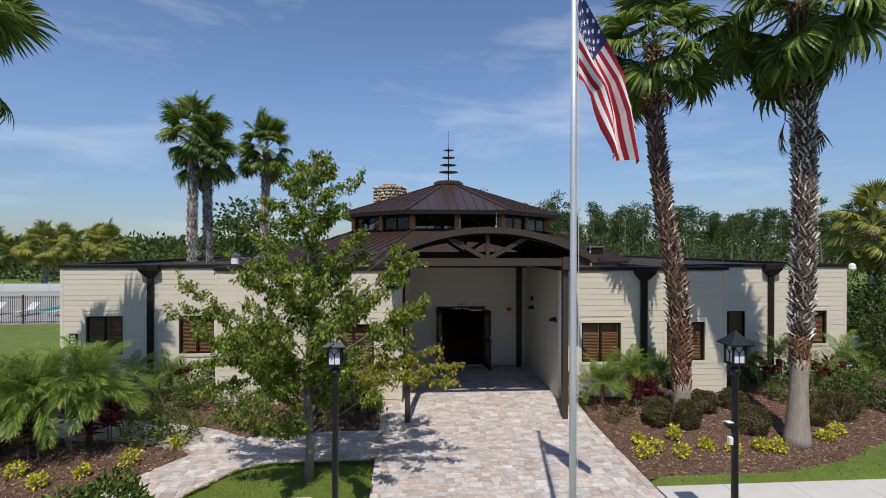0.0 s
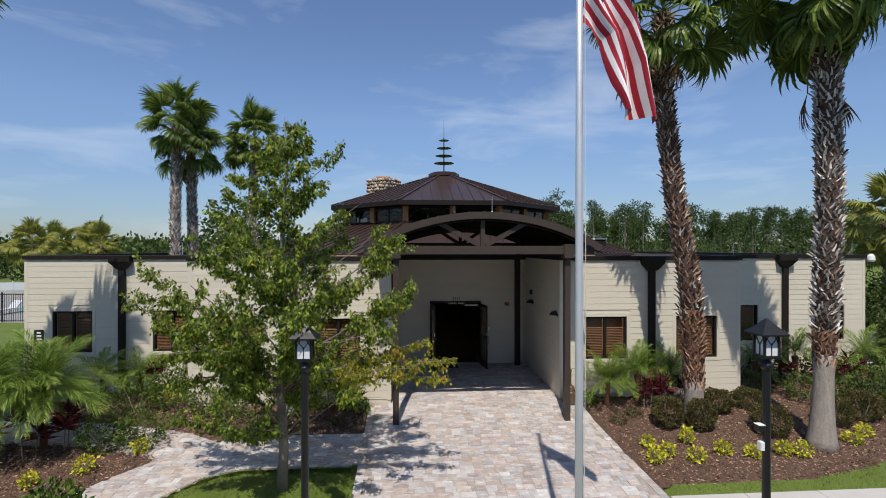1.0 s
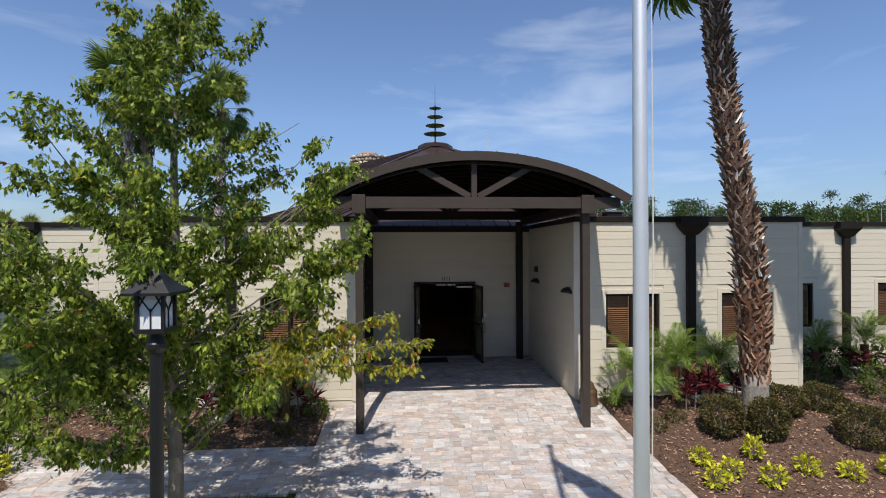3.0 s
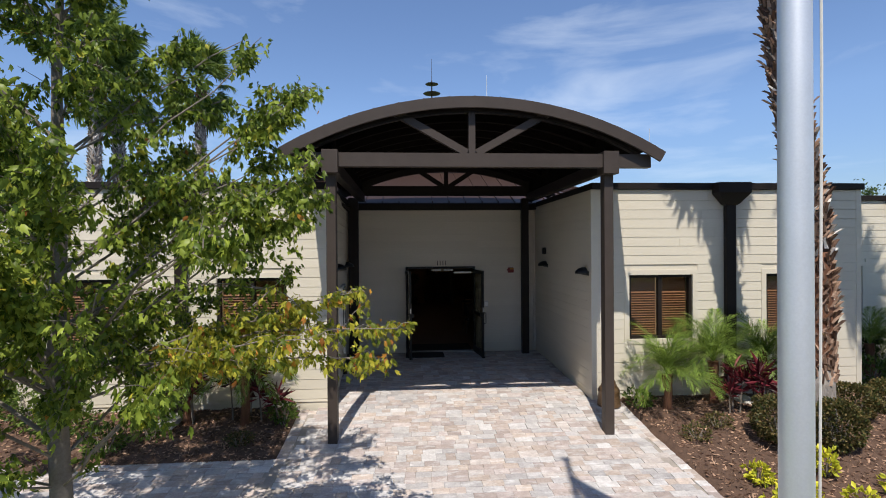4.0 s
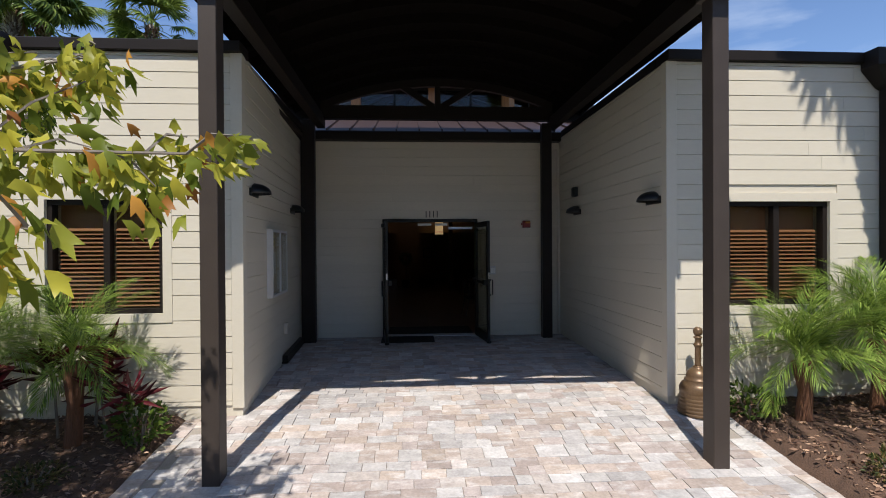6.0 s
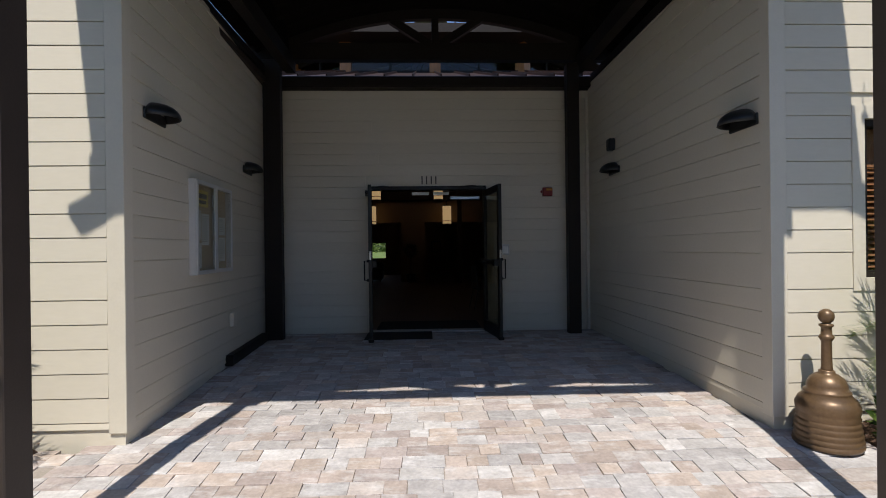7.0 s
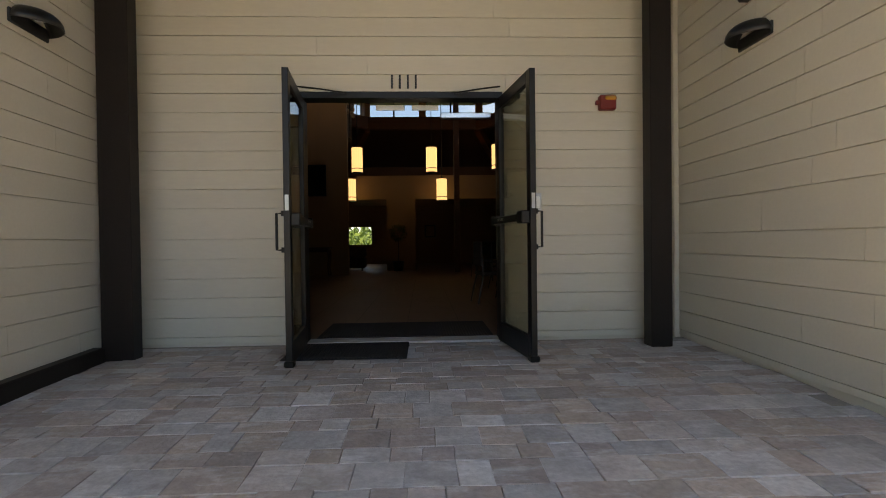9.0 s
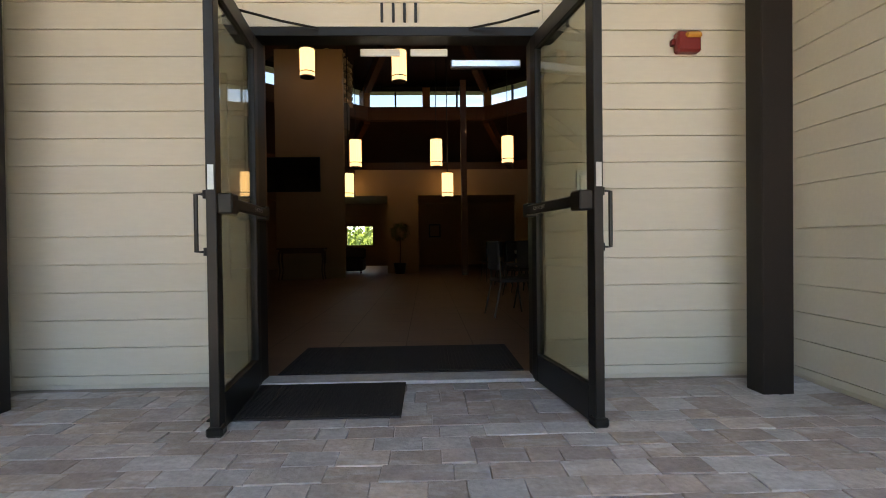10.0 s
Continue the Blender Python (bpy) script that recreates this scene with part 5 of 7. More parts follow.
def make_fan_palm(label, spine, radii, boots_from, fibre, red, n_fronds, size, seed, dead=1, bare=False, lowest=-52, mixed=0.1, fans=None, hang=-0.5):
    r = random.Random(seed)
    palm = thing("fan_palm", label, "palm tree", spine[0], group="fan palms")
    o = Vector(spine[0])
    pts = [Vector(p) - o for p in spine]
    zs = [p.z for p in pts]

    def axis(z):
        return Vector((float(np.interp(z, zs, [p.x for p in pts])), float(np.interp(z, zs, [p.y for p in pts])), z))

    fine = [axis(zs[-1] * i / 40) for i in range(41)]
    rad = [float(np.interp(p.z, [a for a, _ in radii], [b for _, b in radii])) * (1 + 0.035 * math.sin(p.z * 23) * (0.4 if p.z < boots_from else 1)) for p in fine]
    low = [(p, q) for p, q in zip(fine, rad) if p.z <= fibre[0] + 0.3]
    mid = [(p, q) for p, q in zip(fine, rad) if p.z > fibre[0]]
    if len(low) > 1:
        part("trunk_base", tube([p for p, _ in low], [q for _, q in low], 18), PALMBARK, palm, "smooth grey trunk foot", smooth=True)
    shag = [(p, q) for p, q in mid if p.z <= red + 0.25]
    if len(shag) > 1:
        part("fibre_skirt", tube([p for p, _ in shag], [q for _, q in shag], 16), FIBRE, palm, "shaggy red-brown fibre", smooth=True)
    mid = [(p, q) for p, q in mid if p.z > red]
    part("trunk", tube([p for p, _ in mid], [q for _, q in mid], 16), DARKTRUNK if fibre[1] else PALMBARK, palm, smooth=True)
    covers = {False: ([], []), True: ([], [])}
    z, a = boots_from, 0.0
    while z < zs[-1] - 0.1 and not bare:
        a += 2.39996
        z += 0.0074
        c = axis(z)
        R = float(np.interp(z, [p for p, _ in radii], [q for _, q in radii])) * 0.97
        d, s = Vector((math.cos(a), math.sin(a), 0)), Vector((-math.sin(a), math.cos(a), 0))
        w, L, out = r.uniform(0.020, 0.042), r.uniform(0.09, 0.19), r.uniform(0.03, 0.10)
        skew = r.choice((-1, 1)) * r.uniform(0.03, 0.09)
        if z < min(red - 0.25, fibre[0] + 0.65):     # matted fibre, nearly flat
            out, w, L = out * 0.28, w * 0.85, L * 1.2
        elif r.random() < 0.15:
            out *= 1.8
        vs, fs = covers[z < red or z > zs[-1] - 1.2 or r.random() < mixed]
        k = len(vs)
        for f, ww, oo in ((0.0, w, 0.0), (0.6, w * 0.62, out * 0.55), (1.0, w * 0.42 * r.uniform(0.5, 1.4), out)):
            p = c + d * (R + oo) + Vector((0, 0, f * L))
            lean = s * (r.uniform(-0.02, 0.02) + f * skew)
            vs += [p - s * ww + lean, p + d * 0.025 + lean, p + s * ww + lean, p - d * 0.03 + lean]
        for q in (0, 1):
            b = k + q * 4
            fs += [(b + i, b + (i + 1) % 4, b + 4 + (i + 1) % 4, b + 4 + i) for i in range(4)]
        fs.append((k + 8, k + 9, k + 10, k + 11))
    for reddish, (vs, fs) in covers.items():
        if vs:
            quads("boot_cover", vs, fs, REDBOOT if reddish else BOOTM, palm, "shaggy red-brown leaf bases" if reddish else "broken pale leaf bases")["kind"] = "stuff"
    head = pts[-1]
    for i in range(n_fronds):
        f = (i + 0.5) / n_fronds
        el = 88 - (88 - lowest) * f ** 0.85 + r.uniform(-15, 15)
        az = i * 137.5 + r.uniform(-28, 28)
        me = (fans or FAN)[0 if el > 35 else (1 if el > -10 else 2)]
        ob = part("frond", me, None, palm)
        ob.matrix_basis = Matrix.Translation(head + Vector((0, 0, 0.25 * math.sin(radians(el))))) @ pose(0, 0, 0, 0, -el, az) @ pose(0, 0, 0, r.uniform(-40, 40), 0, 0) @ Matrix.Diagonal((size * r.uniform(0.78, 1.15),) * 3 + (1,))
    for i in range(dead):
        ob = part("dead_frond", FAN_DEAD, None, palm, "hanging dried frond")
        ob.matrix_basis = Matrix.Translation(head + Vector((0.18 * math.cos(i * 2 + 0.3), 0.18 * math.sin(i * 2 + 0.3) - 0.1, hang))) @ pose(0, 0, 0, 0, 80, 20 + i * 130) @ Matrix.Diagonal((size,) * 3 + (1,))
    return palm


make_fan_palm("tall fan palm with rough peeling leaf bases beside the porch",
              [(5.62, -6.40, -0.10), (5.58, -6.40, 1.8), (5.48, -6.40, 3.5), (5.28, -6.40, 4.5), (5.08, -6.40, 5.6), (4.92, -6.40, 6.9), (4.74, -6.40, 8.8), (4.76, -6.40, 10.4)],
              [(0, 0.27), (0.5, 0.235), (1.5, 0.24), (2.6, 0.255), (4, 0.22), (8, 0.19), (10.5, 0.20)], 0.80, (0.85, True), 2.7, 34, 1.06, 31, 2, mixed=0.8)
make_fan_palm("tall fan palm with a swollen grey foot and pale leaf bases",
              [(7.98, -7.72, -0.45), (8.02, -7.72, 1.0), (8.07, -7.72, 2.38), (8.18, -7.72, 5.32), (8.12, -7.72, 8.25), (7.97, -7.72, 11.1)],
              [(0, 0.37), (0.25, 0.31), (0.6, 0.265), (1.0, 0.232), (1.7, 0.205), (2.2, 0.215), (2.9, 0.235), (8, 0.235), (12, 0.23)], 2.00, (2.05, True), 2.8, 42, 1.34, 32, 2, lowest=-74, hang=-2.1)
make_fan_palm("fan palm at the edge of the front lawn",
              [(-13.3, -8.0, -0.45), (-13.2, -8.0, 4.0), (-12.95, -8.0, 9.6)], [(0, 0.34), (1, 0.24), (10, 0.2)], 2.5, (1.5, True), 0, 32, 1.15, 33, 0)
for (x, y, z), lean, seed in (((-13.2, 7.0, 10.5), 0.1, 41), ((-12.95, 8.0, 9.5), -0.1, 42), ((-10.3, 10.0, 10.4), 0.15, 43)):
    make_fan_palm("tall fan palm rising behind the building", [(x + lean, y, -0.5), (x - lean, y, 5.0), (x, y, z)], [(0, 0.3), (1, 0.22), (11, 0.17)], 2.0, (0.4, False), 0, 32, 1.02, seed, 1)


# ---- feathery date palms, cordylines, shrubs ----
def feather_frond(seed, L=1.25, bend=80.0):
    """A plume along +x that bends down by `bend` degrees over its length."""
    r = random.Random(seed)
    vs, fs = [], []
    line = [Vector((0, 0, 0))]
    for i in range(20):
        a = -radians(bend) * ((i + 0.5) / 20) ** 1.4
        line.append(line[-1] + Vector((math.cos(a), 0, math.sin(a))) * L / 20)

    def mid(f):
        i = min(int(f * 20), 19)
        return line[i].lerp(line[i + 1], f * 20 - i)

    for i in range(11):
        p = mid(i / 10)
        w = 0.010 * (1 - i / 11)
        vs += [p + Vector((0, w, 0)), p + Vector((0, -w, 0))]
    fs += [(2 * i, 2 * i + 1, 2 * i + 3, 2 * i + 2) for i in range(10)]
    n = 70
    for i in range(n):
        f = 0.14 + 0.85 * i / n
        p = mid(f)
        t = (mid(min(f + 0.03, 1)) - p).normalized()
        up = Vector((-t.z, 0, t.x))
        ll = 0.37 * math.sin(math.pi * (0.2 + 0.72 * f)) * r.uniform(0.75, 1.12)
        for s in (-1, 1):
            d = (t * r.uniform(0.6, 1.1) + Vector((0, s * r.uniform(0.35, 0.7), 0)) + up * r.uniform(-0.2, 0.5)).normalized()
            side = d.cross(up).normalized() * 0.0050
            m2 = p + d * ll * 0.5
            q = p + d * ll - Vector((0, 0, r.uniform(0.2, 0.5) * ll))
            k = len(vs)
            vs += [p, m2 + side, q, m2 - side]
            fs.append((k, k + 1, k + 2, k + 3))
    me = bpy.data.meshes.new("frond")
    me.from_pydata([tuple(v) for v in vs], [], fs)
    me.materials.append(DATELEAF)
    me.update()
    return me


FEATHER = [feather_frond(s, 1.25, d) for s, d in ((1, 60), (2, 85), (3, 100))]


def make_date_palm(x, y, trunk_h, size, n, seed):
    r = random.Random(seed)
    z = bed_z(x, y)
    palm = thing("pygmy_date_palm", "low feathery pygmy date palm in the mulch bed", "palm", (x, y, z), group="pygmy date palms")
    part("trunk", tube([(0, 0, -0.05), (0.03, 0, trunk_h * 0.5), (0, 0.02, trunk_h)], [0.085, 0.07, 0.10], 10), FIBRE, palm)
    for i in range(n):
        el = 84 - 66 * (i + 0.5) / n + r.uniform(-8, 8)
        ob = part("frond", FEATHER[0 if el > 62 else (1 if el > 42 else 2)], None, palm)
        ob.matrix_basis = pose(0, 0, trunk_h, 0, -el, i * 137.5 + r.uniform(-15, 15)) @ pose(0, 0, 0, r.uniform(-20, 20), 0, 0) @ Matrix.Diagonal((size * r.uniform(0.85, 1.1),) * 3 + (1,))


for x, y, h, s, n, seed in ((3.80, -5.10, 0.62, 0.86, 26, 1), (4.75, -5.0, 0.78, 0.90, 28, 2), (5.75, -4.95, 0.72, 0.84, 24, 3), (10.9, -3.3, 0.9, 0.95, 20, 4), (13.2, -3.4, 0.8, 0.95, 20, 5), (9.6, -3.2, 0.7, 0.9, 18, 12),
                            (-3.75, -5.05, 0.82, 0.80, 24, 6), (-4.75, -4.95, 0.85, 0.82, 24, 7), (-10.2, -6.75, 1.25, 1.38, 44, 8), (-11.1, -7.2, 1.15, 1.38, 44, 9), (-12.2, -7.0, 1.05, 1.4, 40, 10), (-9.75, -3.4, 0.6, 0.85, 24, 11), (-10.7, -3.6, 0.6, 0.85, 24, 13), (-13.2, -7.6, 0.7, 1.4, 30, 14)):
    make_date_palm(x, y, h, s, n, seed)


def make_cordyline(x, y, seed, size=1.0, mat=REDLEAF):
    r = random.Random(seed)
    c = thing("red_cordyline", "dark red cordyline with strappy leaves", "cordyline", (x, y, bed_z(x, y)), group="cordylines")
    P, D, S = [], [], []
    for k in range(r.randint(2, 3)):
        bx, by, h = r.uniform(-0.16, 0.16), r.uniform(-0.16, 0.16), r.uniform(0.42, 0.85) * size
        part("stem", tube([(bx, by, -0.05), (bx * 1.2, by * 1.1, h * 0.5), (bx * 1.4, by * 1.4, h)], [0.016, 0.013, 0.011], 6), BARK, c)
        for i in range(26):
            az, el = i * 2.4, r.uniform(-0.35, 1.2)
            P.append((bx * 1.4, by * 1.4, h + r.uniform(-0.16, 0.05)))
            D.append((math.cos(az) * math.cos(el), math.sin(az) * math.cos(el), math.sin(el)))
            S.append(r.uniform(0.24, 0.46) * size)
    leaf_mesh("leaves", P, D, S, mat, c, False, 0.13, seed=seed, fold=0.2)


for i, (x, y, s) in enumerate(((4.70, -5.55, 0.85), (5.15, -5.75, 0.9), (5.60, -5.60, 0.9), (6.0, -5.45, 0.8), (11.6, -3.6, 1.0), (12.4, -3.7, 1.0), (10.2, -3.9, 0.9), (-3.35, -4.95, 0.9), (-3.9, -4.75, 1.0), (-4.5, -4.85, 1.0), (-5.2, -5.2, 0.9),
                               (-9.8, -6.75, 1.1), (-10.2, -7.2, 1.1), (-11.0, -7.5, 1.2), (-12.1, -7.4, 1.1), (-9.5, -3.1, 1.1), (-12.6, -2.9, 1.0))):
    make_cordyline(x, y, 60 + i, s)


def clump(name, label, category, x, y, w, h, count, leaf, mat, seed, group, lumpy=0.25, base=None, width=0.5, boxy=0.0):
    """A shrub: short stems and a shell of leaves with an uneven outline."""
    r = np.random.RandomState(seed)
    z = bed_z(x, y) if base is None else base
    sh = thing(name, label, category, (x, y, z), group=group)
    bm = bmesh.new()
    for k in range(5):
        a = k * 1.256 + r.uniform(0, 0.5)
        tube([(0.03 * math.cos(a), 0.03 * math.sin(a), -0.04), (0.22 * w * math.cos(a), 0.22 * w * math.sin(a), h * 0.45), (0.34 * w * math.cos(a), 0.34 * w * math.sin(a), h * 0.8)], [0.014, 0.009, 0.004], 5, bm)
    part("stemwork", bm, BARK, sh)["kind"] = "stuff"
    u = r.normal(size=(count, 3))
    u /= np.linalg.norm(u, axis=1)[:, None]
    if boxy:
        u = u / (np.abs(u).max(1)[:, None] ** boxy)
    ph = r.uniform(0, 6, 6)
    lump = 1 + lumpy * (np.sin(u[:, 0] * 4 + ph[0]) * np.sin(u[:, 1] * 5 + ph[1]) + 0.6 * np.sin(u[:, 2] * 6 + ph[2] + u[:, 0] * 5))
    rad = (0.66 + 0.34 * r.rand(count) ** 0.4) * lump
    P = u * rad[:, None] * np.array([w / 2, w / 2, h / 2]) + np.array([0, 0, h * 0.5])
    P[:, 2] = np.maximum(P[:, 2], 0.02)
    D = u + r.normal(size=(count, 3)) * 0.7 + np.array([0, 0, 0.35])
    ob = leaf_mesh("leaves", P, D, r.uniform(0.7, 1.25, count) * leaf, mat, sh, False, width, seed=seed)
    ob["kind"] = "stuff"
    return sh


for i, (x, y) in enumerate(((3.82, -7.52), (4.05, -8.0), (3.58, -8.30), (4.80, -7.47), (5.37, -7.99), (4.55, -8.30), (6.71, -8.15), (7.06, -8.25), (8.86, -7.65), (9.54, -7.25), (-7.93, -7.0), (-8.6, -7.9), (-9.32, -8.45), (-9.93, -8.93), (-10.8, -8.32), (-8.6, -4.1), (5.95, -8.2))):
    clump("lime_shrub", "small bright yellow-green shrub in bark mulch", "shrub", x, y, 0.27 + 0.03 * (i % 3), 0.24 + 0.03 * (i % 4), 150, 0.085, YELLOWLEAF, 100 + i, "small lime shrubs", 0.3, width=0.55)
for i, (x, y, w, h) in enumerate(((4.74, -6.70, 0.70, 0.70), (5.50, -6.92, 0.62, 0.70), (6.45, -6.1, 0.7, 0.55), (7.15, -7.15, 0.85, 0.70), (7.6, -5.7, 0.75, 0.55), (9.35, -6.55, 0.85, 0.70), (10.5, -6.2, 0.95, 0.7))):
    clump("clipped_shrub", "rounded dark green shrub with bronze tips", "shrub", x, y, w, h, 3600, 0.048, HEDGELEAF, 200 + i, "clipped shrubs", 0.10, width=0.6, boxy=0.35)
for i, (x, y, w, h, n) in enumerate(((3.4, -4.85, 0.45, 0.3, 220), (-3.1, -5.05, 0.45, 0.42, 300), (-5.6, -5.9, 0.6, 0.4, 320), (-5.1, -5.5, 0.4, 0.28, 160),
                                      (-6.5, -5.4, 0.9, 0.6, 600), (-7.3, -4.9, 1.0, 0.7, 700), (-8.5, -4.4, 1.1, 0.8, 900), (-9.2, -4.7, 1.2, 0.75, 900), (-9.0, -3.0, 1.1, 0.95, 800), (-8.35, -3.3, 1.0, 0.9, 700), (-8.1, -6.6, 1.1, 0.7, 900), (-8.9, -6.75, 1.1, 0.75, 900), (9.9, -4.9, 1.2, 0.75, 900), (12.0, -5.0, 1.3, 0.9, 1100), (13.4, -4.8, 1.3, 0.8, 800), (11.0, -4.9, 1.1, 0.6, 600), (14.8, -4.4, 1.4, 0.9, 900), (8.8, -4.0, 0.9, 0.6, 500))):
    clump("leafy_shrub", "loose green shrub in the mulch bed", "shrub", x, y, w, h, n, 0.085, GREENLEAF, 300 + i, "leafy shrubs", 0.3)
for i, (x, y, w, h) in enumerate(((3.62, -6.35, 0.42, 0.20), (4.15, -6.05, 0.40, 0.20), (-3.6, -5.8, 0.40, 0.18))):
    clump("low_shrub", "low bronze-green shrub close to the mulch", "shrub", x, y, w, h, 420, 0.045, HEDGELEAF, 380 + i, "low shrubs", 0.3)
for i, (x, y, w, h) in enumerate(((17.4, -1.1, 2.3, 2.1), (19.4, -1.3, 2.4, 2.1), (16.9, 1.6, 2.2, 2.6), (19.0, 1.4, 2.4, 2.7))):
    clump("clipped_hedge", "tall clipped dark green hedge beside the end wall", "hedge", x, y, w, h, 4200, 0.10, WOODLEAF, 400 + i, "hedges by the end wall", 0.05, base=ground_z(x, y), boxy=0.75)
for i, (x, y, w, h) in enumerate(((11.2, -5.6, 1.2, 0.75), (12.6, -5.9, 1.2, 0.7), (13.9, -5.6, 1.3, 0.8), (15.2, -5.2, 1.3, 0.8), (12.0, -3.0, 1.3, 0.9), (13.9, -2.9, 1.2, 0.9), (10.3, -2.9, 1.1, 0.8))):
    clump("leafy_shrub", "loose green shrub in the mulch bed", "shrub", x, y, w, h, 1500, 0.085, WOODLEAF, 420 + i, "leafy shrubs", 0.3)
clump("leafy_shrub", "glossy green shrub beside the curved walk", "shrub", -7.45, -11.0, 1.5, 1.05, 2600, 0.11, GREENLEAF, 350, "leafy shrubs", 0.25, base=ground_z(-7.45, -11.0))
clump("leafy_shrub", "glossy green shrub beside the curved walk", "shrub", -6.5, -11.7, 1.2, 0.8, 1300, 0.11, GREENLEAF, 351, "leafy shrubs", 0.25, base=ground_z(-6.5, -11.7))


# ---- grass blades and bark chips ----
def scatter(name, label, category, inside, x0, x1, y0, y1, count, size, mat, seed, upright, height, width):
    r = np.random.RandomState(seed)
    P, D = [], []
    while len(P) < count:
        x, y = r.uniform(x0, x1), r.uniform(y0, y1)
        if inside(x, y):
            P.append((x, y, height(x, y)))
            D.append((r.normal(0, 0.5), r.normal(0, 0.5), 1.0) if upright else (r.normal(), r.normal(), r.uniform(-0.05, 0.35)))
    ob = leaf_mesh(name, P, D, r.uniform(size[0], size[1], count), mat, None, False, width, seed=seed, fold=0.1)
    return tagged(ob, label, category, kind="stuff")


def lawn(x, y):
    return not paved(x, y, 0.02) and not bedded(x, y) and not sidewalk(x, y)


scatter("grass_tuft", "short green lawn grass under the young tree", "grass", lawn, -7.5, -2.95, -10.7, -7.9, 16000, (0.03, 0.07), BLADE, 5, True, lambda x, y: ground_z(x, y) - 0.005, 0.12)
scatter("grass_tuft", "short green grass strip along the sidewalk", "grass", lawn, 3.25, 14, -9.6, -6.0, 9000, (0.03, 0.07), BLADE, 6, True, lambda x, y: ground_z(x, y) - 0.005, 0.12)
scatter("bark_chips", "loose bark mulch chips", "mulch", bedded, 3.22, 12.0, -9.3, -3.0, 22000, (0.025, 0.085), CHIPS, 7, False, lambda x, y: bed_z(x, y) + 0.008, 0.35)
scatter("bark_chips", "loose bark mulch chips", "mulch", bedded, -14.0, -2.95, -10.2, -3.0, 20000, (0.025, 0.085), CHIPS, 8, False, lambda x, y: bed_z(x, y) + 0.008, 0.35)

# ---- flag, lamps, outdoor things ----
pole = thing("flagpole", "tall silver aluminium flagpole with its halyard", "flagpole", (0.485, -12.3, ramp_z(-12.3)))
part("shaft", lathe([(0.058, 0.0), (0.056, 3.0), (0.048, 7.0), (0.036, 10.3)], 20), STEEL, pole, smooth=True)
part("base_collar", lathe([(0.14, 0.0), (0.14, 0.02), (0.09, 0.06), (0.07, 0.12), (0.06, 0.13)], 20), STEEL, pole)
part("ball", lathe([(0.07 * math.sin(math.pi * (i + 0.3) / 10.6), 10.36 - 0.07 * math.cos(math.pi * (i + 0.3) / 10.6)) for i in range(11)], 16), STEEL, pole)
ROPE = material("white_rope", (0.62, 0.60, 0.55), 0.9, vary=0.1)
part("halyard", tube([(0.062, -0.02, 1.2), (0.085, -0.02, 4.0), (0.07, -0.02, 8.0), (0.045, 0, 10.2)], 0.005, 6), ROPE, pole)
part("cleat", boxes((0.05, 0.09, -0.03, 0.01, 1.12, 1.28), bevel=0.006), STEEL, pole)
FLAG_RED = material("red_bunting", (0.38, 0.010, 0.028), 0.75, vary=0.1, bump=0.05)
FLAG_WHITE = material("white_bunting", (0.80, 0.78, 0.78), 0.75, vary=0.05, bump=0.05)
FLAG_BLUE = material("navy_bunting", (0.012, 0.024, 0.11), 0.75, vary=0.1, bump=0.05)


def flag_at(u, v):
    """Place on the limp flag: u along the fly, v up the hoist (0 to 1)."""
    us = (0.0, 0.3, 0.5, 0.75, 1.0)
    tx, tz = np.interp(u, us, (0.05, 0.47, 0.73, 0.90, 1.02)), np.interp(u, us, (9.02, 8.02, 7.47, 6.95, 6.08))
    bx, bz = np.interp(u, us, (0.05, 0.18, 0.31, 0.42, 0.50)), np.interp(u, us, (7.45, 7.36, 7.18, 6.60, 6.20))
    fold = math.sin(9.0 * v + 4.0 * u) * (0.05 + 0.16 * u) + 0.05 * math.sin(16 * v - 3 * u) * u
    return Vector((float(bx + (tx - bx) * v) + 0.03 * math.sin(8 * u + 5 * v), -0.10 * u + fold, float(bz + (tz - bz) * v)))


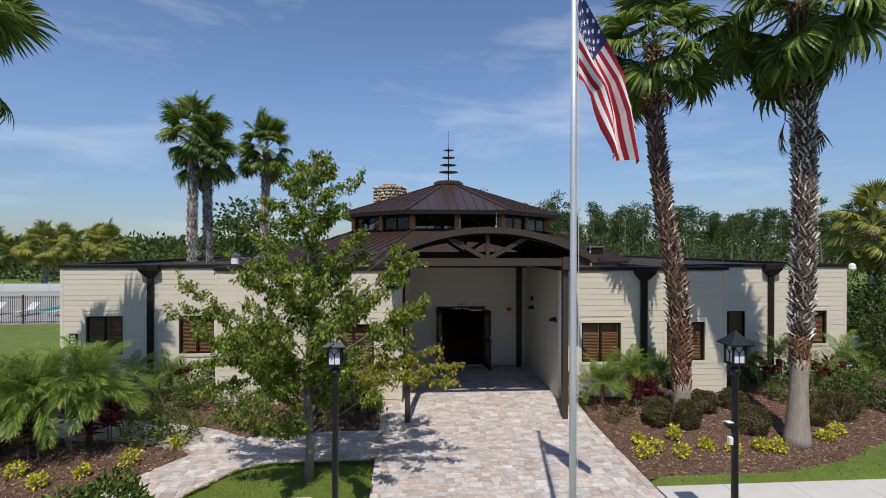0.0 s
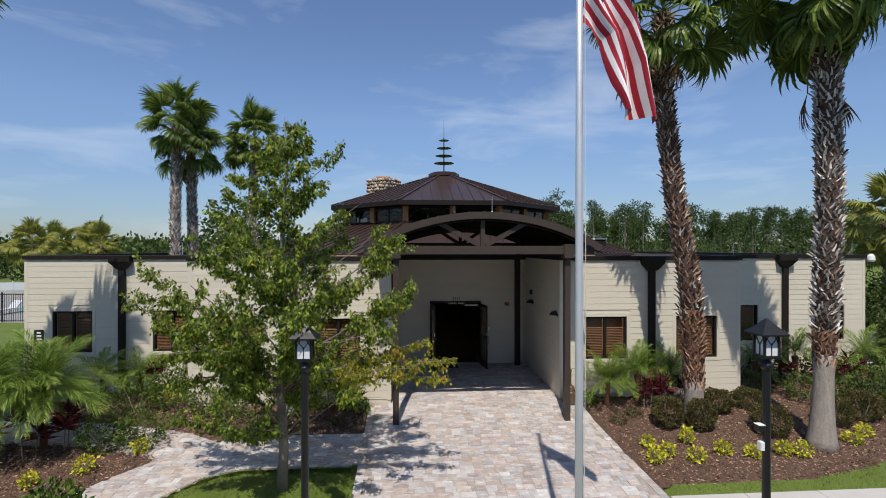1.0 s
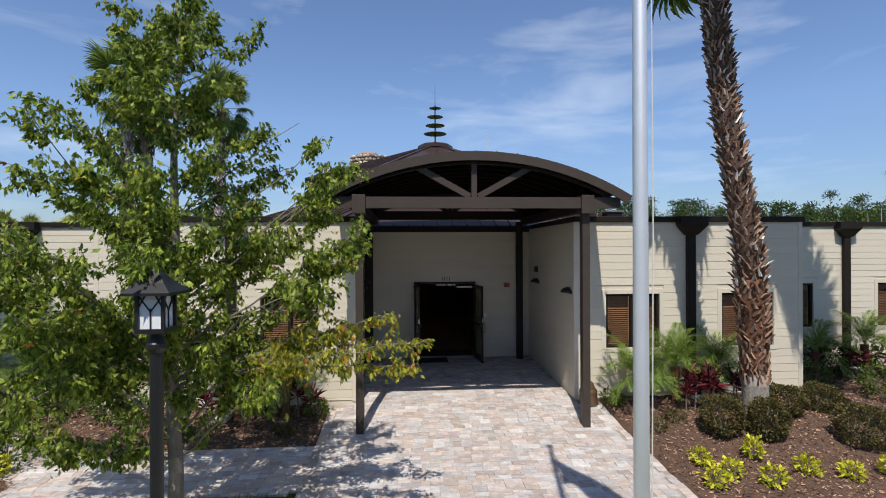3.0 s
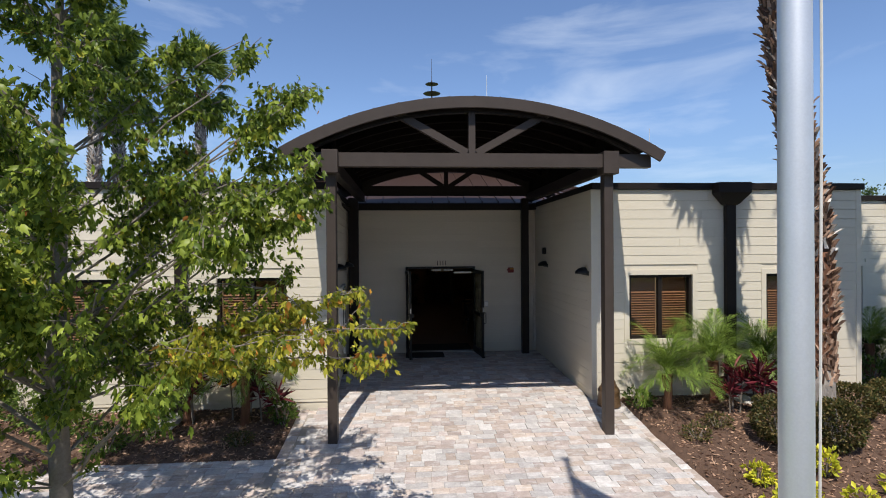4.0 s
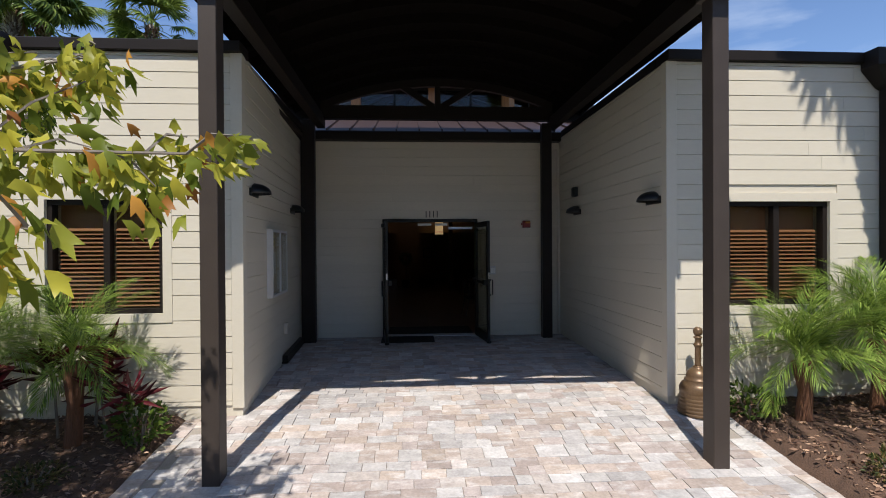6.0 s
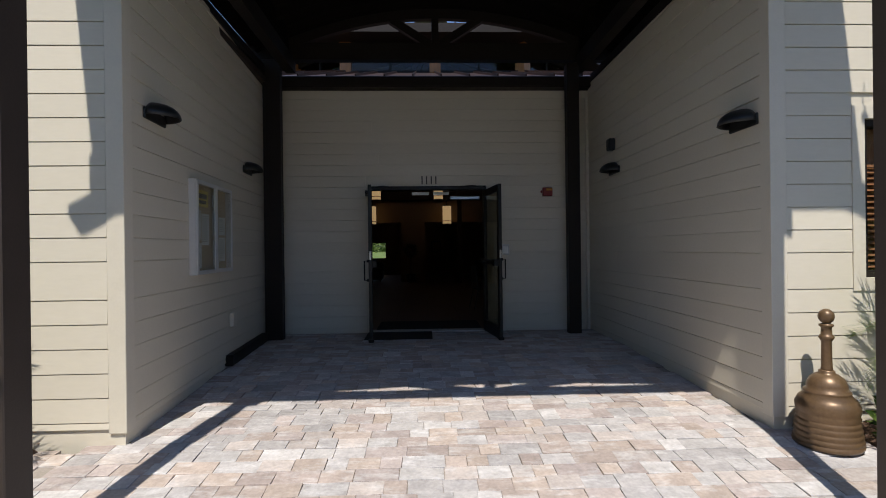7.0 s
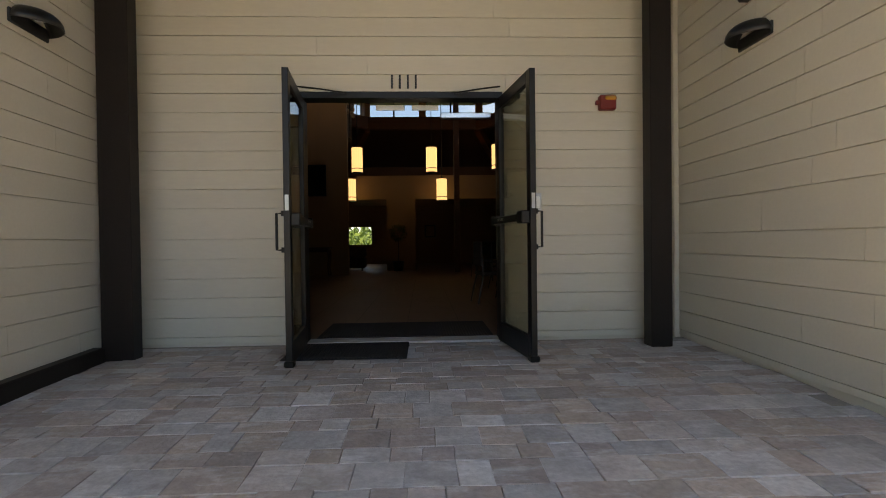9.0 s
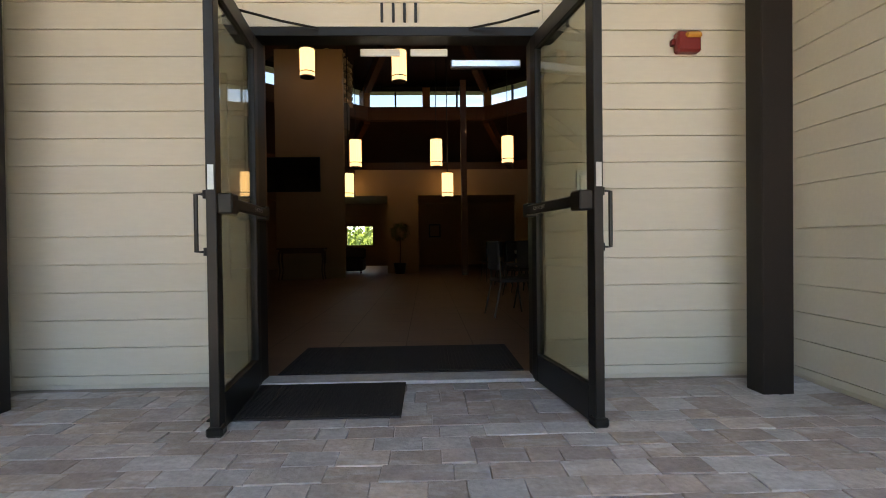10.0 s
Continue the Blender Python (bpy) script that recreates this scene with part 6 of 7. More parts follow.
def make_flag():
    flag = thing("flag", "red, white and blue striped flag hanging limp from the pole", "flag", (0.485, -12.3, 0))
    nu, nv = 36, 26
    for name, mat, pick in (("red_stripes", FLAG_RED, lambda i, j: (j // 2) % 2 == 0 and not (i < 11 and j >= 12)),
                            ("white_stripes", FLAG_WHITE, lambda i, j: (j // 2) % 2 == 1 and not (i < 11 and j >= 12)),
                            ("canton", FLAG_BLUE, lambda i, j: i < 11 and j >= 12)):
        vs, fs = [], []
        for i in range(nu):
            for j in range(nv):
                if pick(i, j):
                    k = len(vs)
                    vs += [flag_at(a / nu, b / nv) for a, b in ((i, j), (i + 1, j), (i + 1, j + 1), (i, j + 1))]
                    fs.append((k, k + 1, k + 2, k + 3))
        ob = quads(name, vs, fs, mat, flag, smooth=True)
    canton = ob
    vs, fs = [], []
    for row in range(7):
        for col in range(5):
            u = (col + 0.5 + 0.5 * (row % 2) * 0.8) / 5.6 * 11 / nu
            v = (12 + 14 * (row + 0.5) / 7) / nv
            c = flag_at(u, v)
            du = (flag_at(u + 0.01, v) - c).normalized()
            dv = (flag_at(u, v + 0.01) - c).normalized()
            nrm = du.cross(dv).normalized()
            for side in (-1, 1):
                k = len(vs)
                for q in range(10):
                    rr = 0.042 if q % 2 == 0 else 0.017
                    a = math.pi / 2 + q * math.pi / 5
                    vs.append(c + nrm * 0.004 * side + du * rr * math.cos(a) + dv * rr * math.sin(a))
                vs.append(c + nrm * 0.005 * side)
                fs += [(k + q, k + (q + 1) % 10, k + 10) for q in range(10)]
    quads("stars", vs, fs, FLAG_WHITE, canton)["kind"] = "stuff"


make_flag()
LAMPGLASS = material("opal_lantern_glass", (0.72, 0.74, 0.76), 0.2, vary=0.03)


def make_lamp(x, y, top, label):
    g = ground_z(x, y)
    lamp = thing("street_lamp", label, "lamp post", (x, y, g), group="walk lamps")
    h = top - g
    part("post", lathe([(0.10, 0.0), (0.10, 0.5), (0.075, 0.55), (0.058, 0.6), (0.055, h - 0.72), (0.055, h - 0.70), (0.055, h - 0.66)], 16), BLACK, lamp, smooth=False)
    part("collar", lathe([(0.062, h - 0.74), (0.085, h - 0.70), (0.085, h - 0.66), (0.05, h - 0.60), (0.105, h - 0.56), (0.105, h - 0.53)], 16), BLACK, lamp)
    w = 0.108
    z0, z1 = h - 0.53, h - 0.225
    part("opal_glass", boxes((-w + 0.012, w - 0.012, -w + 0.012, w - 0.012, z0 + 0.005, z1)), LAMPGLASS, lamp, "white opal glass")
    bm = boxes((-w - 0.015, w + 0.015, -w - 0.015, w + 0.015, z0 - 0.03, z0 + 0.008))
    for sx in (-w, w):
        for sy in (-w, w):
            box(bm, sx - 0.014, sx + 0.014, sy - 0.014, sy + 0.014, z0, z1)
    for k in range(4):
        m = pose(0, 0, 0, 0, 0, 90 * k)
        for a, b in (((0, z0), (0, z1 - 0.12)), ((0, z1 - 0.15), (w, z1)), ((0, z1 - 0.15), (-w, z1)), ((-w, z1 - 0.13), (-w * 0.35, z1)), ((w, z1 - 0.13), (w * 0.35, z1))):
            beam(bm, m @ Vector((a[0], -w + 0.004, a[1])), m @ Vector((b[0], -w + 0.004, b[1])), 0.010, 0.010)
    part("lantern_frame", bm, BLACK, lamp)
    bm = bmesh.new()
    rings = []
    for r, z in ((0.20, z1 - 0.005), (0.20, z1 + 0.018), (0.115, z1 + 0.10), (0.03, z1 + 0.20), (0.012, z1 + 0.225)):
        rings.append([bm.verts.new((r * sx, r * sy, z)) for sx, sy in ((-1, -1), (1, -1), (1, 1), (-1, 1))])
    for a, b in zip(rings, rings[1:]):
        for i in range(4):
            bm.faces.new((a[i], a[(i + 1) % 4], b[(i + 1) % 4], b[i]))
    bm.faces.new(rings[0][::-1])
    bm.faces.new(rings[-1])
    part("roof", bm, BLACK, lamp)
    return lamp


make_lamp(-3.40, -11.24, 3.24, "black lamp post with an opal glass lantern")
lamp2 = make_lamp(3.33, -12.09, 3.36, "black lamp post with lantern, floodlight and outlet box")
flood = thing("floodlight", "small floodlight clamped to the lamp post", "floodlight", (3.33, -12.09, 1.74))
part("head", boxes((-0.16, -0.06, -0.08, 0.06, 0.0, 0.09), bevel=0.012), BLACK, flood)
part("lens", boxes((-0.165, -0.06, -0.07, 0.05, 0.092, 0.098)), WHITE, flood)
part("clamp", boxes((-0.07, -0.05, -0.02, 0.02, -0.06, 0.05)), BLACK, flood)
obx = thing("outlet_box", "white weatherproof outlet box on the lamp post", "outlet", (3.33, -12.09, 1.52))
part("cover", boxes((-0.125, -0.06, -0.06, 0.03, -0.06, 0.07), bevel=0.01), WHITE, obx)
# chimney of round stones
STONE = material("river_stone", (0.34, 0.28, 0.22), 0.85, vary=0.2, scale=4, fine=40, bump=0.3, island=0.4, hue=(0.50, 0.40, 0.29))
MORTAR = material("mortar", (0.14, 0.125, 0.11), 0.95, vary=0.2)
chim = thing("chimney", "broad river-stone chimney behind the clerestory", "chimney", (-3.25, 13.2, 4.6), kind="structure")
part("core", lathe([(1.0, 0.0), (1.0, 4.05)], 24), MORTAR, chim)
rs = random.Random(9)
bm = bmesh.new()
for j in range(16):
    for i in range(30):
        a = (i + 0.5 * (j % 2) + rs.uniform(-0.2, 0.2)) * 2 * math.pi / 30
        z = 0.9 + j * 0.205 + rs.uniform(-0.03, 0.03)
        s = rs.uniform(0.10, 0.14)
        m = Matrix.Translation((1.02 * math.cos(a), 1.02 * math.sin(a), z)) @ Matrix.Rotation(a, 4, "Z") @ Matrix.Diagonal((0.10, s, s * 0.82, 1))
        bmesh.ops.create_icosphere(bm, subdivisions=1, radius=1.0, matrix=m)
part("stones", bm, STONE, chim)["kind"] = "stuff"
part("cap", boxes((-0.45, 0.40, -0.45, 0.45, 4.0, 4.25), bevel=0.03), material("terracotta", (0.40, 0.19, 0.10), 0.8), chim, "terracotta flue cap")
# lightning rods on the roofs
for x, y, z, h in ((0.42, -5.7, 5.33, 0.42), (-0.30, -2.6, 5.31, 0.42), (-3.9, 0.3, 4.2, 0.55), (5.0, 0.2, 4.2, 0.5), (3.2, -5.7, 4.60, 0.3), (9.8, -1.8, 4.1, 0.45), (12.9, -1.8, 4.1, 0.45), (-9.2, -1.8, 4.1, 0.45)):
    rod = thing("lightning_rod", "thin pale lightning rod on the roof edge", "lightning rod", (x, y, z), group="lightning rods")
    part("rod", lathe([(0.007, 0.0), (0.004, h)], 6), STEEL, rod)
    part("foot", lathe([(0.03, 0.0), (0.03, 0.015), (0.012, 0.03)], 8), STEEL, rod)
vent = thing("roof_vent", "small white capped vent pipe on the flat roof", "vent", (-9.2, 1.2, 3.95))
part("pipe", lathe([(0.16, 0.0), (0.16, 0.42)], 14), WHITE, vent)
part("cowl", lathe([(0.2, 0.40), (0.2, 0.46), (0.05, 0.54)], 14), CHROME, vent)
vent = thing("roof_vent", "small dark vent box on the sloping roof", "vent", (6.5, 2.6, 4.45))
part("box", boxes((-0.3, 0.3, -0.25, 0.25, 0.0, 0.3), bevel=0.02), BROWN, vent)
part("lid", boxes((-0.34, 0.34, -0.29, 0.29, 0.28, 0.34), bevel=0.01), CHROME, vent)
cap = thing("floodlight", "white floodlight on the building corner", "floodlight", (END_R + 0.02, WING - 0.02, 3.98))
part("bracket", boxes((0.0, 0.12, -0.03, 0.03, 0.02, 0.10)), WHITE, cap)
part("head", lathe([(0.10, -0.16), (0.13, -0.1), (0.11, 0.05), (0.05, 0.12)], 14, None, (0.18, -0.04, 0.06)), WHITE, cap)
# wall sign with unreadable lettering
sign = thing("wall_sign", "small dark framed sign with pale lettering", "sign", (-13.52, WING - 0.02, 1.52))
part("board", boxes((-0.14, 0.14, -0.03, 0.0, -0.25, 0.25), bevel=0.006), BLACK, sign)
bm = bmesh.new()
for z, w in ((0.16, 0.06), (0.06, 0.08), (-0.05, 0.09), (-0.15, 0.10)):
    box(bm, -w, w, -0.034, -0.03, z - 0.03, z + 0.02)
part("lettering", bm, WHITE, sign, "pale bars of lettering")
# concrete pad, air conditioner
structure("pavement_pad", boxes((-5.55, -4.10, -11.0, -9.62, -0.6, ground_z(-4.8, -10.0) + 0.03), bevel=0.01), CONCRETE, "pale concrete pad on the lawn", "concrete pad")
ac = thing("air_conditioner", "grey air-conditioning unit beside the end wall", "air conditioner", (16.0, -0.2, -0.15))
part("case", boxes((-0.45, 0.45, -0.45, 0.45, 0.08, 1.25), bevel=0.03), material("grey_enamel", (0.12, 0.13, 0.13), 0.5), ac)
part("base", boxes((-0.55, 0.55, -0.55, 0.55, -0.05, 0.08)), CONCRETE, ac)
part("grille", lathe([(0.36, 1.25), (0.36, 1.28), (0.1, 1.30)], 18), BLACK, ac)

# ---- pool yard beyond the left lawn ----
WATER = material("pool_water", (0.10, 0.42, 0.44), 0.08, vary=0.1, scale=1, fine=6, bump=0.2, dist=0.02)
structure("pavement_pool_deck", boxes((-46, -15, 12.9, 36, -0.5, -0.08)), material("weathered_deck", (0.27, 0.26, 0.245), 0.85, vary=0.2, scale=1.5, fine=40), "pale concrete pool deck", "pool deck")
structure("water_pool", boxes((-30, -19, 19.5, 29, -0.3, -0.06)), WATER, "turquoise swimming pool water", "pool")


def make_fence(x0, y0, x1, y1, h, step, label, group):
    L = math.hypot(x1 - x0, y1 - y0)
    f = thing("metal_fence", label, "fence", (x0, y0, -0.1), math.degrees(math.atan2(y1 - y0, x1 - x0)), group=group)
    part("rails", boxes((0, L, -0.02, 0.02, h - 0.08, h - 0.04), (0, L, -0.02, 0.02, 0.12, 0.16)), BLACK, f)
    n = int(L / 2.2)
    for i in range(n + 1):
        part("post", boxes((i * L / n - 0.035, i * L / n + 0.035, -0.035, 0.035, -0.3, h + 0.06)), BLACK, f)
    bm = bmesh.new()
    k = 0.0
    while k < L:
        box(bm, k - 0.011, k + 0.011, -0.011, 0.011, 0.05, h)
        k += step
    part("picket_rail", bm, BLACK, f)["kind"] = "stuff"


make_fence(-30.5, 13.2, -14.6, 12.8, 1.75, 0.13, "black metal picket fence round the pool", "pool fences")
make_fence(-44.0, 27.0, -30.5, 13.2, 1.75, 0.13, "black metal picket fence running back along the pool", "pool fences")
VINYL = material("white_vinyl", (0.52, 0.55, 0.59), 0.4, vary=0.04)
vf = thing("vinyl_fence", "low white vinyl fence behind the pool", "fence", (-62, 37, -0.2))
part("fence_panel", boxes((0, 48, -0.03, 0.03, 0.05, 0.95)), VINYL, vf)
for i in range(21):
    part("post", boxes((i * 2.4 - 0.06, i * 2.4 + 0.06, -0.06, 0.06, -0.2, 1.1), bevel=0.02), VINYL, vf)
for x, y in ((-30.2, 13.2), (-17.2, 12.75)):
    lr = thing("life_ring", "white life ring hung on a pool fence post", "life ring", (x, y - 0.05, 1.55))
    bm = bmesh.new()
    tube([(0.3 * math.cos(a * math.pi / 10), 0, 0.3 * math.sin(a * math.pi / 10)) for a in range(21)], 0.07, 8, bm)
    part("ring", bm, VINYL, lr, smooth=True)
    part("pole", boxes((-0.03, 0.03, 0.06, 0.12, -1.7, 0.35)), BLACK, lr)
for i in range(5):
    lo = thing("sun_lounger", "pale sling sun lounger by the pool", "lounger", (-31 + i * 2.3, 17.2, -0.08), 80 + 5 * i, group="pool loungers")
    part("sling", boxes((-0.9, 0.35, -0.3, 0.3, 0.32, 0.36)), VINYL, lo)
    ob = part("backrest", boxes((0, 0.75, -0.3, 0.3, 0, 0.04)), VINYL, lo)
    ob.matrix_basis = pose(0.35, 0, 0.33, 0, -40, 0)
    for sx in (-0.8, 0.5):
        for sy in (-0.27, 0.27):
            part("leg", boxes((sx - 0.02, sx + 0.02, sy - 0.02, sy + 0.02, 0, 0.33)), CHROME, lo)
rail = thing("pool_rail", "bent steel pool ladder rails", "pool rail", (-27.0, 19.3, -0.08))
for s in (-0.3, 0.3):
    part("rail", tube([(s, -0.6, 0), (s, -0.6, 0.8), (s, -0.4, 0.95), (s, 0.5, 0.5), (s, 0.6, 0.0)], 0.025, 8), CHROME, rail)

# ---- trees further off ----
def blob_tree(name, label, x, y, h, w, seed, mat, n=1500, leaf=0.28, trunk=0.18, low=0.25):
    r = np.random.RandomState(seed)
    z = ground_z(x, y)
    t = thing(name, label, "tree", (x, y, z), group="trees beyond the building")
    bm = bmesh.new()
    tube([(0, 0, -0.1), (0.1, 0, h * 0.4), (0, 0.1, h * 0.9)], [trunk, trunk * 0.7, 0.03], 7, bm)
    C = []
    for k in range(9):
        a, f = k * 2.4, r.uniform(low, 0.95)
        rr = w * 0.36 * math.sqrt(max(0.1, 1 - (2 * f - 1.0) ** 2)) * r.uniform(0.6, 1.2)
        C.append((rr * math.cos(a), rr * math.sin(a), h * f, r.uniform(0.22, 0.36) * w))
        tube([(0, 0, h * f * 0.55), (rr * 0.5 * math.cos(a), rr * 0.5 * math.sin(a), h * f * 0.8), C[-1][:3]], [trunk * 0.35, trunk * 0.2, 0.02], 5, bm)
    part("trunk", bm, BARK, t)
    C = np.array(C)
    pick = r.randint(0, len(C), n)
    u = r.normal(size=(n, 3))
    u /= np.linalg.norm(u, axis=1)[:, None]
    P = C[pick, :3] + u * (C[pick, 3] * (0.55 + 0.5 * r.rand(n)))[:, None] * np.array([1, 1, 0.75])
    P[:, 2] = np.maximum(P[:, 2], 0.05)
    leaf_mesh("crown", P, u + r.normal(size=(n, 3)) * 0.8, r.uniform(0.6, 1.4, n) * leaf, mat, t, False, 0.6, seed=seed)["kind"] = "stuff"


for i, (x, y, h, w) in enumerate(((18.5, 1.5, 3.4, 3.2), (20.5, -0.5, 3.0, 3.0), (22.5, 3.0, 4.8, 4.5), (19.0, 6.0, 4.4, 4.0), (25.0, 0.0, 4.5, 4.5), (17.6, -2.2, 1.5, 2.0), (18.9, -3.4, 1.3, 2.0), (28.0, 6.0, 6.0, 6.0), (21.0, -3.0, 2.2, 2.8), (24.0, 10.0, 6.0, 6.0))):
    blob_tree("broadleaf_tree", "dense dark green bushy tree beside the building", x, y, h, w, 500 + i, WOODLEAF, 1800, 0.17, 0.1, 0.12)
make_fan_palm("short yellowing fan palm beside the end wall", [(20.2, 2.5, -0.1), (20.2, 2.5, 3.0), (20.1, 2.5, 5.6)], [(0, 0.25), (6, 0.2)], 1.0, (0.4, False), 0, 26, 1.2, 71, 3, fans=FAN_GOLD)
for i, (x, y, h) in enumerate(((-50, 42, 5.6), (-43, 40, 6.0), (-37.5, 43, 6.2), (-47, 50, 6.0), (-45, 54, 6.4))):
    make_fan_palm("cabbage palm beyond the pool yard", [(x, y, -0.8), (x + 0.2, y, 2.0), (x, y, h - 1.4)], [(0, 0.3), (7, 0.22)], 0.8, (0.3, False), 0, 30, 1.45, 80 + i, 2, fans=FAN_GOLD)
for i, (x, y, h, w) in enumerate(((-52, 56, 3.2, 8), (-44, 58, 2.8, 8), (-36, 60, 2.6, 8), (-60, 60, 3.5, 9))):
    blob_tree("broadleaf_tree", "low dark green thicket beyond the pool yard", x, y, h, w, 540 + i, WOODLEAF, 1600, 0.45, 0.1, 0.1)
blob_tree("broadleaf_tree", "dark rounded oak behind the building", -22.3, 44.0, 9.4, 9.5, 555, WOODLEAF, 2600, 0.5, 0.3, 0.2)


def make_pinewood():
    """Pines beyond the building, far woods, and an unseen belt added against sky light."""
    r = np.random.RandomState(77)
    P, D, S = [], [], []
    bm = bmesh.new()
    for i in range(270):
        x = r.uniform(6, 150)
        y = r.uniform(75, 120) + 0.15 * x
        h = r.uniform(12.0, 16.5) * (1.14 if r.rand() < 0.25 else 0.95)
        z = -1.2
        lean = r.normal(0, 0.3)
        tube([(x, y, z), (x + lean, y, z + h * 0.96)], [0.16, 0.04], 4, bm)
        for k in range(r.randint(7, 12)):
            f = r.uniform(0.58, 1.0)
            a = r.uniform(0, 6.28)
            rr = (1.0 - f) * 3.0 + 0.35
            c = np.array([x + lean * f + rr * math.cos(a) * r.uniform(0.3, 1), y + rr * math.sin(a) * r.uniform(0.3, 1), z + h * f])
            m = 60
            u = r.normal(size=(m, 3))
            P.append(c + u * np.array([0.55, 0.55, 0.30]))
            D.append(u + r.normal(size=(m, 3)) * 0.5 + np.array([0, 0, 0.5]))
            S.append(r.uniform(0.3, 0.65, m))
    for i in range(900):                      # undergrowth and broad crowns between the trunks
        x = r.uniform(4, 155)
        y = r.uniform(74, 118) + 0.15 * x
        c = np.array([x, y, r.uniform(-0.8, 5.6)])
        m = 40
        u = r.normal(size=(m, 3))
        P.append(c + u * np.array([1.3, 1.3, 0.9]))
        D.append(u + np.array([0, 0, 0.5]))
        S.append(r.uniform(0.45, 0.95, m))
    part("pine_trunks", bm, BARK)
    tr = bpy.data.objects["pine_trunks"]
    tagged(tr, "slender pine trunks of the wood behind", "pine wood", kind="stuff")
    ob = leaf_mesh("pine_wood", np.concatenate(P), np.concatenate(D), np.concatenate(S), PINELEAF, None, False, 0.4, seed=5)
    tagged(ob, "green pine wood beyond the building", "pine wood", kind="stuff")
    # far belts left and behind; the last, unseen, is added to shade the porch
    P, D, S = [], [], []
    for x0, x1, y0, y1, n, lo, hi in ((-330, 30, 190, 330, 1500, -2, 7.5), (-420, 300, 420, 620, 1100, 0, 11), (-120, -40, 110, 170, 260, -1.5, 5.0), (120, 330, 90, 240, 500, -1, 11), (-130, 130, -80, -55, 2600, -1, 17)):
        for i in range(n):
            x, y = r.uniform(x0, x1), r.uniform(y0, y1)
            k = 1.3 if y < 0 else 1 if y < 200 else (2 if y < 400 else 3.2)
            top = hi * (0.62 + 0.38 * noise.noise((x * 0.03, y * 0.03, 1)))
            m = 14
            u = r.normal(size=(m, 3))
            P.append(np.array([x, y, r.uniform(lo, top)]) + u * np.array([1.5, 1.5, 0.9]) * k)
            D.append(u + np.array([0, 0, 0.4]))
            S.append(r.uniform(0.9, 1.7, m) * k)
    ob = leaf_mesh("far_wood", np.concatenate(P), np.concatenate(D), np.concatenate(S), WOODLEAF, None, False, 0.6, seed=6)
    tagged(ob, "far dark woods along the horizon, plus an unseen added belt that shades the porch", "wood", kind="stuff")


make_pinewood()

# ---- lapped boards, last ----
board_rng = random.Random(17)
for key, y, a0, a1 in (("right", FRONT, XR + 0.11, STEP_R - 0.09), ("left", FRONT, STEP_L + 0.09, XL - 0.11), ("wing_right", WING, STEP_R, END_R - 0.09), ("wing_left", WING, END_L + 0.09, STEP_L)):
    lap_boards(walls[key], "x", y, a0, a1, 0.03, TOP - 0.04, -1, frame_of(WIN[key], 0.10), board_rng)
lap_boards(walls["door"], "x", 0.0, XL - 0.22, XR - 0.06, 0.02, 3.93, -1, [(-1.0, 1.0, -0.6, 2.395)], board_rng)
lap_boards(walls["porch_left"], "y", XL, FRONT + 0.10, -0.06, 0.03, TOP - 0.04, 1, [], board_rng)
lap_boards(walls["porch_right"], "y", XR, FRONT + 0.10, -0.06, 0.03, TOP - 0.04, -1, [], board_rng)
lap_boards(walls["step_left"], "y", STEP_L, FRONT + 0.09, WING - 0.02, 0.03, TOP - 0.04, -1, [], board_rng)
lap_boards(walls["step_right"], "y", STEP_R, FRONT + 0.09, WING - 0.02, 0.03, TOP - 0.04, 1, [], board_rng)


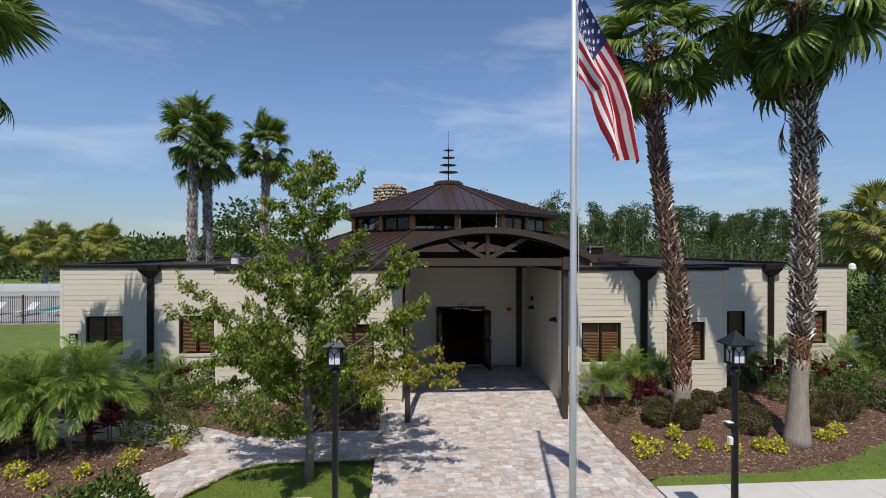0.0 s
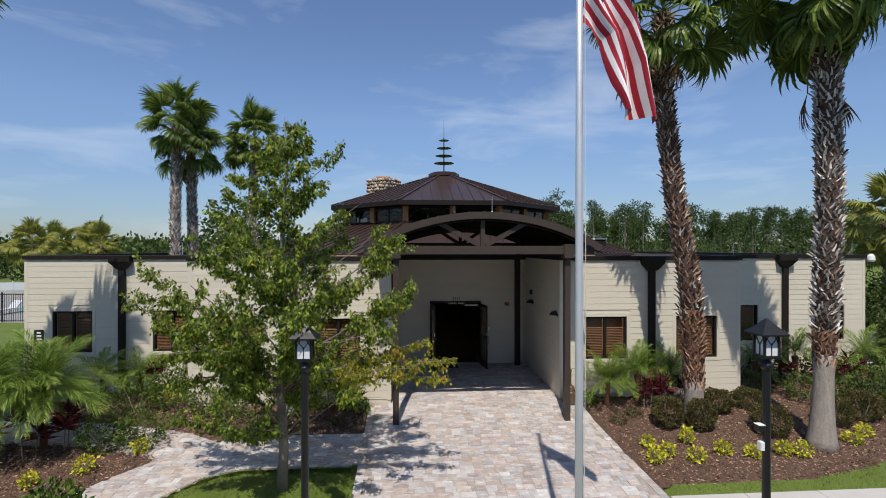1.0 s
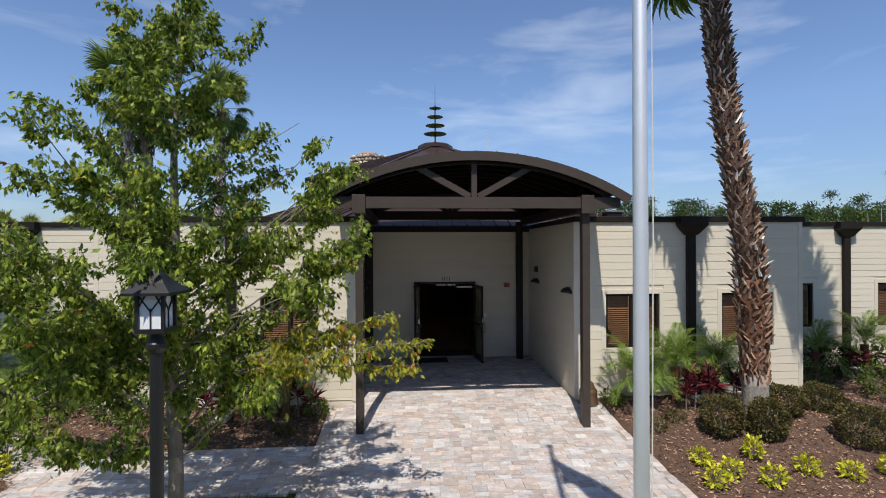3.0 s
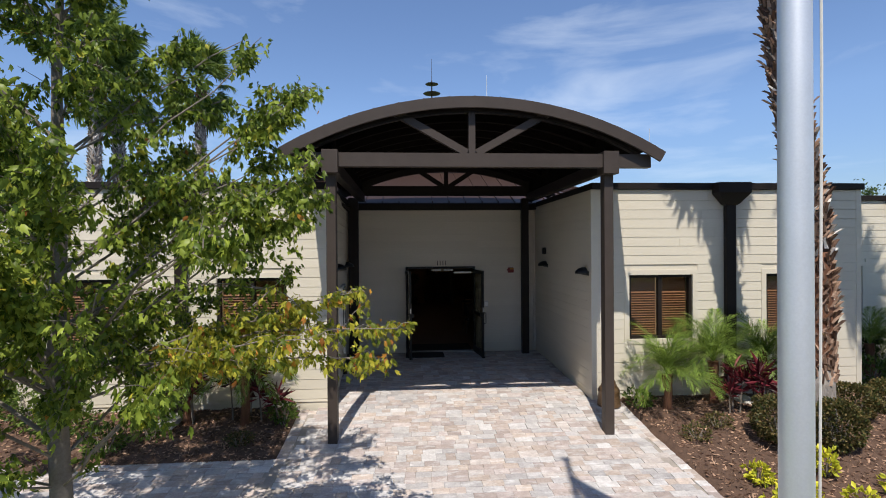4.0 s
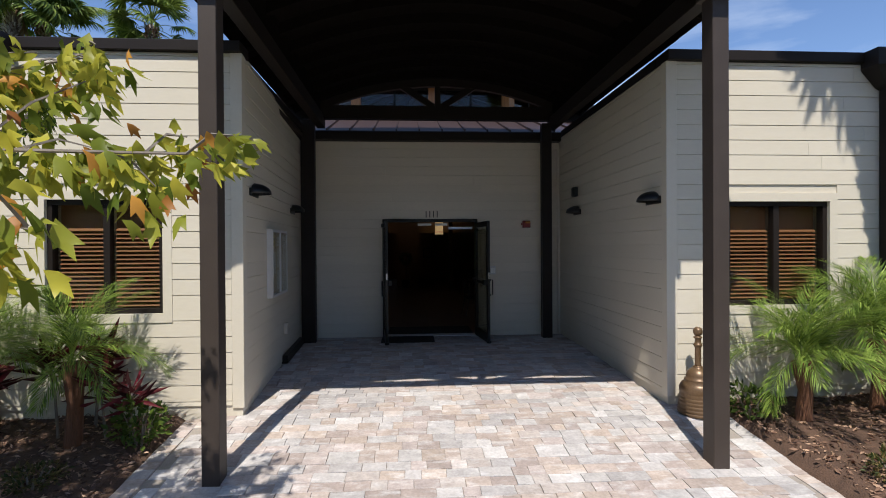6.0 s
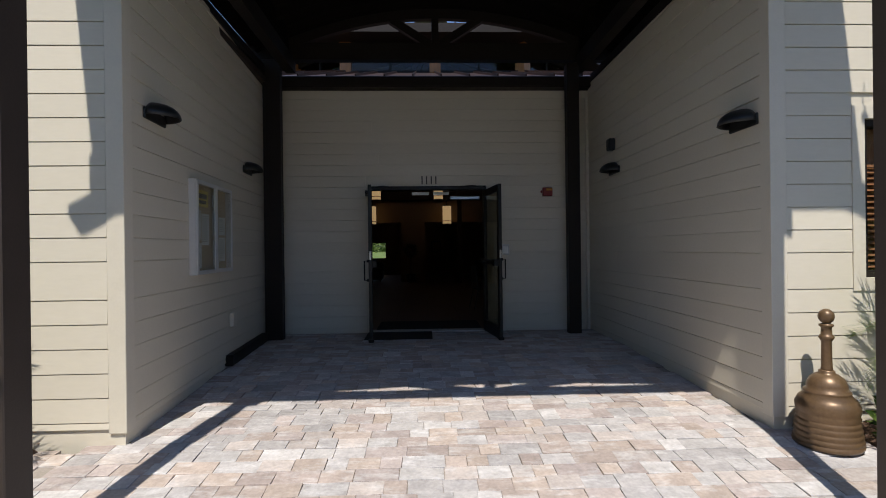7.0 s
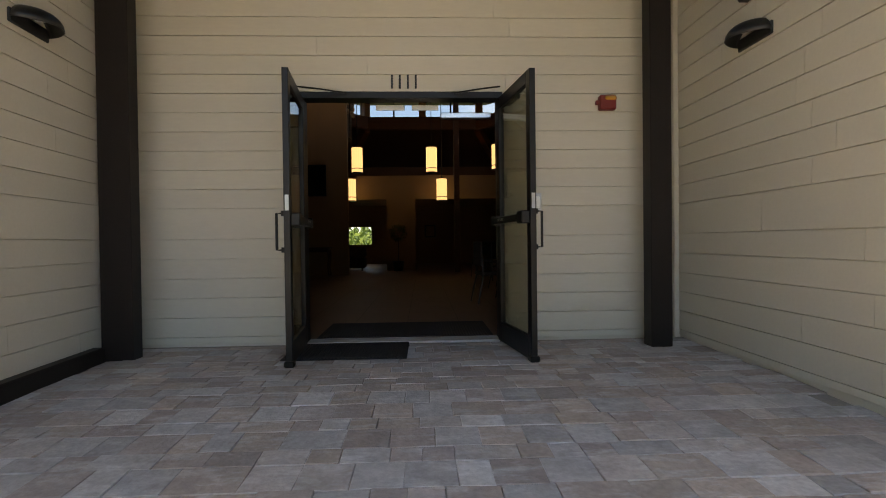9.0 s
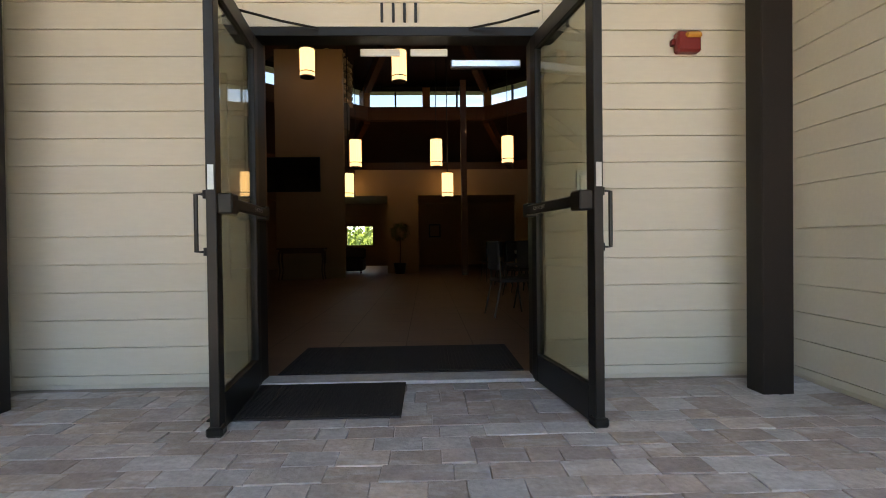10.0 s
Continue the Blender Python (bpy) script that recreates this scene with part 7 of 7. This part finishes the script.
# ---- pavers ----
def make_pavers():
    rng = random.Random(11)
    walk_way = thing("pavement", "tumbled pinkish-grey paver walk to the doors", "paved walk", kind="structure")
    shapes = {}
    rest_v, rest_f = [], []

    def paver(x, y, lx, ly, singly):
        z = ramp_z(y) + rng.uniform(-0.003, 0.004)
        tilt = (ramp_z(y + 0.1) - ramp_z(y - 0.1)) / 0.2
        c = 0.0024
        hx, hy = lx / 2 - 0.0007, ly / 2 - 0.0007
        vs = [(-hx, -hy, -0.03), (hx, -hy, -0.03), (hx, hy, -0.03), (-hx, hy, -0.03),
              (-hx, -hy, -c), (hx, -hy, -c), (hx, hy, -c), (-hx, hy, -c),
              (-hx + c, -hy + c, 0), (hx - c, -hy + c, 0), (hx - c, hy - c, 0), (-hx + c, hy - c, 0)]
        fs = [(8, 9, 10, 11)] + [(a, (a + 1) % 4, 4 + (a + 1) % 4, 4 + a) for a in range(4)] + [(4 + a, 4 + (a + 1) % 4, 8 + (a + 1) % 4, 8 + a) for a in range(4)]
        w = [(rng.uniform(-0.004, 0.002), rng.uniform(-0.004, 0.002)) for _ in range(4)]      # worn corners
        vs = [(p[0] + w[i % 4][0] * (1 if p[0] > 0 else -1), p[1] + w[i % 4][1] * (1 if p[1] > 0 else -1), p[2]) for i, p in enumerate(vs)]
        if singly:
            key = (round(lx, 2), round(ly, 2), rng.randrange(4))
            if key not in shapes:
                me = bpy.data.meshes.new("paver")
                me.from_pydata(vs, [], fs)
                me.materials.append(PAVER)
                shapes[key] = me
            ob = part("paver", shapes[key], None, walk_way)
            ob.matrix_basis = pose(x, y, z, math.degrees(math.atan(tilt)) + rng.uniform(-0.4, 0.4), rng.uniform(-0.4, 0.4), rng.uniform(-0.9, 0.9))
        else:
            k = len(rest_v)
            e = [rng.uniform(-0.003, 0.003) for _ in range(2)]
            rest_v.extend((x + p[0], y + p[1], z + p[2] + p[1] * tilt + e[0] * p[0] / hx + e[1] * p[1] / hy) for p in vs)
            rest_f.extend(tuple(k + i for i in f) for f in fs)

    def edge_paver(x, y, turn):
        z = ramp_z(y) + 0.004
        k, c, sn = len(rest_v), math.cos(turn), math.sin(turn)
        for px, py, pz in ((-0.073, -0.085, -0.03), (0.073, -0.085, -0.03), (0.073, 0.085, -0.03), (-0.073, 0.085, -0.03), (-0.07, -0.082, 0), (0.07, -0.082, 0), (0.07, 0.082, 0), (-0.07, 0.082, 0)):
            rest_v.append((x + px * c - py * sn, y + px * sn + py * c, z + pz))
        rest_f.extend(tuple(k + i for i in f) for f in ((4, 5, 6, 7), (0, 1, 5, 4), (1, 2, 6, 5), (2, 3, 7, 6), (3, 0, 4, 7)))

    y, count = -0.10, 0
    while y > -13.2:
        ly = rng.choice((0.150, 0.150, 0.225))
        cy = y - ly / 2
        x = -17.0 + rng.uniform(0, 0.3)
        while x < 3.4:
            lx = rng.choice((0.150, 0.225, 0.225, 0.30))
            cx = x + lx / 2
            main = cy > WALK_END and WALK_L + 0.16 + lx * 0.3 < cx < WALK_R - 0.16 - lx * 0.3
            if main and cy > FRONT:
                main = XL - 0.2 < cx < XR
            if main or (cx < WALK_L - 0.05 and paved(cx, cy, -0.06)):
                singly = main and -2.75 < cy < -0.75 and count < 330
                count += singly
                paver(cx, cy, lx, ly, singly)
            x += lx
        y -= ly
    # soldier course along both edges of the walk
    yy = FRONT - 0.12
    while yy > WALK_END:
        ly = 0.15
        for ex in (WALK_L + 0.09, WALK_R - 0.09):
            if ex > 0 or not -7.85 < yy < -6.35:
                paver(ex, yy, 0.17, ly, False)
        yy -= ly
    # edging of the curved side walk
    for line, half in ((ARM, 0.74), (SIDE, 0.56)):
        for (ax, ay), (bx, by) in zip(line, line[1:]):
            L = math.hypot(bx - ax, by - ay)
            ux, uy = (bx - ax) / L, (by - ay) / L
            k = 0.07
            while k < L:
                for side in (-1, 1):
                    ex, ey = ax + ux * k - uy * half * side, ay + uy * k + ux * half * side
                    if ex < WALK_L - 0.12 and min(near(ex, ey, ARM) - 0.74, near(ex, ey, SIDE) - 0.56) > -0.02:
                        edge_paver(ex, ey, math.atan2(uy, ux))
                k += 0.15
    ob = quads("pavers", rest_v, rest_f, PAVERS, walk_way)
    ob["kind"] = "stuff"


make_pavers()
